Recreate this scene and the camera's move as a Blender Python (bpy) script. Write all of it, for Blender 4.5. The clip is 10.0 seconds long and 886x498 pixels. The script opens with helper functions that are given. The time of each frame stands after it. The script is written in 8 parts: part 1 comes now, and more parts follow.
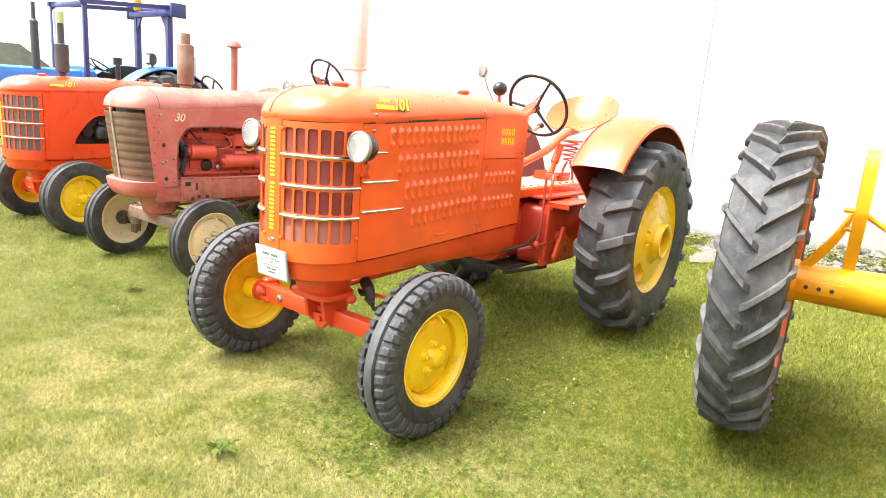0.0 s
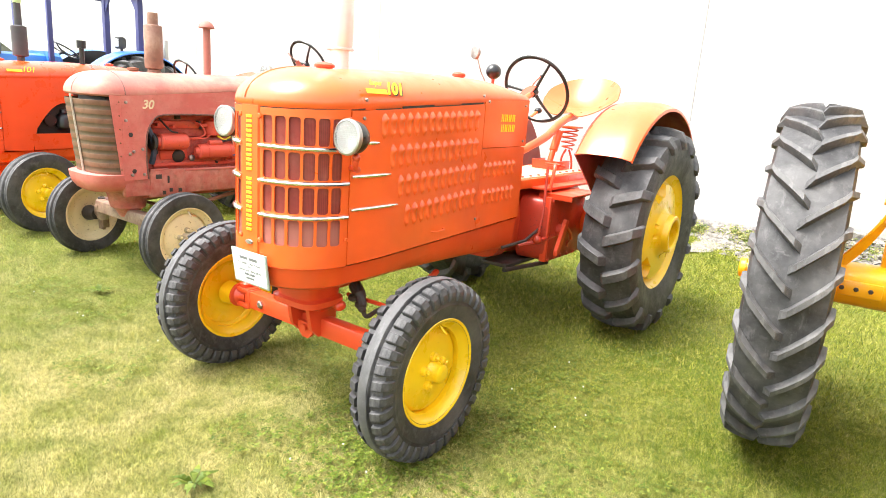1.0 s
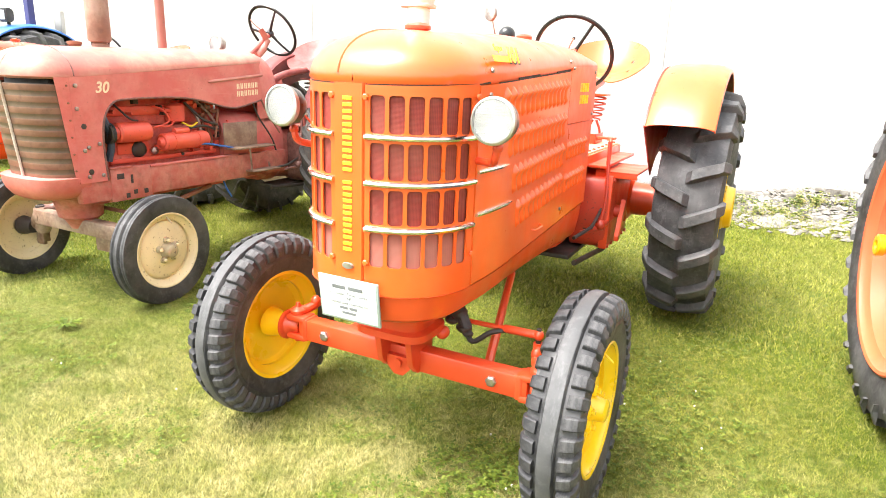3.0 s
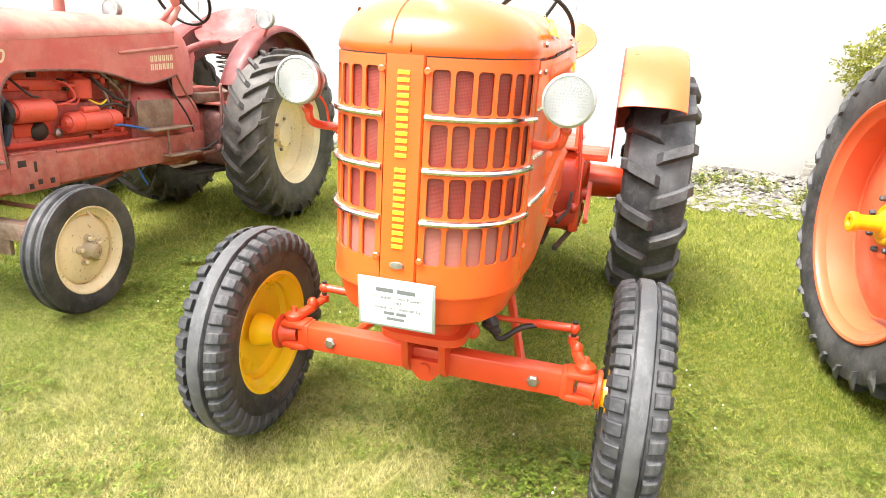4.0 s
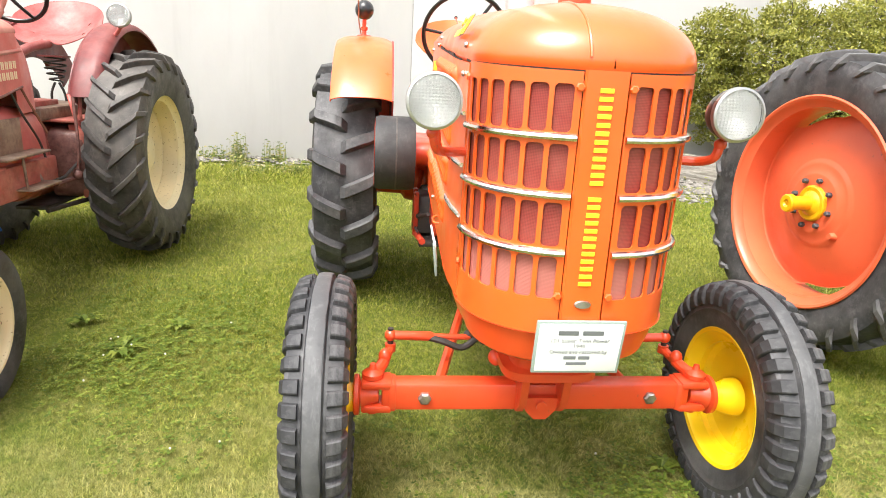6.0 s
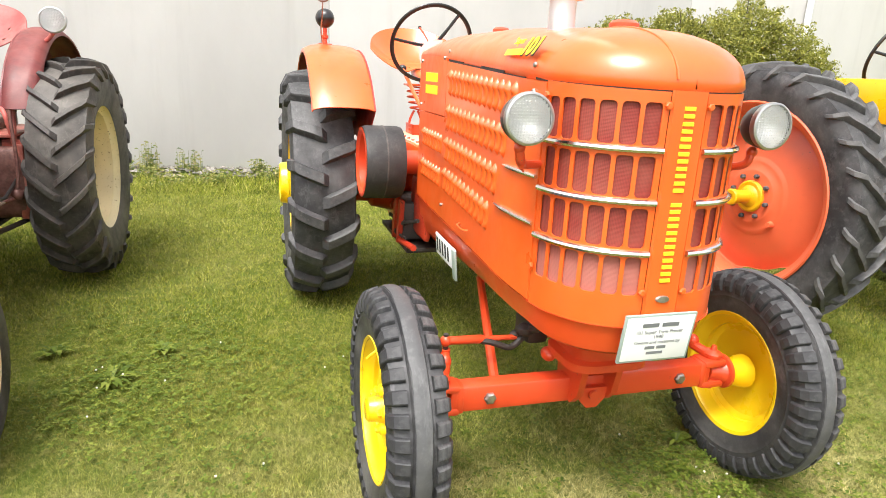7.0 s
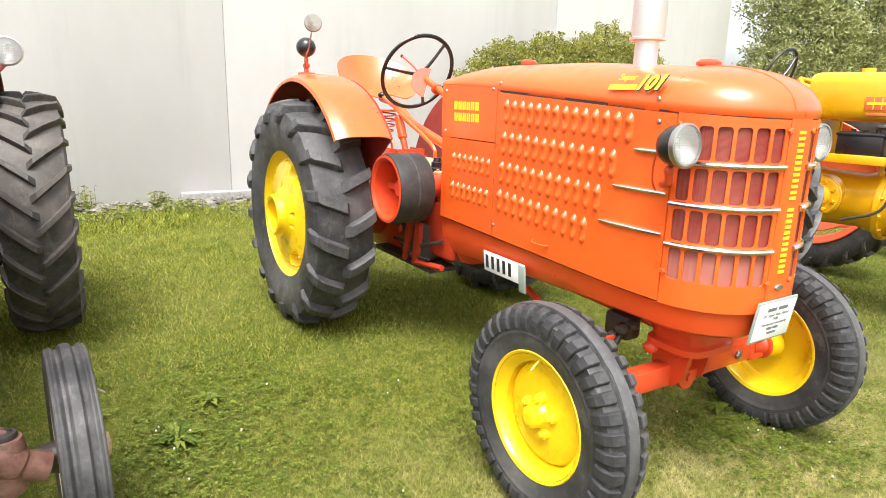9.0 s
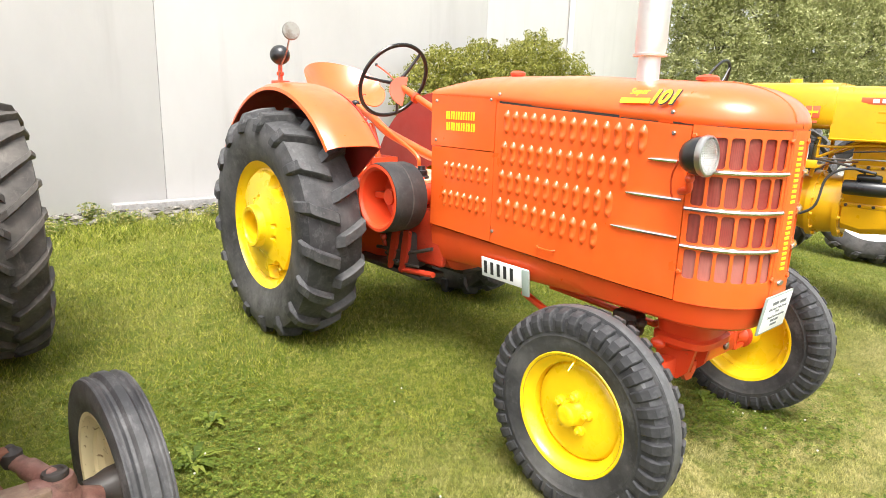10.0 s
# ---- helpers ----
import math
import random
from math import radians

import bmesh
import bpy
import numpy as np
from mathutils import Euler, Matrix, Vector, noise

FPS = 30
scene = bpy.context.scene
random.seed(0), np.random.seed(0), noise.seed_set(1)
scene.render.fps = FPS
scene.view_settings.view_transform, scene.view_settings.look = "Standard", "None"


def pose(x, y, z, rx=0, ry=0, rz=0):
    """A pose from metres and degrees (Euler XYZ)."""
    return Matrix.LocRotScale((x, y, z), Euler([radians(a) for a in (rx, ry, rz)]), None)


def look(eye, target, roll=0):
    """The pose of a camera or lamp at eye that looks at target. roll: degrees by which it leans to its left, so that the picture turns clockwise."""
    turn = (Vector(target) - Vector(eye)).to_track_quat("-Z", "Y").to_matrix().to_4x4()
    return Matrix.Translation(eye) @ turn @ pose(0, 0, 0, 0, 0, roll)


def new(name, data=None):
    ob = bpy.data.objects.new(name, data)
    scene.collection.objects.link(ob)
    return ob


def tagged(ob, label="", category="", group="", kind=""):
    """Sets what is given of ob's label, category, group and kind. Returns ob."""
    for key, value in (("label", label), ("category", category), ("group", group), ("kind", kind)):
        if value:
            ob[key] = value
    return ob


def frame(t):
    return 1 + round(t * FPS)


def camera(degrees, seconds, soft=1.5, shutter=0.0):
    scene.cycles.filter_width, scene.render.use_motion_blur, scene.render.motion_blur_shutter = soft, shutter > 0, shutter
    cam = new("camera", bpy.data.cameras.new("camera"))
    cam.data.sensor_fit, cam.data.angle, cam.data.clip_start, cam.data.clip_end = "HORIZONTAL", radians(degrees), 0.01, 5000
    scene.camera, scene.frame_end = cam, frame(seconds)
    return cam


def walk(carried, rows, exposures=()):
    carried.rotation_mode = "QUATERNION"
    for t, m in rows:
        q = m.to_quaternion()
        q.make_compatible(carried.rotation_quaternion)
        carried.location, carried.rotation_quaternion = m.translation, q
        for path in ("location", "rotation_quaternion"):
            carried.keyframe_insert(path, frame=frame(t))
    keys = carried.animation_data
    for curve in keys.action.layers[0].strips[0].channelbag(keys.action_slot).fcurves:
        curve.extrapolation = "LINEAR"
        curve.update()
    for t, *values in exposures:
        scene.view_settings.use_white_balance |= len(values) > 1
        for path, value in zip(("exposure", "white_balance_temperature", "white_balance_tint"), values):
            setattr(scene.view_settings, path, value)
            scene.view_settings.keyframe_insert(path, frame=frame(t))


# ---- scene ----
cam = camera(70.4, 10.0, soft=0.9)
PATH = [
    (0, (2.245, -2.055, 1.389), (1.06, -0.503, 0.957), 4.5),
    (0.5, (2.172, -1.981, 1.38), (1.042, -0.399, 0.91), 4.4),
    (1, (2.003, -1.859, 1.379), (0.87, -0.279, 0.908), 4.2),
    (1.5, (1.778, -1.856, 1.362), (0.655, -0.271, 0.885), 5.1),
    (2, (1.532, -1.923, 1.369), (0.613, -0.219, 0.868), 1.5),
    (2.5, (1.275, -1.859, 1.339), (0.409, -0.135, 0.815), 3.0),
    (3, (1.036, -1.819, 1.336), (0.172, -0.099, 0.793), 2.3),
    (3.2, (0.924, -1.834, 1.328), (0.128, -0.084, 0.777), 3.3),
    (4.3, (0.347, -1.805, 1.291), (-0.091, 0.057, 0.706), 2.8),
    (4.5, (0.249, -1.781, 1.302), (-0.172, 0.085, 0.718), 2.6),
    (5, (-0.003, -1.797, 1.296), (-0.181, 0.115, 0.737), 3.3),
    (5.5, (-0.234, -1.799, 1.305), (-0.098, 0.116, 0.741), 2.7),
    (6, (-0.489, -1.691, 1.288), (-0.284, 0.22, 0.732), 3.0),
    (6.2, (-0.586, -1.661, 1.301), (-0.315, 0.241, 0.744), 3.2),
    (7.3, (-1.177, -1.668, 1.309), (-0.546, 0.155, 0.781), 3.0),
    (7.5, (-1.271, -1.62, 1.286), (-0.62, 0.197, 0.764), 3.2),
    (8, (-1.504, -1.528, 1.315), (-0.734, 0.248, 0.81), 2.9),
    (8.5, (-1.772, -1.523, 1.338), (-0.814, 0.161, 0.839), 1.8),
    (9, (-1.952, -1.4, 1.332), (-0.905, 0.237, 0.86), 1.7),
    (9.5, (-2.1, -1.24, 1.339), (-0.971, 0.341, 0.868), 1.7),
    (10, (-2.304, -1.194, 1.354), (-1.031, 0.28, 0.898), 1.8),
]
walk(cam, [(t, look(eye, target, roll)) for t, eye, target, roll in PATH],
     exposures=[(0, 2.15), (1.2, 2.28), (2.5, 2.41), (4.5, 2.13), (5.5, 1.92), (7.5, 1.56), (10, 1.63)])

# ---- world and light ----
world = bpy.data.worlds.new("world")
scene.world = world
world.use_nodes = True
wn, wl = world.node_tree.nodes, world.node_tree.links
sky = wn.new("ShaderNodeTexSky")
sky.sky_type, sky.sun_disc = "NISHITA", False
sky.sun_elevation, sky.sun_rotation = radians(63), radians(220)
sky.dust_density, sky.air_density = 4.0, 1.0
soft_sky = wn.new("ShaderNodeHueSaturation")
soft_sky.inputs["Saturation"].default_value = 0.25
wl.new(sky.outputs[0], soft_sky.inputs["Color"])
wl.new(soft_sky.outputs[0], wn["Background"].inputs[0])
wn["Background"].inputs[1].default_value = 0.132
sun = new("sun", bpy.data.lights.new("sun", "SUN"))
sun.data.energy, sun.data.angle, sun.data.color = 1.65, radians(28), (1.0, 0.96, 0.9)
sun.matrix_world = look((-1.5, -1.8, 4.9), (0, 0, 0))


# ---- materials ----
def shader(name, color, rough=0.5, metal=0.0, coat=0.0, spec=0.5):
    m = bpy.data.materials.new(name)
    m.use_nodes = True
    b = m.node_tree.nodes["Principled BSDF"]
    b.inputs["Base Color"].default_value = (*color, 1)
    b.inputs["Roughness"].default_value = rough
    b.inputs["Metallic"].default_value = metal
    b.inputs["Coat Weight"].default_value = coat
    b.inputs["Coat Roughness"].default_value = 0.2
    b.inputs["Specular IOR Level"].default_value = spec
    return m, m.node_tree.nodes, m.node_tree.links, b


def noise_tex(n, l, scale, detail=4, rough=0.55, coords="Object", stretch=(1, 1, 1)):
    tc, mp, t = n.new("ShaderNodeTexCoord"), n.new("ShaderNodeMapping"), n.new("ShaderNodeTexNoise")
    mp.inputs["Scale"].default_value = stretch
    t.inputs["Scale"].default_value, t.inputs["Detail"].default_value, t.inputs["Roughness"].default_value = scale, detail, rough
    l.new(tc.outputs[coords], mp.inputs[0])
    l.new(mp.outputs[0], t.inputs["Vector"])
    return t.outputs["Fac"]


def ramp(n, l, fac, stops):
    r = n.new("ShaderNodeValToRGB")
    while len(r.color_ramp.elements) < len(stops):
        r.color_ramp.elements.new(0.5)
    for e, (p, c) in zip(r.color_ramp.elements, stops):
        e.position, e.color = p, (*c, 1)
    l.new(fac, r.inputs[0])
    return r.outputs[0]


def mix(n, l, fac, a, b, how="MIX"):
    x = n.new("ShaderNodeMix")
    x.data_type, x.blend_type = "RGBA", how
    for socket, v in ((x.inputs[0], fac), (x.inputs[6], a), (x.inputs[7], b)):
        if isinstance(v, (int, float)):
            socket.default_value = v
        elif isinstance(v, tuple):
            socket.default_value = (*v, 1)
        else:
            l.new(v, socket)
    return x.outputs[2]


def bump(n, l, b, height, strength, distance=0.01):
    x = n.new("ShaderNodeBump")
    x.inputs["Strength"].default_value, x.inputs["Distance"].default_value = strength, distance
    l.new(height, x.inputs["Height"])
    l.new(x.outputs[0], b.inputs["Normal"])


def scaled(c, k):
    return tuple(min(1, v * k) for v in c)


def spots(n, l, scale, lo, hi, detail=6):
    return ramp(n, l, noise_tex(n, l, scale, detail, 0.65), [(lo, (0, 0, 0)), (hi, (1, 1, 1))])


def paint(name, color, rough=0.32, coat=0.5, worn=(0.16, 0.09, 0.05), wear=0.12, fade=1.15):
    """Enamel: large fading, small chips and dust, a faint orange-peel relief."""
    m, n, l, b = shader(name, color, rough, 0, coat)
    c = mix(n, l, spots(n, l, 2.2, 0.35, 0.7, 3), scaled(color, 0.9), scaled(color, fade))
    dirt = spots(n, l, 23, 0.6, 0.78)
    c2 = mix(n, l, 0.25, c, scaled(color, 0.72))
    c = mix(n, l, dirt, c, c2)
    chips = spots(n, l, 60, 0.70 - wear * 0.12, 0.76 - wear * 0.10)
    c = mix(n, l, chips, c, mix(n, l, min(1.0, wear * 5), c, worn))
    l.new(c, b.inputs["Base Color"])
    l.new(ramp(n, l, noise_tex(n, l, 9, 5), [(0.3, (rough * 0.8,) * 3), (0.75, (rough * 1.5,) * 3)]), b.inputs["Roughness"])
    bump(n, l, b, noise_tex(n, l, 45, 3), 0.06, 0.004)
    return m


def rubber(name, color, dust):
    """Old tyre rubber: dusty clouds, pale scuffs and dark damp patches."""
    m, n, l, b = shader(name, color, 0.7, 0, 0, 0.4)
    c = mix(n, l, spots(n, l, 4, 0.38, 0.68, 6), color, dust)
    c = mix(n, l, spots(n, l, 26, 0.55, 0.80, 6), c, mix(n, l, 0.5, c, scaled(dust, 1.6)))
    c = mix(n, l, ramp(n, l, noise_tex(n, l, 60, 6, 0.7, stretch=(0.35, 1, 1)), [(0.62, (0, 0, 0)), (0.72, (1, 1, 1))]), c, mix(n, l, 0.28, c, scaled(dust, 1.9)))
    c = mix(n, l, spots(n, l, 11, 0.55, 0.72, 6), c, mix(n, l, 0.55, c, scaled(color, 0.5)))
    smear = ramp(n, l, noise_tex(n, l, 9, 7, 0.75, stretch=(2.4, 0.8, 0.8)), [(0.55, (0, 0, 0)), (0.66, (1, 1, 1))])
    c = mix(n, l, smear, c, mix(n, l, 0.40, c, scaled(dust, 1.7)))
    l.new(c, b.inputs["Base Color"])
    l.new(ramp(n, l, noise_tex(n, l, 12, 4), [(0.3, (0.46,) * 3), (0.7, (0.70,) * 3)]), b.inputs["Roughness"])
    bump(n, l, b, noise_tex(n, l, 110, 7, 0.7), 0.3, 0.003)
    return m


def metal(name, color, rough, rust=0.0):
    m, n, l, b = shader(name, color, rough, 1.0)
    f = spots(n, l, 14, 0.62 - rust * 0.3, 0.75 - rust * 0.2)
    l.new(mix(n, l, f, color, mix(n, l, rust, color, (0.14, 0.06, 0.03))), b.inputs["Base Color"])
    l.new(ramp(n, l, noise_tex(n, l, 20), [(0.3, (rough,) * 3), (0.8, (min(1, rough * 2),) * 3)]), b.inputs["Roughness"])
    return m


def weathered(name, base, bleached, grime, k=1.0):
    """Old dull paint: bleached clouds, rusty streaks, scratches and oily grime."""
    m, n, l, b = shader(name, base, 0.5, 0, 0.15, 0.5)
    c = mix(n, l, spots(n, l, 3.2 * k, 0.4, 0.68, 6), base, bleached)
    c = mix(n, l, spots(n, l, 7.5 * k, 0.5, 0.75, 8), c, mix(n, l, 0.7, c, grime))
    streak = ramp(n, l, noise_tex(n, l, 16 * k, 5, 0.6, stretch=(1, 0.25, 1.6)), [(0.60, (0, 0, 0)), (0.75, (1, 1, 1))])
    c = mix(n, l, streak, c, mix(n, l, 0.55, c, bleached))
    c = mix(n, l, spots(n, l, 48, 0.66, 0.70), c, mix(n, l, 0.6, c, (0.12, 0.06, 0.035)))
    l.new(c, b.inputs["Base Color"])
    l.new(ramp(n, l, noise_tex(n, l, 8, 6), [(0.3, (0.42,) * 3), (0.7, (0.75,) * 3)]), b.inputs["Roughness"])
    bump(n, l, b, noise_tex(n, l, 40, 5), 0.12, 0.005)
    return m


ORANGE = paint("orange_enamel", (0.80, 0.113, 0.015), 0.33, 0.65, wear=0.04)
CHASSIS = paint("red_orange_chassis_paint", (0.66, 0.062, 0.016), 0.36, 0.35, wear=0.3)
BELLY = paint("orange_red_frame_enamel", (0.74, 0.082, 0.016), 0.34, 0.4, wear=0.12)
GEARRED = paint("oil_stained_gearbox_red", (0.44, 0.036, 0.013), 0.42, 0.25, (0.06, 0.025, 0.018), 0.8)
DEEPRED = paint("dark_red_paint", (0.30, 0.022, 0.014), 0.45, 0.2, wear=0.3)
YELLOW = paint("yellow_wheel_enamel", (0.86, 0.57, 0.008), 0.28, 0.5, wear=0.1)
LETTER = paint("yellow_lettering", (0.86, 0.66, 0.02), 0.4, 0.2, wear=0.0)
FADED = weathered("faded_red_paint", (0.54, 0.120, 0.100), (0.60, 0.215, 0.175), (0.42, 0.115, 0.085), 1.4)
MAROON = weathered("worn_maroon_paint", (0.140, 0.019, 0.018), (0.189, 0.045, 0.038), (0.063, 0.015, 0.013), 2.0)
FADETOP = weathered("sun_bleached_hood_paint", (0.45, 0.14, 0.11), (0.53, 0.29, 0.21), (0.40, 0.105, 0.085))
GRIMERED = weathered("grimy_rusted_red_paint", (0.13, 0.045, 0.036), (0.25, 0.115, 0.09), (0.028, 0.018, 0.015), 6.0)
RAILRED = weathered("rust_stained_red_rail_paint", (0.41, 0.092, 0.068), (0.50, 0.20, 0.15), (0.19, 0.085, 0.055), 3.0)
BARETIN = weathered("scratched_bare_tin", (0.34, 0.25, 0.19), (0.60, 0.56, 0.50), (0.20, 0.12, 0.08), 3.0)
RUSTPIPE = weathered("rusted_muffler_steel", (0.22, 0.105, 0.07), (0.36, 0.23, 0.165), (0.10, 0.055, 0.045), 2.2)
GRIMEIRON = weathered("grimy_brown_iron", (0.15, 0.065, 0.050), (0.24, 0.13, 0.10), (0.03, 0.018, 0.015), 6.0)
RUSTPLATE = weathered("rusted_sheet_steel", (0.18, 0.10, 0.066), (0.34, 0.25, 0.175), (0.10, 0.055, 0.038), 3.0)
SEATRED = weathered("worn_red_seat_paint", (0.279, 0.051, 0.045), (0.361, 0.123, 0.107), (0.213, 0.049, 0.041), 2.0)
DUSTGREY = paint("dusty_grey_screen", (0.15, 0.13, 0.125), 0.8, 0.0, wear=0.3)
ENGINE = paint("red_engine_paint", (0.68, 0.088, 0.050), 0.45, 0.2, (0.10, 0.04, 0.03), 0.6)
BLOCKRED = weathered("oily_faded_engine_red", (0.46, 0.062, 0.042), (0.56, 0.15, 0.11), (0.10, 0.035, 0.028), 4.0)
CREAM = paint("cream_wheel_paint", (0.74, 0.63, 0.39), 0.5, 0.1, (0.22, 0.14, 0.07), 0.8)
CREAMTEXT = paint("cream_lettering", (0.75, 0.62, 0.42), 0.6, 0.0, wear=0.2)
BRIGHTRED = paint("bright_orange_red_enamel", (0.78, 0.068, 0.010), 0.28, 0.5, wear=0.05)
BLUE = paint("blue_enamel", (0.03, 0.17, 0.55), 0.35, 0.4, wear=0.15)
NAVY = paint("dark_blue_frame_paint", (0.03, 0.035, 0.16), 0.4, 0.3, wear=0.15)
DISC = paint("orange_red_wheel_paint", (0.71, 0.125, 0.048), 0.46, 0.3, wear=0.25)
MMYEL = paint("golden_yellow_enamel", (0.76, 0.40, 0.006), 0.3, 0.5, (0.25, 0.14, 0.03), 0.3)
BLACK = paint("black_paint", (0.012, 0.012, 0.013), 0.3, 0.3, wear=0.05)
OLIVE = paint("olive_canvas", (0.06, 0.065, 0.04), 0.8, 0.0, wear=0.1)
WHITE = paint("white_card", (0.82, 0.83, 0.82), 0.5, 0.1, wear=0.0)
SIGNEDGE = paint("grey_green_sign_border", (0.30, 0.36, 0.32), 0.5, 0.1, wear=0.0)
INK = paint("black_ink", (0.02, 0.02, 0.02), 0.6, 0.0, wear=0.0)
PALEINK = paint("grey_ink", (0.16, 0.17, 0.17), 0.6, 0.0, wear=0.0)
WHITEPAINT = paint("white_downpipe_paint", (0.8, 0.8, 0.8), 0.4, 0.2, wear=0.05)
BROWNSLAT = weathered("rusted_brown_grille_paint", (0.145, 0.062, 0.034), (0.21, 0.105, 0.062), (0.075, 0.033, 0.018), 2.5)
BROWNBAND = weathered("grimy_grey_brown_grille_paint", (0.082, 0.050, 0.027), (0.125, 0.080, 0.046), (0.042, 0.026, 0.016), 2.5)
RUST = paint("rusty_iron", (0.20, 0.085, 0.05), 0.8, 0.0, (0.09, 0.04, 0.02), 0.8, 1.5)
GREASE = paint("oily_cast_iron", (0.035, 0.028, 0.024), 0.55, 0.1, (0.12, 0.05, 0.03), 0.6)
PINKPIPE = paint("faded_red_stack_paint", (0.36, 0.13, 0.10), 0.6, 0.0, (0.2, 0.1, 0.06), 0.7)
GREYIRON = paint("dark_grey_exhaust_paint", (0.06, 0.06, 0.065), 0.6, 0.1, (0.12, 0.07, 0.05), 0.4)
TYRE = rubber("weathered_black_rubber", (0.026, 0.026, 0.028), (0.098, 0.096, 0.096))
TYREDUST = rubber("dusty_brown_rubber", (0.038, 0.035, 0.033), (0.115, 0.103, 0.090))
TREADWORN = rubber("worn_grey_tread_rubber", (0.066, 0.066, 0.068), (0.115, 0.114, 0.115))
LUGRUBBER = rubber("scuffed_lug_rubber", (0.042, 0.042, 0.044), (0.135, 0.132, 0.130))
BELT = rubber("black_belt_facing", (0.022, 0.022, 0.023), (0.05, 0.048, 0.046))
HUBCREAM = paint("greasy_cream_hub", (0.40, 0.32, 0.20), 0.6, 0.0, (0.06, 0.04, 0.03), 0.9)
PALEGREEN = paint("pale_green_label", (0.45, 0.62, 0.28), 0.5, 0.1, (0.7, 0.7, 0.6), 0.8)
LAMPRIM = metal("dull_plated_lamp_rim", (0.50, 0.49, 0.47), 0.30, 0.2)
CHROME = metal("chrome", (0.78, 0.78, 0.76), 0.14)
STEEL = metal("bare_steel", (0.45, 0.43, 0.40), 0.35, 0.6)
ALU = metal("silver_exhaust_paint", (0.80, 0.79, 0.78), 0.38, 0.1)
HOSE = paint("dark_blue_grey_hose", (0.045, 0.065, 0.10), 0.5, 0.0, wear=0.2)
WIRE = paint("blue_wire", (0.03, 0.12, 0.4), 0.5, 0.0, wear=0.0)


def screen_mat():
    m, n, l, b = shader("dark_red_radiator_screen", (0.20, 0.025, 0.02), 0.6)
    tc, w, w2 = n.new("ShaderNodeTexCoord"), n.new("ShaderNodeTexWave"), n.new("ShaderNodeTexWave")
    w.bands_direction, w2.bands_direction = "Z", "X"
    w.inputs["Scale"].default_value, w2.inputs["Scale"].default_value = 95, 95
    for x in (w, w2):
        l.new(tc.outputs["Object"], x.inputs["Vector"])
    c = mix(n, l, mix(n, l, 0.5, w.outputs["Color"], w2.outputs["Color"]), (0.16, 0.015, 0.011), (0.29, 0.036, 0.025))
    c = mix(n, l, spots(n, l, 8, 0.4, 0.7), c, mix(n, l, 0.4, c, (0.36, 0.13, 0.09)))
    # paler and pinker towards the bottom of the screen
    sep = n.new("ShaderNodeSeparateXYZ")
    l.new(tc.outputs["Object"], sep.inputs[0])
    c = mix(n, l, ramp(n, l, sep.outputs["Z"], [(0.84, (0.55, 0.55, 0.55)), (0.90, (0, 0, 0))]), c, (0.50, 0.20, 0.16))
    l.new(c, b.inputs["Base Color"])
    bump(n, l, b, w.outputs["Fac"], 0.12, 0.003)
    return m


SCREEN = screen_mat()


def lens_mat():
    m, n, l, b = shader("ribbed_headlamp_glass", (0.95, 0.96, 0.95), 0.12)
    b.inputs["Transmission Weight"].default_value = 0.9
    tc, w, w2 = n.new("ShaderNodeTexCoord"), n.new("ShaderNodeTexWave"), n.new("ShaderNodeTexWave")
    w.bands_direction, w2.bands_direction = "X", "Z"
    w.inputs["Scale"].default_value, w2.inputs["Scale"].default_value = 42, 42
    for x in (w, w2):
        l.new(tc.outputs["Object"], x.inputs["Vector"])
    bump(n, l, b, mix(n, l, 0.5, w.outputs["Color"], w2.outputs["Color"]), 0.6, 0.004)
    return m


LENS = lens_mat()
MIRRORFACE = metal("lamp_reflector", (0.86, 0.86, 0.85), 0.42)


def island_mix(n, l, stops):
    g = n.new("ShaderNodeNewGeometry")
    return ramp(n, l, g.outputs["Random Per Island"], stops)


def leaf_mat(name, stops, rough=0.5, trans=0.35):
    m, n, l, b = shader(name, stops[0][1], rough, 0, 0, 0.35)
    c = island_mix(n, l, stops)
    l.new(c, b.inputs["Base Color"])
    t, add, out = n.new("ShaderNodeBsdfTranslucent"), n.new("ShaderNodeMixShader"), n["Material Output"]
    l.new(c, t.inputs[0])
    add.inputs[0].default_value = trans
    l.new(b.outputs[0], add.inputs[1])
    l.new(t.outputs[0], add.inputs[2])
    l.new(add.outputs[0], out.inputs[0])
    return m


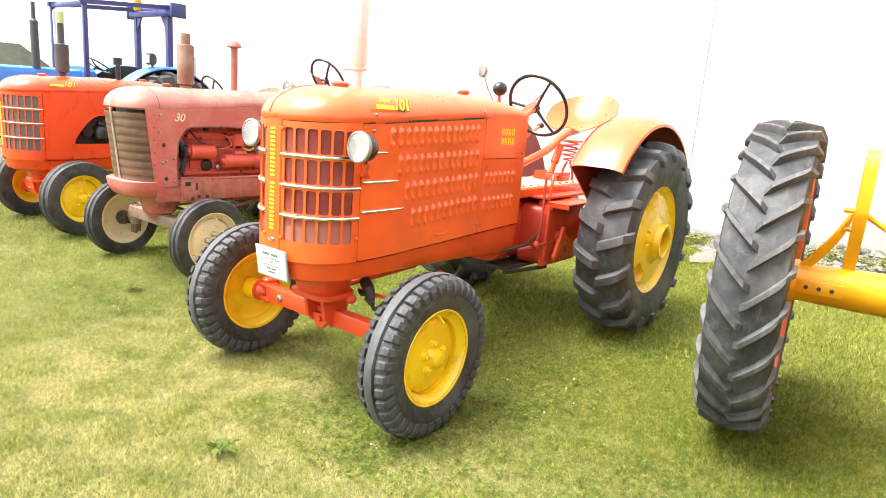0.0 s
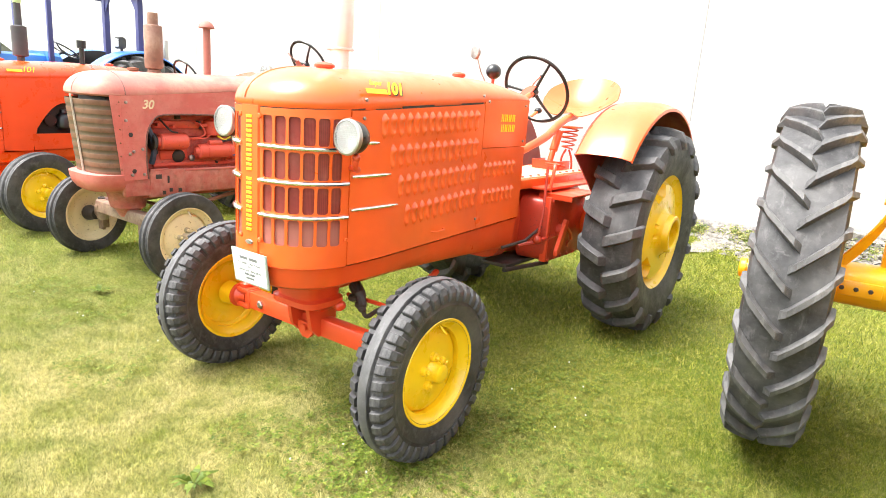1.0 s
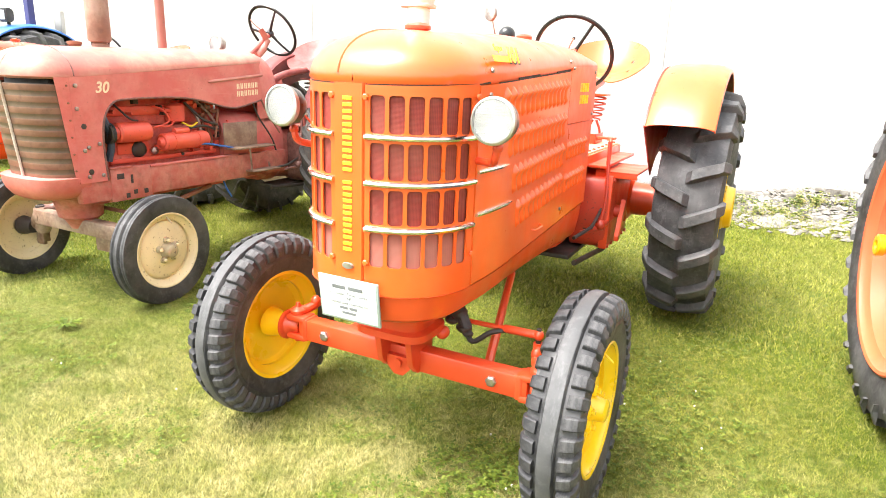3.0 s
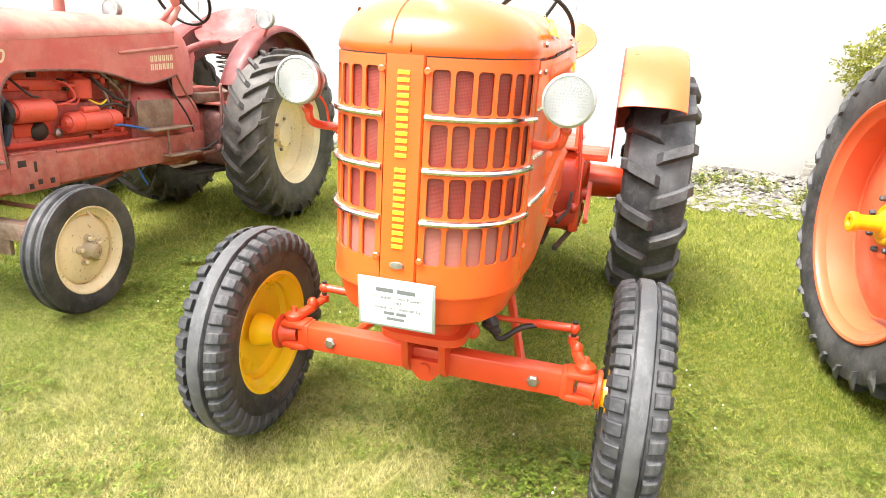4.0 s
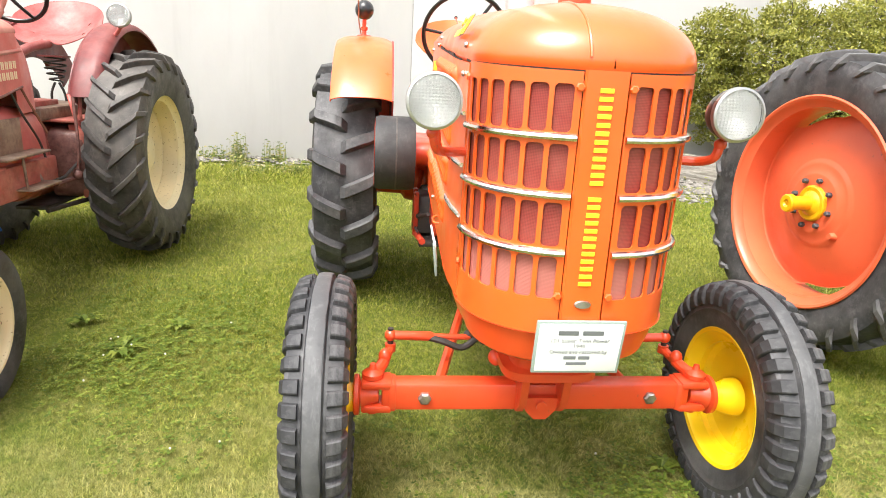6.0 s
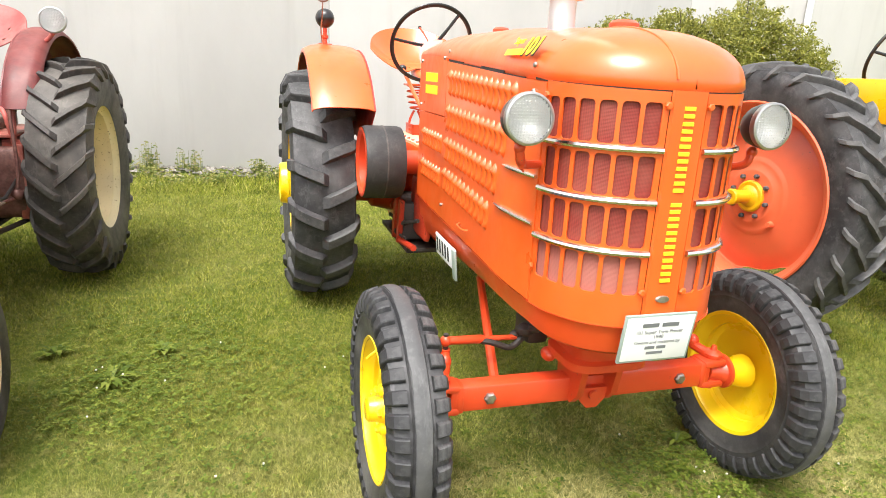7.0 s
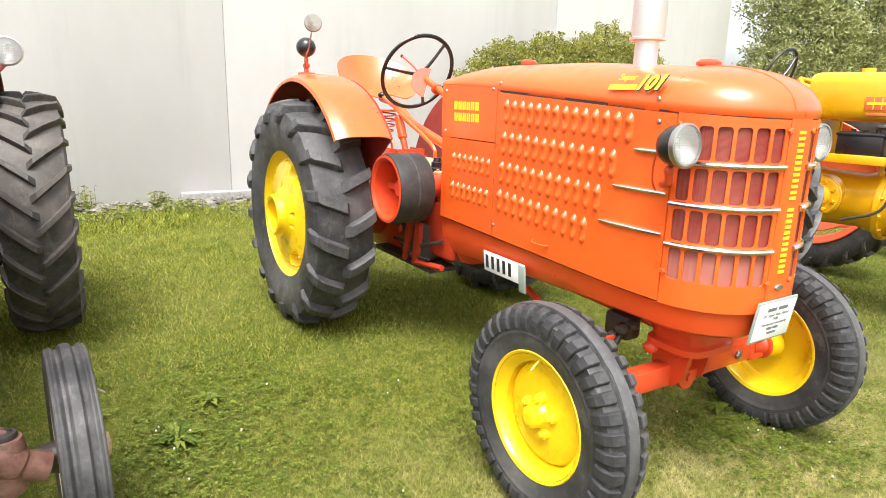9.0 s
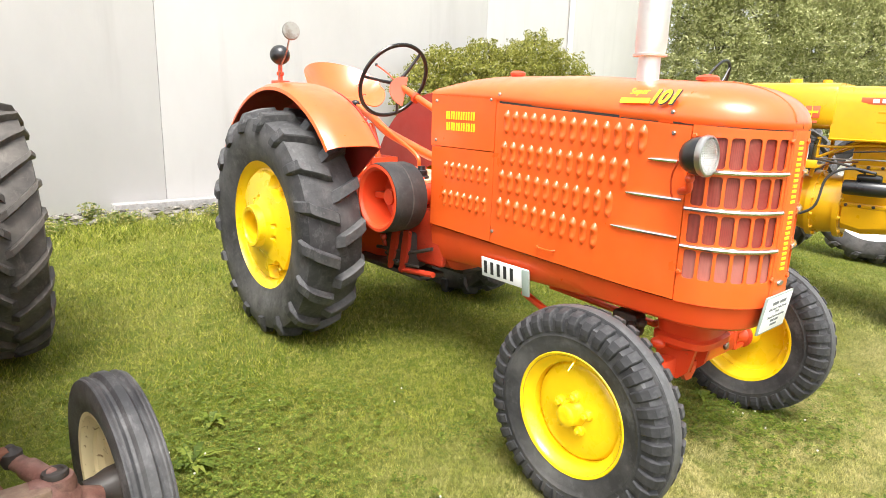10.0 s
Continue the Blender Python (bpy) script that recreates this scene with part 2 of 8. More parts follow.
def lawn_tone(n, l, c, straw=(0.82, 0.71, 0.40)):
    """Dry patches, straw flecks and darker tufts over a grass colour."""
    dry = ramp(n, l, noise_tex(n, l, 0.9, 5, 0.6), [(0.40, (0, 0, 0)), (0.70, (1, 1, 1))])
    c = mix(n, l, dry, c, mix(n, l, 0.34, c, (0.46, 0.41, 0.14)))
    # the trodden strip before the machines is drier
    tc, sep = n.new("ShaderNodeTexCoord"), n.new("ShaderNodeSeparateXYZ")
    l.new(tc.outputs["Object"], sep.inputs[0])
    strip = n.new("ShaderNodeMapRange")
    for k, v in enumerate((0.75, -2.5, 0.0, 1.0)):
        strip.inputs[k + 1].default_value = v
    l.new(sep.outputs["Y"], strip.inputs[0])
    band = ramp(n, l, strip.outputs[0], [(0.0, (0, 0, 0)), (0.30, (1, 1, 1)), (0.65, (0.9, 0.9, 0.9)), (1.0, (0.2, 0.2, 0.2))])
    worn = mix(n, l, band, (0, 0, 0), ramp(n, l, noise_tex(n, l, 3.1, 6, 0.7), [(0.34, (0.15, 0.15, 0.15)), (0.60, (1, 1, 1))]))
    c = mix(n, l, worn, c, mix(n, l, 0.66, c, straw))
    # darker green beside and behind the wheels
    back = n.new("ShaderNodeMapRange")
    for k, v in enumerate((-0.3, 2.9, 0.0, 1.0)):
        back.inputs[k + 1].default_value = v
    l.new(sep.outputs["Y"], back.inputs[0])
    deep_green = ramp(n, l, back.outputs[0], [(0.0, (0, 0, 0)), (0.22, (0.38,) * 3), (0.6, (0.42,) * 3), (1.0, (0.1,) * 3)])
    deep_green = mix(n, l, deep_green, (0, 0, 0), ramp(n, l, noise_tex(n, l, 1.7, 5, 0.65), [(0.34, (0.3, 0.3, 0.3)), (0.56, (1, 1, 1))]))
    side = n.new("ShaderNodeMapRange")
    for k, v in enumerate((-3.0, 3.0, 0.0, 1.0)):
        side.inputs[k + 1].default_value = v
    l.new(sep.outputs["X"], side.inputs[0])
    edge = ramp(n, l, side.outputs[0], [(0.0, (0.75,) * 3), (0.20, (0.75,) * 3), (0.33, (0, 0, 0)), (0.66, (0, 0, 0)), (0.76, (0.6,) * 3), (1.0, (0.6,) * 3)])
    near = ramp(n, l, back.outputs[0], [(0.0, (1, 1, 1)), (0.38, (1, 1, 1)), (0.62, (0.2,) * 3), (1.0, (0, 0, 0))])
    edge = mix(n, l, near, (0, 0, 0), edge)
    deep_green = mix(n, l, edge, deep_green, (1, 1, 1))
    c = mix(n, l, deep_green, c, mix(n, l, 0.48, c, (0.094, 0.140, 0.012)))
    clump = ramp(n, l, noise_tex(n, l, 6.5, 7, 0.7), [(0.36, (0, 0, 0)), (0.54, (1, 1, 1))])
    c = mix(n, l, clump, mix(n, l, 0.46, c, (0.10, 0.165, 0.012)), c)
    c = mix(n, l, ramp(n, l, noise_tex(n, l, 22, 5, 0.6), [(0.52, (0, 0, 0)), (0.72, (1, 1, 1))]), c, mix(n, l, 0.35, c, (0.56, 0.50, 0.20)))
    return mix(n, l, ramp(n, l, noise_tex(n, l, 48, 4, 0.6), [(0.35, (0, 0, 0)), (0.55, (1, 1, 1))]), mix(n, l, 0.58, c, (0.05, 0.08, 0.010)), c)


def grass_mat():
    m, n, l, b = shader("lawn_grass_blades", (0.1, 0.16, 0.03), 0.6, 0, 0, 0.25)
    c = island_mix(n, l, [(0.0, (0.055, 0.074, 0.004)), (0.28, (0.162, 0.215, 0.011)), (0.46, (0.315, 0.372, 0.026)), (0.74, (0.49, 0.505, 0.070)), (1.0, (0.77, 0.68, 0.24))])
    c = lawn_tone(n, l, c)
    l.new(c, b.inputs["Base Color"])
    t, add, out = n.new("ShaderNodeBsdfTranslucent"), n.new("ShaderNodeMixShader"), n["Material Output"]
    l.new(c, t.inputs[0])
    add.inputs[0].default_value = 0.35
    l.new(b.outputs[0], add.inputs[1])
    l.new(t.outputs[0], add.inputs[2])
    l.new(add.outputs[0], out.inputs[0])
    return m


GRASS = grass_mat()


def soil_mat():
    m, n, l, b = shader("mown_lawn", (0.12, 0.16, 0.035), 0.9, 0, 0, 0.2)
    c = ramp(n, l, noise_tex(n, l, 90, 6, 0.7), [(0.3, (0.042, 0.055, 0.005)), (0.5, (0.112, 0.135, 0.013)), (0.72, (0.24, 0.235, 0.05))])
    c = lawn_tone(n, l, c, (0.28, 0.245, 0.09))
    l.new(c, b.inputs["Base Color"])
    bump(n, l, b, noise_tex(n, l, 140, 6, 0.7), 0.8, 0.02)
    return m


SOIL = soil_mat()


def concrete_mat():
    m, n, l, b = shader("pale_precast_concrete", (0.62, 0.60, 0.575), 0.75, 0, 0, 0.3)
    c = ramp(n, l, noise_tex(n, l, 0.8, 6, 0.6, stretch=(1, 1, 0.5)), [(0.3, (0.49, 0.476, 0.463)), (0.5, (0.53, 0.515, 0.502)), (0.75, (0.58, 0.565, 0.552))])
    streak = ramp(n, l, noise_tex(n, l, 2.5, 5, 0.6, stretch=(1.6, 1, 0.12)), [(0.55, (0, 0, 0)), (0.8, (1, 1, 1))])
    c = mix(n, l, streak, c, mix(n, l, 0.35, c, (0.34, 0.325, 0.31)))
    pits = spots(n, l, 19, 0.74, 0.77)
    c = mix(n, l, pits, c, mix(n, l, 0.45, c, (0.25, 0.24, 0.23)))
    l.new(c, b.inputs["Base Color"])
    bump(n, l, b, noise_tex(n, l, 30, 6, 0.6), 0.12, 0.01)
    return m


CONCRETE = concrete_mat()


def stone_mat(name, dark, pale):
    m, n, l, b = shader(name, pale, 0.85, 0, 0, 0.25)
    g = n.new("ShaderNodeNewGeometry")
    c = ramp(n, l, g.outputs["Random Per Island"], [(0, dark), (0.5, pale), (1, scaled(pale, 1.3))])
    c = mix(n, l, spots(n, l, 30, 0.45, 0.7), c, scaled(dark, 0.8))
    l.new(c, b.inputs["Base Color"])
    bump(n, l, b, noise_tex(n, l, 50, 5), 0.4, 0.01)
    return m


STONE = stone_mat("river_stone", (0.11, 0.10, 0.085), (0.225, 0.21, 0.185))


def timber_mat():
    m, n, l, b = shader("weathered_grey_timber", (0.30, 0.28, 0.25), 0.9, 0, 0, 0.2)
    grain = noise_tex(n, l, 9, 7, 0.75, stretch=(0.35, 3, 5))
    c = ramp(n, l, grain, [(0.28, (0.07, 0.06, 0.048)), (0.45, (0.22, 0.20, 0.17)), (0.62, (0.36, 0.335, 0.295)), (0.8, (0.46, 0.44, 0.40))])
    c = mix(n, l, spots(n, l, 5, 0.5, 0.75), c, mix(n, l, 0.5, c, (0.12, 0.115, 0.06)))
    l.new(c, b.inputs["Base Color"])
    bump(n, l, b, grain, 0.7, 0.02)
    return m


TIMBER = timber_mat()
LEDGE = stone_mat("weathered_concrete_ledge", (0.22, 0.21, 0.20), (0.33, 0.32, 0.31))
BARK = stone_mat("brown_bark", (0.06, 0.045, 0.035), (0.10, 0.08, 0.06))
BUSHLEAF = leaf_mat("glossy_green_leaves", [(0, (0.12, 0.135, 0.022)), (0.5, (0.25, 0.255, 0.042)), (0.95, (0.42, 0.40, 0.09)), (1.0, (0.7, 0.7, 0.6))])
HEDGELEAF = leaf_mat("pale_hedge_leaves", [(0, (0.20, 0.22, 0.075)), (0.5, (0.33, 0.345, 0.13)), (1.0, (0.48, 0.48, 0.24))])
CLOVER = leaf_mat("clover_leaves", [(0, (0.06, 0.10, 0.010)), (0.6, (0.135, 0.19, 0.020)), (1.0, (0.24, 0.28, 0.045))])
PETAL = leaf_mat("white_clover_heads", [(0, (0.7, 0.7, 0.62)), (1.0, (0.85, 0.85, 0.8))])


# ---- building helpers ----
def part(name, bm, mat, parent=None, label="", at=None, sharp=35):
    """Links a bmesh as one mesh object, under a thing or a part."""
    me = bpy.data.meshes.new(name)
    bmesh.ops.recalc_face_normals(bm, faces=bm.faces)
    bm.to_mesh(me)
    bm.free()
    me.materials.append(mat)
    me.shade_smooth()
    me.set_sharp_from_angle(angle=radians(sharp))
    return piece(name, me, parent, label, at)


def piece(name, me, parent=None, label="", at=None):
    ob = new(name, me)
    if parent:
        ob.parent = parent
    if at is not None:
        ob.matrix_basis = at if isinstance(at, Matrix) else Matrix.Translation(at)
    if label:
        ob["label"] = label
    return ob


def thing(name, label, category, at=None, group="", kind=""):
    ob = new(name)
    ob.empty_display_size = 0.1
    if at is not None:
        ob.matrix_basis = at if isinstance(at, Matrix) else Matrix.Translation(at)
    return tagged(ob, label, category, group, kind)


def B():
    return bmesh.new()


def box(bm, x0, x1, y0, y1, z0, z1, bev=0.0, m=None):
    v = bmesh.ops.create_cube(bm, size=1)["verts"]
    for p in v:
        p.co = Vector(((x0 + x1) / 2 + p.co.x * (x1 - x0), (y0 + y1) / 2 + p.co.y * (y1 - y0), (z0 + z1) / 2 + p.co.z * (z1 - z0)))
    if bev:
        es = list({e for p in v for e in p.link_edges})
        r = bmesh.ops.bevel(bm, geom=es, offset=bev, segments=2, affect="EDGES", profile=0.5)
        v = list({p for f in r["faces"] for p in f.verts} | {p for p in v if p.is_valid})
    if m is not None:
        vs = set(v)
        for p in list(vs):
            for f in p.link_faces:
                vs.update(f.verts)
        for p in vs:
            p.co = m @ p.co
    return bm


def rings(bm, rows, closed=True, cap0=False, cap1=False):
    """Skins rows of points."""
    vs = [[bm.verts.new(p) for p in r] for r in rows]
    k = len(rows[0])
    for a, b in zip(vs, vs[1:]):
        for i in range(k if closed else k - 1):
            j = (i + 1) % k
            try:
                bm.faces.new((a[i], a[j], b[j], b[i]))
            except ValueError:
                pass
    if cap0:
        bm.faces.new(vs[0])
    if cap1:
        bm.faces.new(list(reversed(vs[-1])))
    return vs


def tube(bm, pts, r, n=10, cap=True):
    pts = [Vector(p) for p in pts]
    rs = r if isinstance(r, (list, tuple)) else [r] * len(pts)
    rows, side = [], None
    for i, p in enumerate(pts):
        d = (pts[min(i + 1, len(pts) - 1)] - pts[max(i - 1, 0)]).normalized()
        if side is None:
            side = d.orthogonal().normalized()
        side = (side - d * side.dot(d))
        side = side.normalized() if side.length > 1e-6 else d.orthogonal().normalized()
        up = d.cross(side)
        rows.append([p + rs[i] * (math.cos(a) * side + math.sin(a) * up) for a in (2 * math.pi * k / n for k in range(n))])
    rings(bm, rows, True, cap, cap)
    return bm


def bend(pts, n=6):
    """A smooth line through the points."""
    p = [Vector(q) for q in pts]
    p = [p[0] * 2 - p[1]] + p + [p[-1] * 2 - p[-2]]
    res = []
    for i in range(1, len(p) - 2):
        for k in range(n):
            t = k / n
            a, b, c, d = p[i - 1:i + 3]
            res.append(0.5 * (2 * b + (c - a) * t + (2 * a - 5 * b + 4 * c - d) * t * t + (3 * b - a - 3 * c + d) * t ** 3))
    return res + [p[-2]]


def lathe(bm, prof, n=40, side=1, cap=False, axis="x"):
    """Turns (along, radius) round the x or z axis."""
    rows = []
    for u, r in prof:
        ring = []
        for k in range(n):
            a = 2 * math.pi * k / n
            c, s = r * math.cos(a), r * math.sin(a)
            ring.append((u * side, -c, s) if axis == "x" else (c, s, u))
        rows.append(ring)
    rings(bm, rows, True, cap, cap)
    return bm


def ball(bm, p, r, n=10, sq=(1, 1, 1)):
    g = bmesh.ops.create_uvsphere(bm, u_segments=n * 2, v_segments=n, radius=r)
    for v in g["verts"]:
        v.co = Vector((v.co.x * sq[0], v.co.y * sq[1], v.co.z * sq[2])) + Vector(p)
    return bm


def sheet(bm, pts, thick, normal):
    """A flat plate from an outline."""
    nv = Vector(normal) * thick
    a = [bm.verts.new(Vector(p)) for p in pts]
    b = [bm.verts.new(Vector(p) + nv) for p in pts]
    bm.faces.new(a)
    bm.faces.new(list(reversed(b)))
    for i in range(len(a)):
        j = (i + 1) % len(a)
        bm.faces.new((a[i], b[i], b[j], a[j]))
    return bm


def bolt_mesh(r, h):
    bm = B()
    lathe(bm, [(0, r), (h * 0.7, r), (h, r * 0.7)], 6, 1, True)
    me = bpy.data.meshes.new("bolt")
    bmesh.ops.recalc_face_normals(bm, faces=bm.faces)
    bm.to_mesh(me)
    bm.free()
    return me


def words(name, text, size, mat, at, parent, label="", shear=0.0, extrude=0.001, align="CENTER", fat=0.0):
    """Flat lettering as a mesh."""
    cu = bpy.data.curves.new(name, "FONT")
    cu.body, cu.size, cu.extrude, cu.shear = text, size, extrude, shear
    cu.offset = fat
    cu.align_x, cu.align_y = align, "CENTER"
    tmp = bpy.data.objects.new(name, cu)
    me = bpy.data.meshes.new_from_object(tmp)
    bpy.data.objects.remove(tmp)
    me.materials.clear()
    me.materials.append(mat)
    return piece(name, me, parent, label, at)


# ---- wheels ----
def carcass(R, W, r0):
    """Half section of a tyre from bead to crown: (lateral, radius) by 0..1 from the crown's middle to the bead."""
    h = R - r0

    def at(v):
        s = abs(v)
        k = 1 if v >= 0 else -1
        if s < 0.5:
            q = s / 0.5
            return k * W * 0.47 * q, R - 0.10 * h * q ** 2.6
        q = (s - 0.5) / 0.5
        a = q * math.pi
        x = W * (0.47 + 0.045 * math.sin(a)) - W * 0.065 * q ** 2
        return k * x, R - 0.10 * h - (h * 0.9) * q
    return at


def add_lug(bm, at, phi0, dphi, v0, v1, half, high, side, steps=5, lead=0.0):
    """A tread bar that runs from v0 to v1 across the tyre."""
    rows = []
    for i in range(steps + 1):
        s = i / steps
        v = (v0 + (v1 - v0) * s) * side
        x, r = at(v)
        x2, r2 = at(v * 1.02 + 0.001 * side)
        nx, nr = -(r2 - r), (x2 - x)
        ln = math.hypot(nx, nr) or 1
        nx, nr = nx / ln * side, abs(nr) / ln if abs(v) < 0.5 else nr / ln * side
        if nr < 0:
            nr = 0
        hh = high * (1.0 if s < 0.8 else 1.0 - (s - 0.8) * 1.9)
        phi = phi0 + dphi * (s ** 1.15)
        ring = []
        for off, up in ((-half * 1.3, -0.004), (-half * 1.02, hh * 0.82), (-half * 0.84, hh), (half * 0.84, hh), (half * 1.02, hh * 0.82), (half * 1.3, -0.004)):
            a = phi + off / R_OF[0]
            rr, xx = r + nr * up, x + abs(nx) * up * side * 0.75
            ring.append((xx, -rr * math.cos(a), rr * math.sin(a)))
        rows.append(ring)
    rings(bm, rows, False, True, True)


R_OF = [1.0]


def lug_data(low, R, dphi, v0, v1, half, high, side, steps, mat):
    R_OF[0] = R
    bm = B()
    add_lug(bm, low, 0.0, dphi, v0, v1, half, high, side, steps)
    bmesh.ops.recalc_face_normals(bm, faces=bm.faces)
    me = bpy.data.meshes.new("tread_lug")
    bm.to_mesh(me)
    bm.free()
    me.materials.append(mat)
    return me


LUGS = {}


def tyre_part(kind, R, W, r0, mat, parent, count=18, lean=1.0):
    """The rubber carcass, and each tread bar or block as a piece of its own."""
    key = (kind, R, W, r0, mat.name, count, lean)
    if key not in LUGS:
        at = carcass(R, W, r0)
        bm = B()
        if kind == "bar":
            high = 0.041 if count < 24 else 0.032
            low = lambda v: (at(v)[0] * (1 - 0.035 * max(0, 1 - abs(abs(v) - 0.52) / 0.16)), at(v)[1] - high * (1 if abs(v) < 0.46 else max(0, (0.74 - abs(v)) / 0.28)))
            lathe(bm, [low(v / 16) for v in range(-16, 17)], 90)
            pair = [lug_data(low, R, lean * 0.30 * 0.65 / R * 0.9, -0.05, 0.67, 0.30 / count * (1.72 if count < 24 else 1.35), high, s, 8, LUGRUBBER if mat is TYRE else mat) for s in (1, -1)]
        elif kind == "block":
            low = lambda v: (at(v)[0], at(v)[1] - (0.012 if 0.16 < abs(v) < 0.6 else 0.002))
            lathe(bm, [(low(v / 32)[0] * (1.035 if abs(v) == 24 else 1), low(v / 32)[1]) for v in range(-32, 33)], 80)
            pair = [lug_data(lambda v: (at(v)[0], at(v)[1] - 0.012 * (1 if abs(v) < 0.5 else max(0, (0.72 - abs(v)) / 0.22))), R, 0.015, 0.24, 0.70, 0.0175, 0.0145, s, 6, mat) for s in (1, -1)]
        else:
            prof = []
            for v in range(-28, 29):
                x, r = at(v / 28)
                q = abs(v)
                prof.append((x, r - {4: 0.004, 5: 0.012, 6: 0.013, 7: 0.013, 8: 0.010, 9: 0.003, 12: 0.002}.get(q, 0)))
            lathe(bm, prof, 80)
            pair = []
        LUGS[key] = (bm, pair, [])
    bm, pair, made = LUGS[key]
    if made:
        piece("tyre", made[0], parent)
    else:
        made.append(part("tyre", bm, mat, parent, sharp=28).data)
    for s, me in zip((1, -1), pair):
        for k in range(count):
            piece("tread_lug", me, parent, "", pose(0, 0, 0, -360 * (k + (0.5 if s < 0 else 0)) / count, 0, 0))


def nuts(parent, count, radius, x, me, side, mat, name="wheel_nut"):
    if not me.materials:
        me.materials.append(mat)
    for k in range(count):
        a = 2 * math.pi * (k + 0.3) / count
        piece(name, me, parent, "", Matrix.Translation((x * side, radius * math.cos(a), radius * math.sin(a))) @ (Matrix.Identity(4) if side > 0 else pose(0, 0, 0, 0, 0, 180)))


def small_front_wheel(tractor, x, y, z, side, kind, rim_mat, tyre_mat, cap_mat, R=0.358, W=0.165, turn=0.0, sleeve=None):
    """A 16-inch disc wheel with its hub turned to the outside."""
    r0 = 0.208
    bm = B()
    k = min(1.0, W / 0.152)
    lathe(bm, [(u * k, r) for u, r in ((0.064, 0.220), (0.068, 0.216), (0.064, 0.208), (0.050, 0.203), (0.044, 0.196), (0.036, 0.190), (0.030, 0.176), (-0.030, 0.174), (-0.050, 0.2), (-0.062, 0.206), (-0.066, 0.218), (-0.062, 0.222), (-0.056, 0.21), (0.056, 0.21), (0.064, 0.220))], 64, side)
    lathe(bm, [(-0.004, 0.178), (0.000, 0.173), (0.012, 0.168), (0.018, 0.160), (0.024, 0.14), (0.029, 0.11), (0.032, 0.07), (0.034, 0.05), (0.024, 0.05), (0.022, 0.10), (0.014, 0.13), (0.004, 0.160), (-0.010, 0.170), (-0.014, 0.178), (-0.004, 0.178)], 64, side)
    wheel = part("front_wheel", bm, rim_mat, tractor, at=pose(x, y, z, 0, 0, turn))
    tyre_part(kind, R, W, r0, tyre_mat, wheel, 38)
    bm = B()
    lathe(bm, [(0.030, 0.0), (0.030, 0.050), (0.044, 0.046), (0.052, 0.040), (0.080, 0.037), (0.086, 0.030), (0.088, 0.014), (0.086, 0.0)], 28, side)
    for k in range(5):
        a = 2 * math.pi * (k + 0.3) / 5
        c, d = 0.060 * math.cos(a), 0.060 * math.sin(a)
        tube(bm, [(0.028 * side, c, d), (0.046 * side, c, d), (0.050 * side, c, d)], [0.021, 0.019, 0.014], 12)
    part("hub", bm, cap_mat, wheel)
    bm = B()
    lathe(bm, [(0.0, 0.0), (0.0, 0.06), (-0.03, 0.056), (-0.06, 0.045), (-0.092, 0.041), (-0.092, 0.0)], 28, side)
    part("hub_sleeve", bm, sleeve or rim_mat, wheel)
    nuts(wheel, 5, 0.060, 0.050, bolt_mesh(0.011, 0.012), side, rim_mat)
    bm = B()
    tube(bm, [(0.046 * side, 0.0, 0.196), (0.070 * side, 0.0, 0.178), (0.085 * side, 0.0, 0.165)], 0.004, 8)
    part("valve_stem", bm, cap_mat, wheel)
    return wheel


def tread_band(parent, R, W, mat, lat=0.15):
    """The smooth running rib in the middle of a front tyre."""
    bm = B()
    lathe(bm, [(-W * lat, R - 0.014), (-W * lat * 0.92, R + 0.001), (-W * lat * 0.5, R + 0.004), (0, R + 0.0045), (W * lat * 0.5, R + 0.004), (W * lat * 0.92, R + 0.001), (W * lat, R - 0.014)], 110)
    for v in bm.verts:
        v.co *= 1 + 0.0016 * noise.noise(v.co * 30)
        v.co.x *= 1 + 0.16 * noise.noise(v.co * 22 + Vector((3, 1, 7)))
    part("tread_rib", bm, mat, parent)


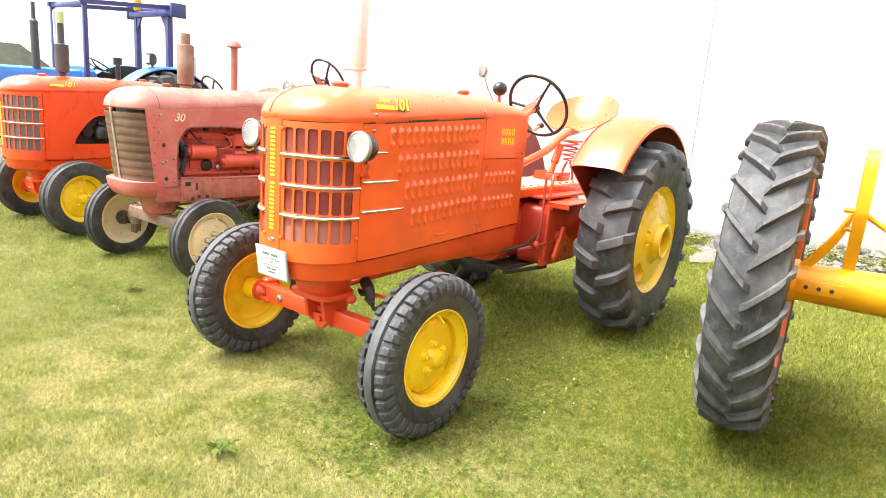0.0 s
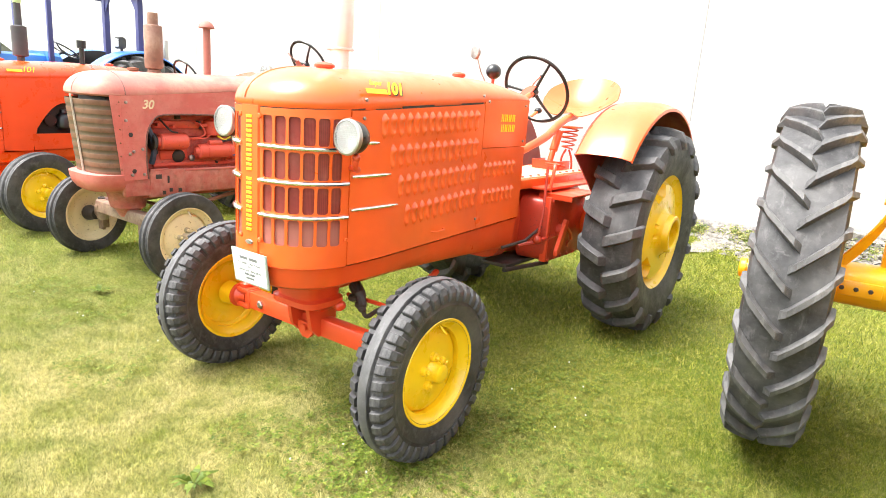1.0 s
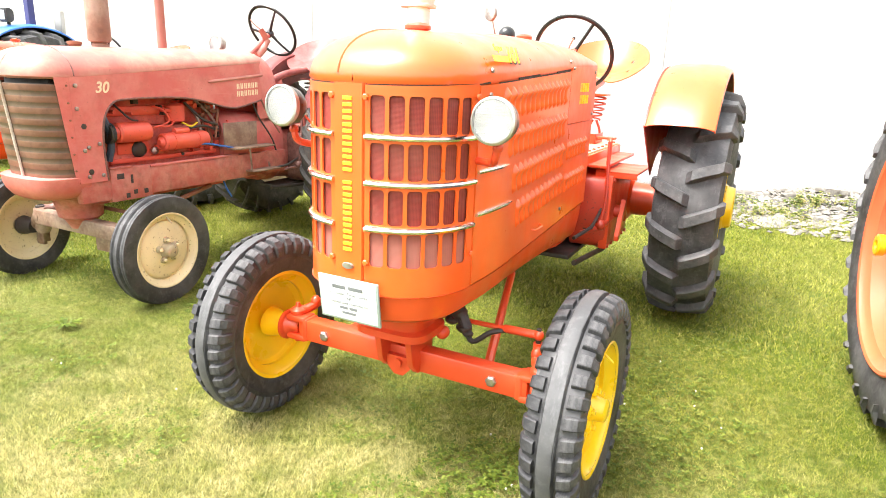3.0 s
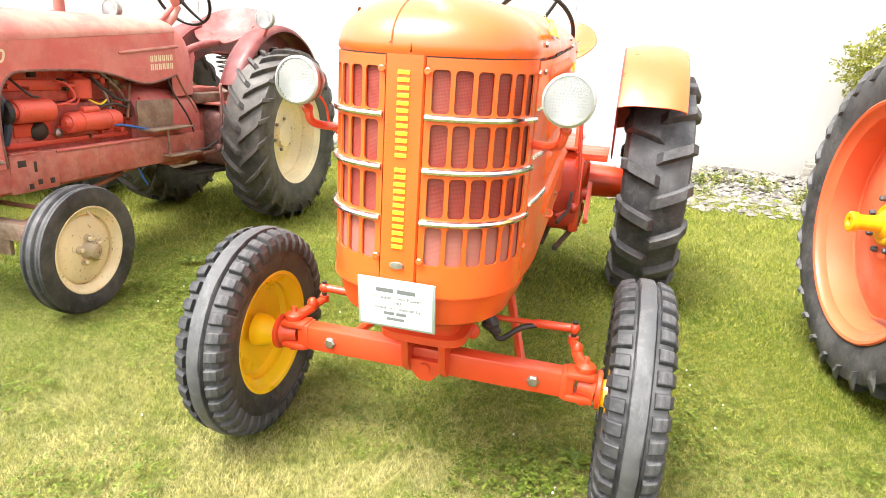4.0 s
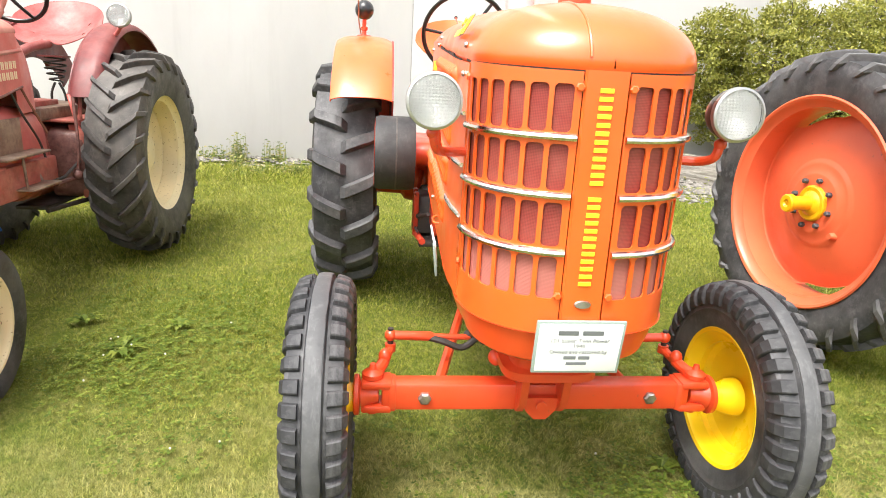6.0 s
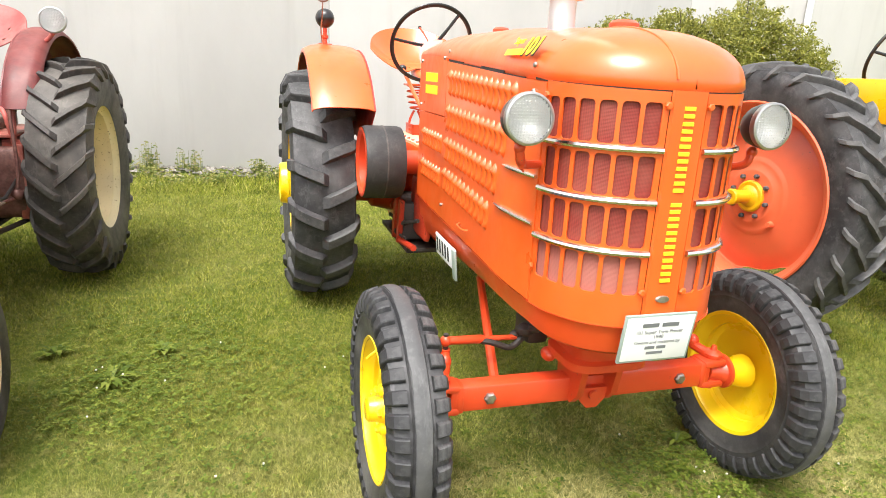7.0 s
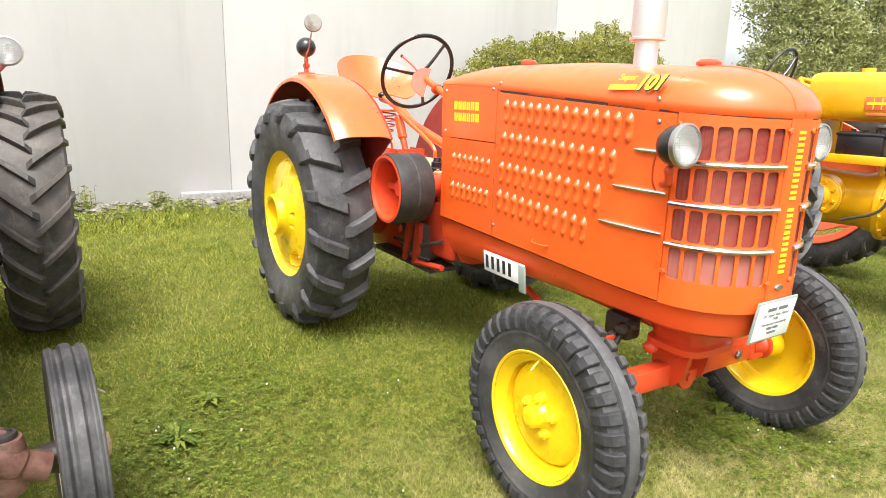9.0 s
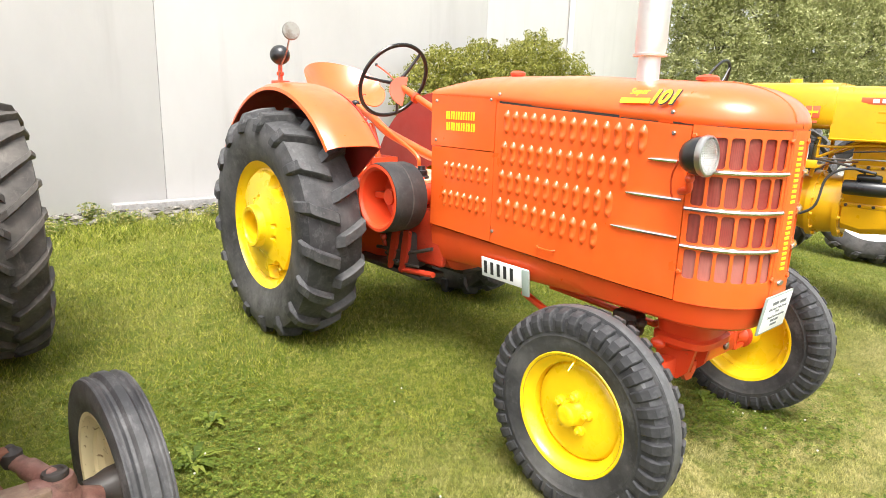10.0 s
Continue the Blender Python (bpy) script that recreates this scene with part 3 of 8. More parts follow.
def big_wheel(tractor, x, y, z, side, R, W, r0, rim_mat, disc_mat, tyre_mat, style, count=18, lean=0.85, seat=0.40):
    """A tall driving wheel: steel rim, pressed disc, hub and lugs."""
    bm = B()
    w = W * seat
    lathe(bm, [(w, r0 + 0.022), (w + 0.006, r0 + 0.014), (w, r0 + 0.002), (w - 0.02, r0 - 0.008), (w - 0.035, r0 - 0.035), (0.02, r0 - 0.045), (-0.02, r0 - 0.045), (-w + 0.035, r0 - 0.035), (-w + 0.02, r0 - 0.008), (-w, r0 + 0.002), (-w - 0.006, r0 + 0.014), (-w, r0 + 0.022), (-w + 0.012, r0 + 0.004), (w - 0.012, r0 + 0.004), (w, r0 + 0.022)], 72, side)
    wheel = part("rear_wheel", bm, rim_mat, tractor, at=(x, y, z))
    tyre_part("bar", R, W, r0, tyre_mat, wheel, count, lean)
    bm = B()
    if style == "cast":
        # domed cast centre nearly flush with the rim, wedge pockets and a wide hollow hub
        around, turn = 144, (70 if side > 0 else 55)
        rad = [r0 - 0.030, r0 - 0.042, r0 - 0.055, r0 - 0.062, r0 - 0.075, r0 - 0.10, r0 - 0.125, r0 - 0.135, r0 - 0.15, 0.175, 0.160, 0.150, 0.140, 0.128]
        rows = []
        for r in rad:
            t = (r0 - 0.03 - r) / (r0 - 0.03 - 0.128)
            row = []
            for k in range(around):
                deg = 360 * k / around
                x = w - 0.030 + 0.030 * t ** 0.8 - (0.020 if r0 - 0.058 < r < r0 - 0.035 else 0) + 0.020 * max(0, t - 0.85) / 0.15
                d = (deg - turn + 60) % 120 - 60
                if r0 - 0.132 < r < r0 - 0.057 and abs(d) < 17 - 40 * (r0 - 0.057 - r):
                    x -= 0.05
                d = (deg - turn) % 120 - 60
                if 0.145 < r < 0.165 and 9 < abs(d) < 17:
                    x -= 0.035
                a = math.radians(deg)
                row.append((x * side, -r * math.cos(a), r * math.sin(a)))
            rows.append(row)
        rings(bm, rows)
        lathe(bm, [(w + 0.022, 0.132), (w + 0.030, 0.122), (w + 0.064, 0.116), (w + 0.070, 0.110), (w + 0.068, 0.094), (w + 0.058, 0.088), (w - 0.06, 0.084), (w - 0.062, 0.05), (w - 0.055, 0.048), (w - 0.055, 0.0)], 56, side)
        lathe(bm, [(w - 0.085, r0 - 0.04), (w - 0.10, 0.1), (-0.06, 0.09), (-0.06, 0.0)], 40, side)
        part("wheel_centre", bm, disc_mat, wheel, sharp=28)
        me = bolt_mesh(0.016, 0.028)
        me.materials.append(disc_mat)
        for k in range(3):
            a = math.radians(turn + 120 * k)
            piece("wheel_nut", me, wheel, "", Matrix.Translation(((w - 0.066) * side, -(r0 - 0.095) * math.cos(a), (r0 - 0.095) * math.sin(a))) @ (Matrix.Identity(4) if side > 0 else pose(0, 0, 0, 0, 0, 180)))
    elif style == "dish":
        # disc set deep inside the rim, with a ring of bolts
        lathe(bm, [(-0.015, r0 - 0.04), (-0.012, r0 - 0.06), (-0.035, r0 - 0.10), (-0.045, 0.2), (-0.03, 0.17), (-0.02, 0.14), (-0.02, 0.1), (0.012, 0.095), (0.018, 0.075), (0.018, 0.0)], 64, side)
        lathe(bm, [(-0.03, r0 - 0.045), (-0.06, 0.2), (-0.06, 0.0)], 48, side)
        part("wheel_disc", bm, disc_mat, wheel)
        nuts(wheel, 6, 0.118, -0.018, bolt_mesh(0.014, 0.02), side, STEEL)
    else:
        # broad smooth disc set deep in the rim, its edge waving in and out between the clamps
        prof = [(-0.026, r0 - 0.042), (-0.033, r0 - 0.052), (-0.032, r0 - 0.075), (-0.018, 0.39), (0.002, 0.33), (0.018, 0.27), (0.027, 0.225), (0.029, 0.215), (0.037, 0.205), (0.039, 0.19), (0.042, 0.16), (0.050, 0.150), (0.052, 0.14), (0.052, 0.06), (0.040, 0.06), (0.034, 0.16), (0.008, 0.27), (-0.028, 0.39), (-0.042, r0 - 0.075), (-0.038, r0 - 0.042), (-0.026, r0 - 0.042)]
        lathe(bm, prof, 96, side)
        for v in bm.verts:
            r = v.co.yz.length
            if r > r0 - 0.095:
                a = math.atan2(v.co.z, v.co.y)
                k = max(0, abs(math.sin(a + 0.28)) - 0.90) / 0.10
                q = 1 - 0.085 * min(1, k * 1.6) * (r - r0 + 0.095) / 0.055
                v.co.y *= q
                v.co.z *= q
        part("wheel_disc", bm, disc_mat, wheel)
        bm = B()
        lathe(bm, [(0.045, 0.0), (0.047, 0.090), (0.064, 0.088), (0.070, 0.080), (0.068, 0.062), (0.080, 0.050), (0.086, 0.036), (0.175, 0.034), (0.178, 0.044), (0.200, 0.044), (0.205, 0.038), (0.205, 0.020), (0.196, 0.012), (0.196, 0.0)], 32, side)
        part("axle_stub", bm, MMYEL, wheel, "yellow axle stub and hub flange")
        nuts(wheel, 8, 0.118, 0.056, bolt_mesh(0.0135, 0.022), side, GREYIRON)
        bm = B()
        tube(bm, [(0.032 * side, -0.15, -0.13), (0.062 * side, -0.15, -0.13)], [0.02, 0.014], 14)
        part("filler_plug", bm, disc_mat, wheel)
    return wheel


# ---- the tractor hood, shared by both orange tractors ----
NOSE_Y, NOSE_B, HALF, POW = -0.06, 0.29, 0.276, 2.35
NOSE_X = -0.012


def plan(u):
    """Half outline of the hood seen from above. u 0..1 goes round the nose, 1..2 runs back along the side."""
    if u <= 1:
        a = u * math.pi / 2
        return HALF * math.sin(a) ** (2 / POW), NOSE_Y - NOSE_B * math.cos(a) ** (2 / POW)
    q = u - 1
    return HALF + 0.015 * min(1, q / 0.12) ** 0.6 - 0.034 * q, NOSE_Y + q * 1.35


def seam_z(y):
    return 1.315 - 0.015 * max(0, min(1, (-0.06 - y) / 0.29)) + 0.055 * max(0, min(1, (y + 0.06) / 0.9)) + 0.02 * max(0, min(1, (y - 0.8) / 0.5))


def crown_z(y):
    return 1.452 + 0.03 * max(0, min(1, (y + 0.1) / 0.6)) - 0.05 * max(0, (y - 0.95) / 0.35) ** 2


def u_at_y(y):
    lo, hi = 0.0, 1.0
    for _ in range(40):
        m = (lo + hi) / 2
        if plan(m)[1] < y:
            lo = m
        else:
            hi = m
    return lo


U_EDGE = u_at_y(-0.108)


def arc_points(u0, u1, count):
    return [u0 + (u1 - u0) * i / count for i in range(count + 1)]


def u_at_x(x):
    lo, hi = 0.0, 1.0
    for _ in range(40):
        m = (lo + hi) / 2
        if plan(m)[0] < x:
            lo = m
        else:
            hi = m
    return lo


def hood_top(tractor, mat):
    bm = B()
    us = arc_points(0, 1, 22) + arc_points(1, 2, 20)[1:]
    for s in (1, -1):
        rows = []
        for u in us:
            x, y = plan(u)
            sy = max(y, -0.02 + 0.0 * y)
            z0, z1 = seam_z(y) + 0.004, crown_z(sy)
            row = [(s * (x - 0.010), y + (0.012 if u < 0.9 else 0), z0 - 0.02), (s * (x + 0.002), y, z0)]
            for k in range(1, 13):
                a = k / 12 * math.pi / 2
                c, h = math.cos(a) ** (2 / 2.35), math.sin(a) ** (2 / 2.2)
                row.append((s * x * c, sy + (y - sy) * c, z0 + (z1 - z0) * h))
            rows.append(row)
        vs = rings(bm, rows, False)
        x, y = plan(2)
        back = [v for v in vs[-1]]
        low = bm.verts.new((0, y, seam_z(y) - 0.02))
        bm.faces.new(back + [low])
    bmesh.ops.remove_doubles(bm, verts=bm.verts, dist=0.0015)
    part("hood_top", bm, mat, tractor, sharp=50)
    bm = B()
    pts = []
    for k in range(1, 13):
        a = k / 12 * math.pi / 2
        c, h = math.cos(a) ** (2 / 2.35), math.sin(a) ** (2 / 2.2)
        pts.append((0, -0.02 + (-0.35 + 0.02) * c, seam_z(-0.35) + (crown_z(-0.02) - seam_z(-0.35)) * h + 0.0005))
    tube(bm, [(NOSE_X * 4.4, y, z - 0.001) for x, y, z in pts], 0.0035, 6)
    part("hood_bead", bm, mat, tractor)


def grille(tractor, side, mat, screen):
    """Curved grille panel: four rows of six rounded slots."""
    u0, ue = u_at_x(0.052 + side * NOSE_X), U_EDGE
    # arc length table
    tab = [(u, Vector(plan(u))) for u in arc_points(u0, ue, 160)]
    acc = [0.0]
    for (a, p), (b, q) in zip(tab, tab[1:]):
        acc.append(acc[-1] + (q - p).length)
    total = acc[-1]

    def at(s, z, inset=0.0):
        u = np.interp(s, acc, [t[0] for t in tab])
        x, y = plan(u)
        x2, y2 = plan(min(u + 0.004, 2))
        d = Vector((x2 - x, y2 - y))
        d = d.normalized() if d.length else Vector((1, 0))
        return Vector((side * (x + -d.y * inset * -1 * -1), y + d.x * inset, z))

    m0, m1 = 0.016, (0.034 if side > 0 else 0.018)
    bar = 0.0115
    cw = (total - m0 - m1 - 5 * bar) / 6
    ss, slot_s = [0.0], []
    for c in range(6):
        a = m0 + c * (cw + bar)
        slot_s.append((a, a + cw))
        ss += [a, a + 0.010, a + cw / 2, a + cw - 0.010, a + cw]
    ss.append(total)
    rows_z = [(0.779, 0.881), (0.906, 1.008), (1.036, 1.139), (1.165, 1.268)]
    zs = [0.690, 0.735]
    for a, b in rows_z:
        zs += [a, a + 0.011, b - 0.011, b]
    zs.append(1.300)
    bm = B()
    grid = {}

    def vert(i, j):
        if (i, j) not in grid:
            p = at(ss[i], zs[j])
            if j == len(zs) - 1:
                p.z = seam_z(p.y) - 0.006
            grid[i, j] = bm.verts.new(p)
        return grid[i, j]

    inside = lambda s, z: any(a < s < b for a, b in slot_s) and any(a < z < b for a, b in rows_z)
    for i in range(len(ss) - 1):
        for j in range(len(zs) - 1):
            sm, zm = (ss[i] + ss[i + 1]) / 2, (zs[j] + zs[j + 1]) / 2
            q = [vert(i, j), vert(i + 1, j), vert(i + 1, j + 1), vert(i, j + 1)]
            if not inside(sm, zm):
                bm.faces.new(q)
                continue
            small_s, small_z = ss[i + 1] - ss[i] < 0.0105, zs[j + 1] - zs[j] < 0.012
            if small_s and small_z:
                left = any(abs(ss[i] - a) < 1e-6 for a, b in slot_s)
                low = any(abs(zs[j] - a) < 1e-6 for a, b in rows_z)
                corner = {(True, True): 0, (False, True): 1, (False, False): 2, (True, False): 3}[left, low]
                a, b, o = q[(corner - 1) % 4], q[(corner + 1) % 4], q[(corner + 2) % 4].co
                arc = [bm.verts.new(o + (b.co - o) * math.cos(w) + (a.co - o) * math.sin(w)) for w in (math.pi / 8, math.pi / 4, math.pi * 3 / 8)]
                bm.faces.new([a, q[corner], b] + arc)
    bmesh.ops.recalc_face_normals(bm, faces=bm.faces)
    f = bm.faces[:][0]
    if f.normal.dot(Vector((side * 0.3, -1, 0))) < 0:
        bmesh.ops.reverse_faces(bm, faces=bm.faces)
    bmesh.ops.solidify(bm, geom=bm.faces[:], thickness=0.005)
    panel = part("grille_panel", bm, mat, tractor)
    bm = B()
    rings(bm, [[at(s, z, 0.0085) for z in (0.765, 1.0, 1.285)] for s in np.linspace(0.004, total - 0.004, 40)], False)
    part("radiator_screen", bm, screen, panel)
    for z in (0.892, 1.024, 1.154):
        bm = B()
        pts = [at(s, z, -0.004) for s in np.linspace(0.002, total - 0.004, 22)]
        tube(bm, pts, 0.0085, 8)
        part("chrome_strip", bm, CHROME, panel, "chrome grille strip")
    me = bolt_mesh(0.010, 0.008)
    me.materials.append(mat)
    for s, z in ((0.006, 1.262), (0.008, 0.790), (total - 0.012, 1.27), (total - 0.01, 0.80)):
        p = at(s, z, -0.004)
        piece("screw", me, panel, "", Matrix.Translation(p) @ pose(0, 0, 0, 0, 0, -90 if s < 0.1 else (0 if side > 0 else 180)))
    return at


def nose_lip_shade(tractor):
    """Black strip painting the shade in the gap between hood lip and grille."""
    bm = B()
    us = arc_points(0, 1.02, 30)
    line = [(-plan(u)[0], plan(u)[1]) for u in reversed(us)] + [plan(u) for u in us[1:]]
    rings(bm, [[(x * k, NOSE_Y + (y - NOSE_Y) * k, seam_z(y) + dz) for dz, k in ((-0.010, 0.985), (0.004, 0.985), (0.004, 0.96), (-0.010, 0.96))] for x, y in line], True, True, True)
    part("hood_lip_shade", bm, INK, tractor, "black strip painted as shade under the hood lip")


def skin(bm, u0, u1, count, low, top, side, out=0.0, thick=0.008):
    """A side sheet that follows the hood's outline from u0 to u1."""
    rows = []
    for u in arc_points(u0, u1, count):
        x, y = plan(u)
        a, b = low(y), top(y)
        rows.append([(side * (x + out), y, a), (side * (x + out), y, b), (side * (x + out - thick), y, b), (side * (x + out - thick), y, a)])
    rings(bm, rows, True, True, True)
    return bm


def u_of(y):
    return 1 + (y - NOSE_Y) / 1.35


def louvre_mesh(mat, h=0.106, w=0.037, out=0.020):
    bm = B()
    rows = []
    for k in range(13):
        t = k / 12
        ww = w * float(np.interp(t, [0, 0.15, 0.35, 0.66, 0.85, 1], [0.2, 0.7, 0.95, 1.0, 0.8, 0.2]))
        oo = out * float(np.interp(t, [0, 0.06, 0.17, 0.36, 0.58, 0.75, 0.88, 1], [0, 0.25, 0.70, 0.42, 0.50, 1.0, 0.58, 0]))
        row = []
        for j in range(9):
            a = -1 + j / 4
            row.append((oo * (1 - abs(a) ** 2.8) - 0.001, ww / 2 * a, -h / 2 + h * t))
        rows.append(row)
    rings(bm, rows, False)
    me = bpy.data.meshes.new("louvre")
    bmesh.ops.recalc_face_normals(bm, faces=bm.faces)
    bm.to_mesh(me)
    bm.free()
    me.materials.append(mat)
    me.shade_smooth()
    return me


def block_letters(parent, mat, at_list, w, h, thick, split="rows"):
    """Brand lettering as pairs of plain bars of its size and colour."""
    bm = B()
    for k in (-1, 1):
        if split == "whole":
            if k > 0:
                box(bm, -w / 2, w / 2, -thick, thick, -h / 2, h / 2, 0.001)
        elif split == "rows":
            box(bm, -w / 2, w / 2, -thick, thick, k * h * 0.32 - h * 0.18, k * h * 0.32 + h * 0.18, 0.001)
        else:
            box(bm, k * w * 0.31 - w * 0.19, k * w * 0.31 + w * 0.19, -thick, thick, -h / 2, h / 2, 0.001)
    me = bpy.data.meshes.new("brand_mark")
    bmesh.ops.recalc_face_normals(bm, faces=bm.faces)
    bm.to_mesh(me)
    bm.free()
    me.materials.append(mat)
    for m in at_list:
        piece("brand_mark", me, parent, "", m)


def belly(tractor, mat):
    bm = B()
    rows = []
    us = arc_points(0, 1, 18) + arc_points(1, 2, 14)[1:]
    prof = [(0.004, 0.0), (-0.012, -0.004), (-0.018, -0.05), (-0.032, -0.10), (-0.05, -0.115)]
    outline = [(s * plan(u)[0], plan(u)[1]) for s, seq in ((1, us), (-1, us)) for u in (seq if s > 0 else reversed(seq))]
    top = lambda y: 0.690 + 0.045 * max(0, min(1, (y + 0.1) / 1.35))
    for off, dz in prof:
        row = []
        for x, y in outline:
            l = max(1e-4, math.hypot(x, min(0, y - NOSE_Y)))
            k = (l + off) / l
            yy = y if y > NOSE_Y else NOSE_Y + (y - NOSE_Y) * k
            row.append((x * k, yy, top(y) + dz * (0.86 + 0.62 * max(0, y / 1.1) ** 1.4)))
        rows.append(row)
    rings(bm, rows, True, False, True)
    part("belly_pan", bm, mat, tractor, "red lower frame below the side panels")


def headlamp(tractor, x, y, z, side, bowl, arm_mat, arm_pts, r=0.063, name="headlamp"):
    bm = B()
    rows = []
    for d, q in ((0.0, 1.0), (0.022, 0.99), (0.046, 0.89), (0.066, 0.68), (0.079, 0.38), (0.083, 0.0)):
        rows.append([(r * q * math.cos(a), d, r * q * math.sin(a)) for a in (2 * math.pi * k / 32 for k in range(32))])
    rings(bm, rows)
    lamp = part(name, bm, bowl, tractor, at=pose(x, y, z, -3, 0, 0))
    bm = B()
    rows = []
    for d, q in ((0.006, 1.0), (-0.002, 1.06), (-0.014, 1.04), (-0.016, 0.95), (-0.008, 0.93)):
        rows.append([(r * q * math.cos(a), d, r * q * math.sin(a)) for a in (2 * math.pi * k / 40 for k in range(40))])
    rings(bm, rows)
    part("lamp_rim", bm, LAMPRIM, lamp, "plated lamp rim")
    bm = B()
    rows = [[(r * q * math.cos(a), -0.010 - 0.016 * (1 - q * q), r * q * math.sin(a)) for a in (2 * math.pi * k / 32 for k in range(32))] for q in (0.95, 0.8, 0.6, 0.4, 0.2, 0.02)]
    rings(bm, rows, True, False, True)
    part("lens", bm, LENS, lamp, "ribbed clear glass lens")
    bm = B()
    rows = [[(r * q * math.cos(a), 0.05 * (1 - q * q), r * q * math.sin(a)) for a in (2 * math.pi * k / 32 for k in range(32))] for q in (0.94, 0.7, 0.5, 0.3, 0.1)]
    rings(bm, rows, True, False, True)
    part("reflector", bm, MIRRORFACE, lamp)
    if arm_pts:
        bm = B()
        tube(bm, bend(arm_pts), 0.012, 10)
        ball(bm, arm_pts[-1], 0.016, 6)
        part("lamp_arm", bm, arm_mat, tractor)
    return lamp


def steering(tractor, hub, tilt, base, r=0.225, column=None):
    m = pose(*hub, tilt, 0, 0)
    bm = B()
    rows = []
    for k in range(56):
        a = 2 * math.pi * k / 56
        rows.append([((r + 0.012 * math.cos(b)) * math.cos(a), (r + 0.012 * math.cos(b)) * math.sin(a), 0.03 + 0.010 * math.sin(b)) for b in (2 * math.pi * j / 10 for j in range(10))])
    rows.append(rows[0])
    rings(bm, rows)
    wheel = part("steering_wheel", bm, BLACK, tractor, at=m)
    for k in range(3):
        a = math.radians(-55 + 120 * k)
        c, s = math.cos(a), math.sin(a)
        bm = B()
        tube(bm, bend([(0.02 * c, 0.02 * s, 0.0), (0.1 * c, 0.1 * s, 0.006), (r * c, r * s, 0.03)], 4), [0.013, 0.012, 0.011, 0.010, 0.010, 0.009, 0.009, 0.009, 0.009], 8)
        part("spoke", bm, BLACK, wheel)
    bm = B()
    lathe(bm, [(-0.03, 0.0), (-0.03, 0.026), (0.008, 0.03), (0.016, 0.022), (0.018, 0.0)], 20, 1, False, "z")
    part("hub", bm, BLACK, wheel)
    bm = B()
    tube(bm, [base, hub], 0.019, 14)
    part("steering_column", bm, column or ORANGE, tractor)
    return wheel


def pan_seat(tractor, at, mat, spring_mat, support, a=0.235, b=0.21, spring=None, pipe=0.021):
    """A pressed pan seat: high back, two thigh lobes with a notch between, small drain holes."""
    bm = B()
    rows, n = [], 60
    for i in range(17):
        q = (i / 16) ** 0.8
        row = []
        for k in range(n):
            w = 2 * math.pi * k / n
            c, s = math.cos(w), math.sin(w)
            back, front = max(0.0, s), max(0.0, -s)
            notch = math.exp(-((c * q * 4.2) ** 2)) * front * q ** 3
            x, y = a * c * q * (1 - 0.06 * front), b * (s * q + 0.30 * notch)
            z = q ** 2.4 * (0.085 + 0.125 * back ** 0.6) - q ** 2 * 0.125 * front ** 1.3 + 0.035 * notch
            row.append((x * (1 - 0.10 * back * q * q), y + 0.035 * back ** 0.6 * q ** 3, z))
        rows.append(row)
    rings(bm, rows[1:], True, True)
    holes = []
    bm.faces.ensure_lookup_table()
    for f in bm.faces:
        p = f.calc_center_median()
        ring = math.hypot(p.x / a, p.y / b)
        k = int((math.atan2(p.y, p.x) + math.pi) / (2 * math.pi) * n)
        if (0.50 < ring < 0.55 and k % 10 == 0) or (0.72 < ring < 0.76 and k % 10 == 5 and p.y > -0.05):
            holes.append(f)
    bmesh.ops.delete(bm, geom=holes, context="FACES")
    bmesh.ops.recalc_face_normals(bm, faces=bm.faces)
    bmesh.ops.solidify(bm, geom=bm.faces[:], thickness=0.006)
    part("seat", bm, mat, tractor, "", at=at, sharp=60)
    x, y, z = Matrix(at).translation
    sx, sy, z0, z1 = spring or (x, y - 0.02, z - 0.21, z - 0.04)
    bm = B()
    pts = []
    for k in range(100):
        w = 2 * math.pi * k / 22
        rr = 0.034 + 0.026 * min(1.0, k / 60)
        pts.append((sx + rr * math.cos(w), sy + rr * math.sin(w), z0 + (z1 - z0) * k / 99))
    tube(bm, pts, 0.0055, 6)
    part("seat_spring", bm, spring_mat, tractor)
    bm = B()
    box(bm, sx - 0.075, sx + 0.075, sy - 0.06, sy + 0.06, z1, z1 + 0.012, 0.003)
    part("spring_plate", bm, mat, tractor)
    bm = B()
    for k in (-1, 1):
        tube(bm, bend([(sx + k * 0.045, sy + 0.01, 0.885), (sx + k * 0.040, sy, z0 - 0.07), (sx + k * 0.012, sy, z0)]), 0.008, 8)
    part("spring_stand", bm, spring_mat, tractor)
    bm = B()
    tube(bm, bend(support), pipe, 12)
    part("seat_support", bm, mat, tractor)


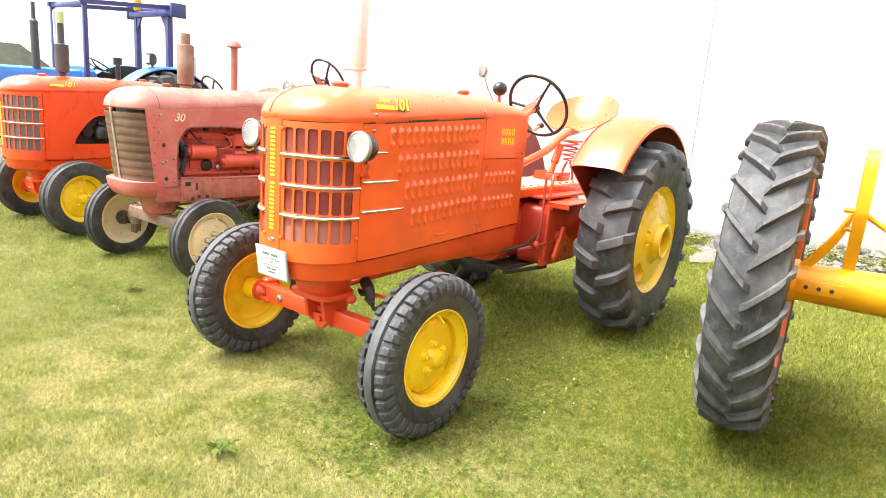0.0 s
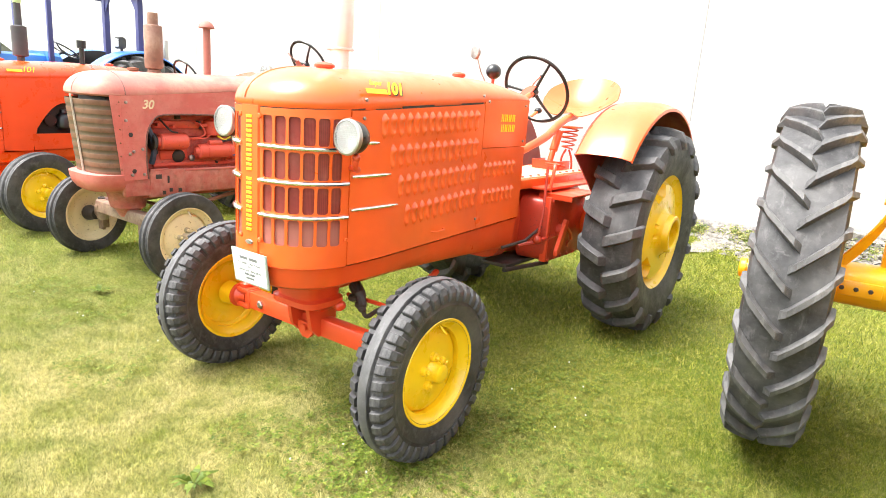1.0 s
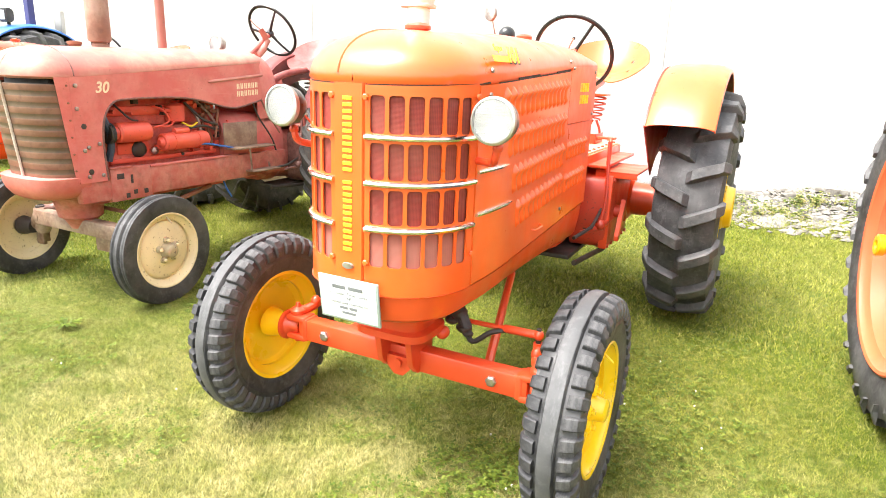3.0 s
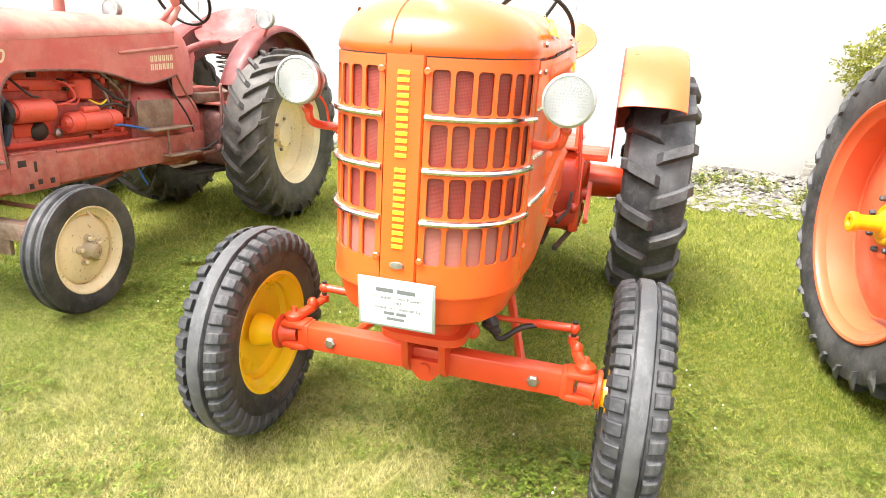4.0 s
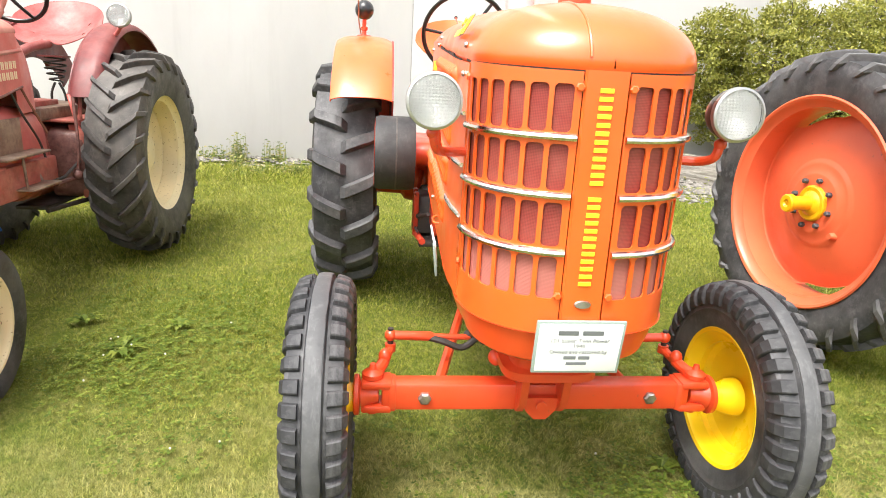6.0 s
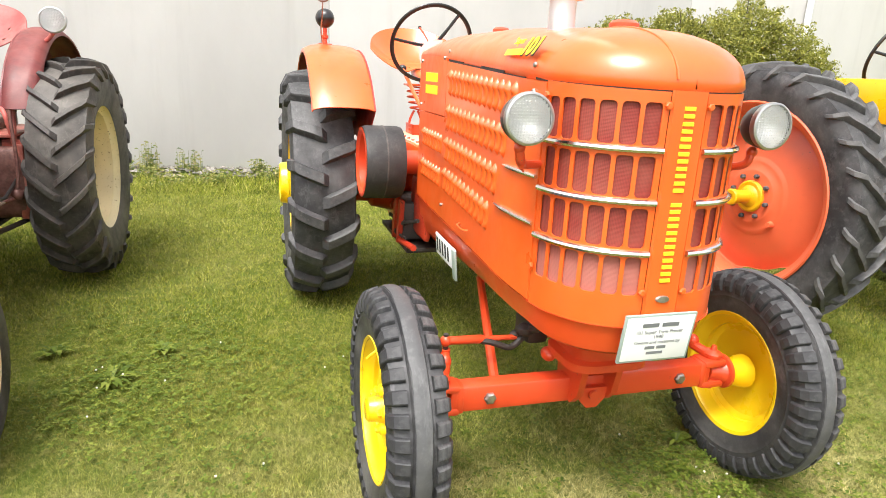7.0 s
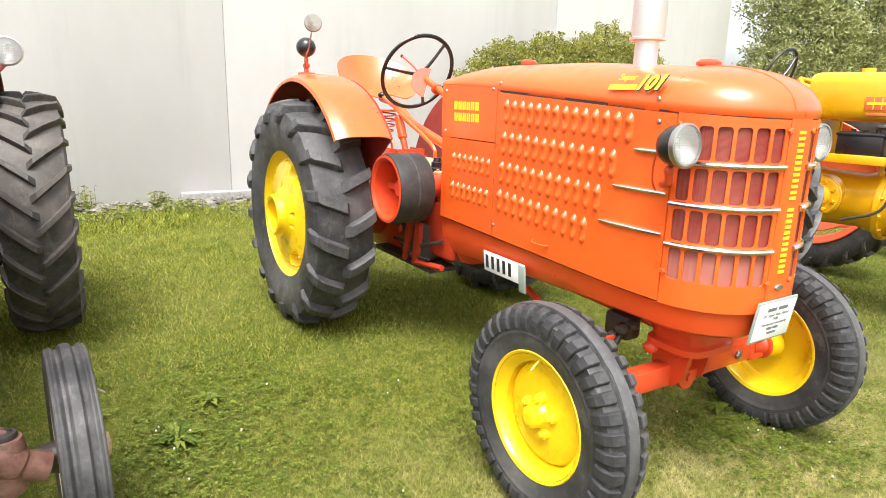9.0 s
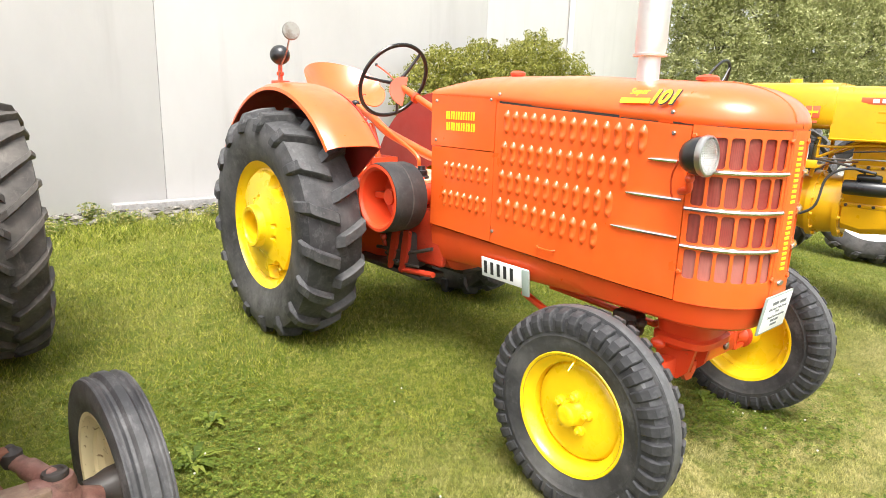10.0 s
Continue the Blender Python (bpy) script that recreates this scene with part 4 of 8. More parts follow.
def fender(tractor, side, yc, zc, r, x_in, x_out, a0, a1, mat, inner, low=0.30, flank=None):
    """Curved mudguard with a closed inner side."""
    bm = B()
    rows = []
    n = 26
    for i in range(n + 1):
        a = math.radians(a0 + (a1 - a0) * i / n)
        c, s = -math.cos(a), math.sin(a)
        row = []
        for j in range(9):
            t = j / 8
            x = x_in + (x_out - x_in) * t
            rr = r - 0.028 * abs(2 * t - 1) ** 4
            row.append((side * x, yc + rr * c, zc + rr * s))
        row.append((side * (x_out + 0.004), yc + (r - 0.045) * c, zc + (r - 0.045) * s))
        rows.append(row)
    rings(bm, rows, False)
    bmesh.ops.recalc_face_normals(bm, faces=bm.faces)
    bmesh.ops.solidify(bm, geom=bm.faces[:], thickness=0.006)
    f = part("fender", bm, mat, tractor, sharp=50)
    # underside sheet; where its paint is darker, that darkness is painted-in shade
    bm = B()
    rows = []
    for i in range(n + 1):
        a = math.radians(a0 + 0.6 + (a1 - a0 - 1.2) * i / n)
        c, s = -math.cos(a), math.sin(a)
        rows.append([(side * (x_in + 0.01 + (x_out - x_in - 0.014) * j / 6), yc + (r - 0.016 - 0.026 * abs(2 * j / 6 - 1) ** 4) * c, zc + (r - 0.016 - 0.026 * abs(2 * j / 6 - 1) ** 4) * s) for j in range(7)])
    rings(bm, rows, False)
    part("fender_undersheet", bm, inner, f, "sheet under the fender, darkened for shade on some")
    bm = B()
    rows = []
    for i in range(n + 1):
        a = math.radians(a0 + (a1 - a0) * i / n)
        c, s = -math.cos(a), math.sin(a)
        rows.append([(side * (x_in + d), yc + rr * c, zc + rr * s) for rr, d in ((r - 0.02, 0.0), (r - 0.2, 0.0), (low, 0.0), (low, 0.008), (r - 0.02, 0.008))])
    rings(bm, rows, True, True, True)
    part("fender_side", bm, flank or mat, f)
    return f


def front_axle(tractor, mat, yellow, zc=0.352, half=0.47):
    bm = B()
    box(bm, -half, half, -0.045, 0.02, zc - 0.042, zc + 0.042, 0.008)
    axle = part("front_axle", bm, mat, tractor)
    me = bolt_mesh(0.020, 0.014)
    me.materials.append(STEEL)
    for x in (-0.344, 0.344):
        piece("axle_bolt", me, axle, "", Matrix.Translation((x, -0.044, zc)) @ pose(0, 0, 0, 0, 0, -90))
    for s in (1, -1):
        bm = B()
        for z0, z1 in ((zc + 0.026, zc + 0.050), (zc - 0.050, zc - 0.026)):
            box(bm, s * 0.485 - 0.045, s * 0.485 + 0.045, -0.050, 0.026, z0, z1, 0.008)
        box(bm, s * 0.44 - 0.012, s * 0.44 + 0.012, -0.048, 0.024, zc - 0.045, zc + 0.045, 0.006)
        part("axle_yoke", bm, mat, axle)
        bm = B()
        lathe(bm, [(zc - 0.066, 0.0), (zc - 0.064, 0.016), (zc - 0.05, 0.020), (zc + 0.05, 0.020), (zc + 0.052, 0.030), (zc + 0.066, 0.031), (zc + 0.072, 0.024), (zc + 0.078, 0.012), (zc + 0.094, 0.008), (zc + 0.095, 0.0)], 20, 1, False, "z")
        for v in bm.verts:
            v.co += Vector((s * 0.497, -0.012, 0))
        part("kingpin", bm, mat, axle)
        bm = B()
        tube(bm, [(s * 0.480, -0.012, zc), (s * 0.515, -0.014, zc - 0.002), (s * 0.535, -0.016, zc - 0.004)], [0.030, 0.034, 0.048], 20)
        tube(bm, [(s * 0.533, -0.016, zc - 0.004), (s * 0.537, -0.016, zc - 0.004), (s * 0.548, -0.016, zc - 0.004), (s * 0.552, -0.016, zc - 0.004)], [0.052, 0.060, 0.060, 0.054], 24)
        part("spindle", bm, mat, axle)
        bm = B()
        tube(bm, bend([(s * 0.497, -0.01, zc + 0.052), (s * 0.472, 0.03, zc + 0.066), (s * 0.445, 0.11, zc + 0.085)]), [0.022] * 4 + [0.018] * 5 + [0.014] * 4, 10)
        ball(bm, (s * 0.462, 0.055, zc + 0.085), 0.020, 7, (1, 1, 1.25))
        lathe_top = [(s * 0.445, 0.115, zc + 0.075), (s * 0.445, 0.115, zc + 0.10)]
        tube(bm, lathe_top, 0.017, 12)
        part("steering_arm", bm, mat, axle)
        bm = B()
        tube(bm, [(s * 0.445, 0.115, zc + 0.10), (s * 0.445, 0.115, zc + 0.152)], 0.009, 8)
        part("rod_end_bolt", bm, GREASE, axle)
        bm = B()
        ball(bm, (s * 0.445, 0.115, zc + 0.128), 0.019, 7)
        tube(bm, [(s * 0.445, 0.115, zc + 0.128), (s * 0.32, 0.122, zc + 0.122), (s * 0.31, 0.122, zc + 0.122)], [0.014, 0.015, 0.011], 12)
        tube(bm, [(s * 0.312, 0.122, zc + 0.122), (s * 0.05, 0.14, zc + 0.11)], 0.0095, 10)
        part("tie_rod", bm, mat, axle)
        bm = B()
        tube(bm, [(s * 0.30, 0.02, zc), (s * 0.10, 0.75, 0.47)], 0.017, 8)
        part("radius_rod", bm, mat, axle)
    bm = B()
    rows = []
    for z, hx, y0, y1 in ((zc + 0.25, 0.15, -0.19, 0.09), (zc + 0.215, 0.155, -0.19, 0.09), (zc + 0.205, 0.12, -0.17, 0.06), (zc + 0.15, 0.112, -0.16, 0.05), (zc + 0.142, 0.136, -0.175, 0.06), (zc + 0.118, 0.136, -0.175, 0.06), (zc + 0.110, 0.118, -0.15, 0.04), (zc + 0.092, 0.105, -0.10, 0.02)):
        ym, hy = (y0 + y1) / 2, (y1 - y0) / 2
        rows.append([(hx * abs(math.cos(a)) ** 0.5 * (1 if math.cos(a) >= 0 else -1), ym + hy * abs(math.sin(a)) ** 0.5 * (1 if math.sin(a) >= 0 else -1), z) for a in (2 * math.pi * k / 36 for k in range(36))])
    rings(bm, rows, True, True, True)
    for s in (1, -1):
        # cheeks that straddle the axle
        sheet(bm, [(s * 0.050, -0.120, zc + 0.115), (s * 0.050, 0.05, zc + 0.115), (s * 0.050, 0.04, zc - 0.035), (s * 0.050, -0.055, zc - 0.040), (s * 0.050, -0.095, zc + 0.0)], 0.022, (s, 0, 0))
        ball(bm, (s * 0.13, 0.01, zc + 0.105), 0.026, 7, (0.9, 1.2, 0.9))
    sheet(bm, [(-0.055, -0.070, zc + 0.012), (0.055, -0.070, zc + 0.012), (0.045, -0.070, zc - 0.030), (0.018, -0.070, zc - 0.058), (-0.018, -0.070, zc - 0.058), (-0.045, -0.070, zc - 0.030)], 0.022, (0, 1, 0))
    part("axle_pivot_casting", bm, mat, tractor)
    bm = B()
    tube(bm, [(0, -0.083, zc - 0.01), (0, -0.072, zc - 0.01)], 0.016, 14)
    part("pivot_pin", bm, mat, tractor)
    bm = B()
    tube(bm, bend([(0.10, 0.13, zc + 0.17), (0.15, 0.11, zc + 0.14), (0.18, 0.10, zc + 0.10)]), [0.03] * 7 + [0.022] * 6, 10)
    for dx, dy, dz, r in ((0.17, 0.10, 0.10, 0.026), (0.14, 0.12, 0.13, 0.03), (0.19, 0.09, 0.085, 0.018), (0.12, 0.10, 0.12, 0.022)):
        ball(bm, (dx, dy, zc + dz), r, 5, (1.2, 1, 0.8))
    tube(bm, bend([(0.18, 0.10, zc + 0.08), (0.21, 0.10, zc + 0.055), (0.27, 0.11, zc + 0.10), (0.33, 0.12, zc + 0.12)]), 0.010, 8)
    part("steering_linkage", bm, GREASE, tractor)
    bm = B()
    box(bm, -0.17, -0.09, 0.09, 0.21, zc + 0.10, zc + 0.20, 0.018)
    for dx, dy, dz, r in ((-0.17, 0.11, 0.15, 0.028), (-0.19, 0.14, 0.12, 0.020), (-0.15, 0.08, 0.17, 0.022)):
        ball(bm, (dx, dy, zc + dz), r, 5, (1.2, 1, 0.9))
    tube(bm, bend([(-0.17, 0.12, zc + 0.12), (-0.22, 0.11, zc + 0.09), (-0.28, 0.11, zc + 0.11), (-0.33, 0.12, zc + 0.12)]), 0.011, 8)
    part("steering_box", bm, GREASE, tractor, "greasy steering box")


def gearbox(tractor, mat, dark, y0=1.22, ya=2.1, zc=0.635, reach=0.62):
    bm = B()
    rows = []
    for y, w, z0, z1 in ((y0, 0.20, 0.47, 0.86), (y0 + 0.12, 0.19, 0.46, 0.86), (y0 + 0.2, 0.15, 0.47, 0.84), (y0 + 0.5, 0.15, 0.44, 0.84), (y0 + 0.62, 0.22, 0.36, 0.88), (ya + 0.15, 0.22, 0.36, 0.88), (ya + 0.25, 0.16, 0.42, 0.84)):
        zm, h = (z0 + z1) / 2, (z1 - z0) / 2
        rows.append([(w * abs(math.cos(a)) ** 0.55 * (1 if math.cos(a) >= 0 else -1), y, zm + h * abs(math.sin(a)) ** 0.55 * (1 if math.sin(a) >= 0 else -1)) for a in (2 * math.pi * k / 28 for k in range(28))])
    rings(bm, rows, True, True, True)
    part("gearbox", bm, mat, tractor)
    for s in (1, -1):
        bm = B()
        tube(bm, [(s * 0.2, ya, zc), (s * 0.34, ya, zc), (s * 0.36, ya, zc), (s * reach, ya, zc)], [0.16, 0.13, 0.10, 0.085], 24)
        part("axle_housing", bm, mat, tractor)
    bm = B()
    box(bm, -0.30, 0.30, y0 + 0.32, ya + 0.18, 0.872, 0.888, 0.004)
    part("platform", bm, mat, tractor)
    for s in (1, -1):
        bm = B()
        box(bm, s * 0.35 - 0.11, s * 0.35 + 0.11, y0 + 0.34, y0 + 0.74, 0.848, 0.860, 0.003)
        box(bm, s * 0.35 - 0.11, s * 0.35 + 0.11, y0 + 0.34, y0 + 0.35, 0.825, 0.858, 0.003)
        part("footrest", bm, mat, tractor)
        if s > 0:
            # final drive housing under the footrest
            bm = B()
            rows = []
            for x, k in ((0.14, 1.0), (0.325, 0.98), (0.340, 0.95), (0.345, 0.90)):
                rows.append([(x, y0 + 0.56 + 0.27 * k * abs(math.cos(a)) ** 0.3 * (1 if math.cos(a) >= 0 else -1), 0.635 + 0.205 * k * abs(math.sin(a)) ** 0.3 * (1 if math.sin(a) >= 0 else -1)) for a in (2 * math.pi * k2 / 36 for k2 in range(36))])
            rings(bm, rows, True, True, True)
            cover = part("drive_housing", bm, dark, tractor)
            me = bolt_mesh(0.012, 0.010)
            me.materials.append(dark)
            for k in range(6):
                for z in (0.455, 0.815):
                    piece("bolt", me, cover, "", (0.343, y0 + 0.33 + 0.09 * k, z))
            for y, z, x, r in ((0.44, 0.63, 0.375, 0.035), (0.60, 0.52, 0.36, 0.024)):
                bm = B()
                tube(bm, [(0.33, y0 + y, z), (x, y0 + y, z)], r, 16)
                part("drive_boss", bm, dark, cover)
            bm = B()
            pts = [(y0 + 0.44, 0.70), (y0 + 0.48, 0.69), (y0 + 0.455, 0.62), (y0 + 0.42, 0.55), (y0 + 0.385, 0.49), (y0 + 0.35, 0.48), (y0 + 0.345, 0.51), (y0 + 0.385, 0.57), (y0 + 0.415, 0.64)]
            sheet(bm, [(0.372, a, b) for a, b in pts], 0.024, (1, 0, 0))
            bmesh.ops.bevel(bm, geom=bm.edges[:], offset=0.004, segments=2, affect="EDGES")
            tube(bm, [(0.384, y0 + 0.46, 0.655), (0.384, y0 + 0.54, 0.60), (0.372, y0 + 0.58, 0.56)], 0.012, 8)
            part("brake_lever", bm, mat, tractor)
            bm = B()
            box(bm, 0.30, 0.345, y0 + 0.30, y0 + 0.33, 0.44, 0.84, 0.008)
            part("step_bracket", bm, mat, tractor)
            bm = B()
            tube(bm, bend([(0.26, y0 + 0.46, 1.02), (0.285, y0 + 0.42, 1.00), (0.29, y0 + 0.38, 0.86), (0.285, y0 + 0.355, 0.69)]), 0.011, 8)
            box(bm, 0.20, 0.30, y0 + 0.44, y0 + 0.49, 1.015, 1.027, 0.004)
            part("brake_pedal", bm, mat, tractor)
            bm = B()
            ball(bm, (0.29, y0 + 0.35, 0.68), 0.024, 6)
            tube(bm, [(0.25, y0 + 0.35, 0.68), (0.32, y0 + 0.35, 0.68)], 0.015, 10)
            tube(bm, [(0.30, y0 + 0.34, 0.67), (0.305, y0 + 0.10, 0.60), (0.27, y0 - 0.10, 0.58)], 0.009, 8)
            part("pedal_pivot", bm, GREASE, tractor)
            bm = B()
            box(bm, 0.02, 0.20, y0 + 0.10, y0 + 0.78, 0.405, 0.43, 0.008)
            tube(bm, [(0.27, y0 - 0.05, 0.44), (0.31, y0 + 0.40, 0.42)], 0.014, 8)
            part("drawbar_plate", bm, GREASE, tractor)
        else:
            bm = B()
            box(bm, -0.30, -0.16, y0 + 0.20, y0 + 0.40, 0.46, 0.66, 0.02)
            part("brake_housing", bm, GREASE, tractor)
            for y1, y2 in ((y0 + 0.27, y0 + 0.36), (y0 + 0.17, y0 + 0.25)):
                bm = B()
                pts = [(y1, 0.68), (y1 + 0.05, 0.68), (y1 + 0.062, 0.60), ((y1 + y2) / 2 + 0.035, 0.52), (y2 + 0.005, 0.445), (y2 - 0.018, 0.44), ((y1 + y2) / 2 - 0.005, 0.50), (y1 + 0.006, 0.60)]
                sheet(bm, [(-0.315, a, b) for a, b in pts], 0.024, (1, 0, 0))
                bmesh.ops.bevel(bm, geom=bm.edges[:], offset=0.004, segments=2, affect="EDGES")
                part("brake_lever", bm, dark, tractor)
            bm = B()
            box(bm, -0.235, -0.19, y0 - 0.01, y0 + 0.30, 0.50, 0.80, 0.03)
            part("side_casting", bm, dark, tractor)
            bm = B()
            tube(bm, [(-0.28, y0 + 0.0, 0.475), (-0.30, y0 + 0.26, 0.455)], 0.016, 8)
            part("brake_rod", bm, dark, tractor)
        if s < 0:
            bm = B()
            box(bm, -0.29, -0.12, y0 + 0.1, y0 + 0.75, 0.42, 0.445, 0.005)
            part("skid_plate", bm, GREASE, tractor)
            for pts, r in (([(-0.25, y0 + 0.05, 0.60), (-0.29, y0 + 0.20, 0.56), (-0.30, y0 + 0.48, 0.54)], 0.010), ([(-0.27, y0 + 0.38, 0.46), (-0.285, y0 + 0.44, 0.60), (-0.26, y0 + 0.50, 0.74)], 0.012), ([(-0.30, y0 + 0.10, 0.50), (-0.305, y0 + 0.28, 0.49), (-0.30, y0 + 0.40, 0.52)], 0.007)):
                bm = B()
                tube(bm, bend(pts), r, 8)
                ball(bm, pts[1], r * 2.0, 5)
                part("linkage_rod", bm, GREASE if r < 0.011 else dark, tractor)
            bm = B()
            lathe(bm, [(-0.28, 0.0), (-0.28, 0.05), (-0.265, 0.075), (-0.22, 0.08), (-0.18, 0.08)], 20)
            for v in bm.verts:
                v.co += Vector((0, y0 + 0.42, 0.60))
            part("brake_cover", bm, GREASE, tractor)
            continue
        bm = B()
        tube(bm, bend([(s * 0.24, y0 + 0.14, 0.55), (s * 0.32, y0 + 0.24, 0.58), (s * 0.34, y0 + 0.40, 0.60)]), 0.014, 8)
        tube(bm, bend([(s * 0.32, y0 + 0.22, 0.60), (s * 0.33, y0 + 0.24, 0.75), (s * 0.31, y0 + 0.28, 1.02)]), 0.009, 8)
        tube(bm, [(s * 0.28, y0 + 0.40, 0.42), (s * 0.30, y0 + 0.46, 0.62), (s * 0.33, y0 + 0.40, 0.70)], 0.015, 8)
        ball(bm, (s * 0.32, y0 + 0.22, 0.59), 0.03, 6)
        part("pedal_linkage", bm, dark, tractor)
    bm = B()
    box(bm, -0.09, 0.09, y0 + 0.45, ya + 0.5, 0.355, 0.38, 0.006)
    box(bm, -0.04, 0.04, ya, ya + 0.75, 0.33, 0.36, 0.006)
    part("drawbar", bm, GREASE, tractor)


# ---- ground and setting ----
def bank(x, y):
    """The planting bed rises towards the wall."""
    p, q = max(0.0, min(1.0, (x - 0.7) / 0.9)), max(0.0, min(1.0, (y - 4.95) / 0.95))
    return 0.14 * p * p * (3 - 2 * p) * q


def ground_z(x, y):
    t = max(0.0, min(1.0, (y - 3.0) / 2.3))
    return bank(x, y) + 0.13 * t * t * (3 - 2 * t) - 0.025 + 0.022 * max(0.0, min(1.0, y / 2.0)) + (0.012 * noise.noise((x * 0.5, y * 0.5, 0.3)) if abs(x) < 15 and -8 < y < 7 else 0)


def build_ground():
    xs = [-400, -120, -50, -25, -16] + [-12 + i * 0.4 for i in range(61)] + [16, 25, 50, 120, 400]
    ys = [-400, -120, -50, -20, -10] + [-6 + i * 0.35 for i in range(40)] + [10, 20, 50, 120, 400]
    bm = B()
    rings(bm, [[(x, y, ground_z(x, y)) for x in xs] for y in ys], False)
    g = part("ground", bm, SOIL)
    tagged(g, "short mown lawn with dry straw-coloured patches", "lawn", kind="structure")


def blade_field(name, areas, label, seed):
    """Mown grass: short bent blades."""
    rng = np.random.default_rng(seed)
    vs, total = [], 0
    for x0, x1, y0, y1, count, hmin, hmax, wid in areas:
        tufts = count // 14
        tx, ty, th = rng.uniform(x0, x1, tufts), rng.uniform(y0, y1, tufts), rng.uniform(0.5, 1.25, tufts)
        pick = rng.integers(0, tufts, count)
        loose = rng.random(count) < 0.35
        spread = 0.022 + 6 * wid
        x = np.where(loose, rng.uniform(x0, x1, count), tx[pick] + rng.normal(0, spread, count))
        y = np.where(loose, rng.uniform(y0, y1, count), ty[pick] + rng.normal(0, spread, count))
        h, w = rng.uniform(hmin, hmax, count) * np.where(loose, 0.8, th[pick]), rng.uniform(0.6, 1.3, count) * wid
        a, lean, b = rng.uniform(0, 6.283, count), rng.uniform(0.2, 1.3, count), rng.uniform(0, 6.283, count)
        t = np.clip((y - 3.0) / 2.3, 0, 1)
        z = 0.13 * t * t * (3 - 2 * t) - 0.029 + 0.022 * np.clip(y / 2.0, 0, 1)
        tri = np.zeros((count, 3, 3))
        tri[:, 0] = np.stack([x - w * np.cos(a), y - w * np.sin(a), z], 1)
        tri[:, 1] = np.stack([x + w * np.cos(a), y + w * np.sin(a), z], 1)
        tri[:, 2] = np.stack([x + h * lean * np.cos(b), y + h * lean * np.sin(b), z + h], 1)
        vs.append(tri.reshape(-1, 3))
        total += count
    co = np.concatenate(vs)
    me = bpy.data.meshes.new(name)
    me.vertices.add(len(co))
    me.vertices.foreach_set("co", co.ravel())
    me.loops.add(len(co))
    me.loops.foreach_set("vertex_index", np.arange(len(co), dtype=np.int32))
    me.polygons.add(total)
    me.polygons.foreach_set("loop_start", np.arange(0, len(co), 3, dtype=np.int32))
    me.update()
    me.validate()
    me.materials.append(GRASS)
    return tagged(new(name, me), label, "grass", kind="stuff")


def build_wall():
    y = 5.95
    seams = [-38, -31, -25.2, -20.1, -15.2, -10.2, -5.15, -0.155, 4.6, 8.7]
    wall = thing("wall_back", "pale grey tilt-up concrete panel wall with vertical joints", "wall", kind="structure")
    for a, b in zip(seams, seams[1:]):
        bm = B()
        box(bm, a + 0.004, b - 0.004, y, y + 0.18, -0.1, 7.0, 0.005)
        part("wall_panel", bm, CONCRETE, wall)
    bm = B()
    box(bm, -38, 8.7, y + 0.008, y + 0.16, -0.1, 6.98)
    part("joint_filler", bm, LEDGE, wall)
    bm = B()
    tube(bm, [(6.5, y - 0.06, 0.1), (6.5, y - 0.06, 6.8)], 0.045, 12)
    tagged(part("downpipe", bm, WHITEPAINT), "white round downpipe fixed to the concrete wall", "downpipe", kind="structure")
    bm = B()
    box(bm, -0.72, 8.65, y - 0.17, y - 0.003, 0.0, 0.225, 0.015)
    tagged(part("plinth", bm, LEDGE), "low concrete ledge along the foot of the wall", "ledge", kind="structure")


def rock_bm(bm, p, r, rng, sq=0.6):
    g = bmesh.ops.create_icosphere(bm, subdivisions=2 if r > 0.05 else 1, radius=1)
    o = Vector((rng.uniform(0, 99), rng.uniform(0, 99), 0))
    s = Vector((rng.uniform(0.8, 1.5), rng.uniform(0.7, 1.1), sq * rng.uniform(0.7, 1.1))) * r
    turn = Euler((rng.uniform(-0.2, 0.2), rng.uniform(-0.2, 0.2), rng.uniform(0, 6))).to_matrix()
    for v in g["verts"]:
        c = v.co * (1 + 0.35 * noise.noise(v.co * 1.3 + o))
        v.co = turn @ Vector((c.x * s.x, c.y * s.y, c.z * s.z)) + Vector(p)


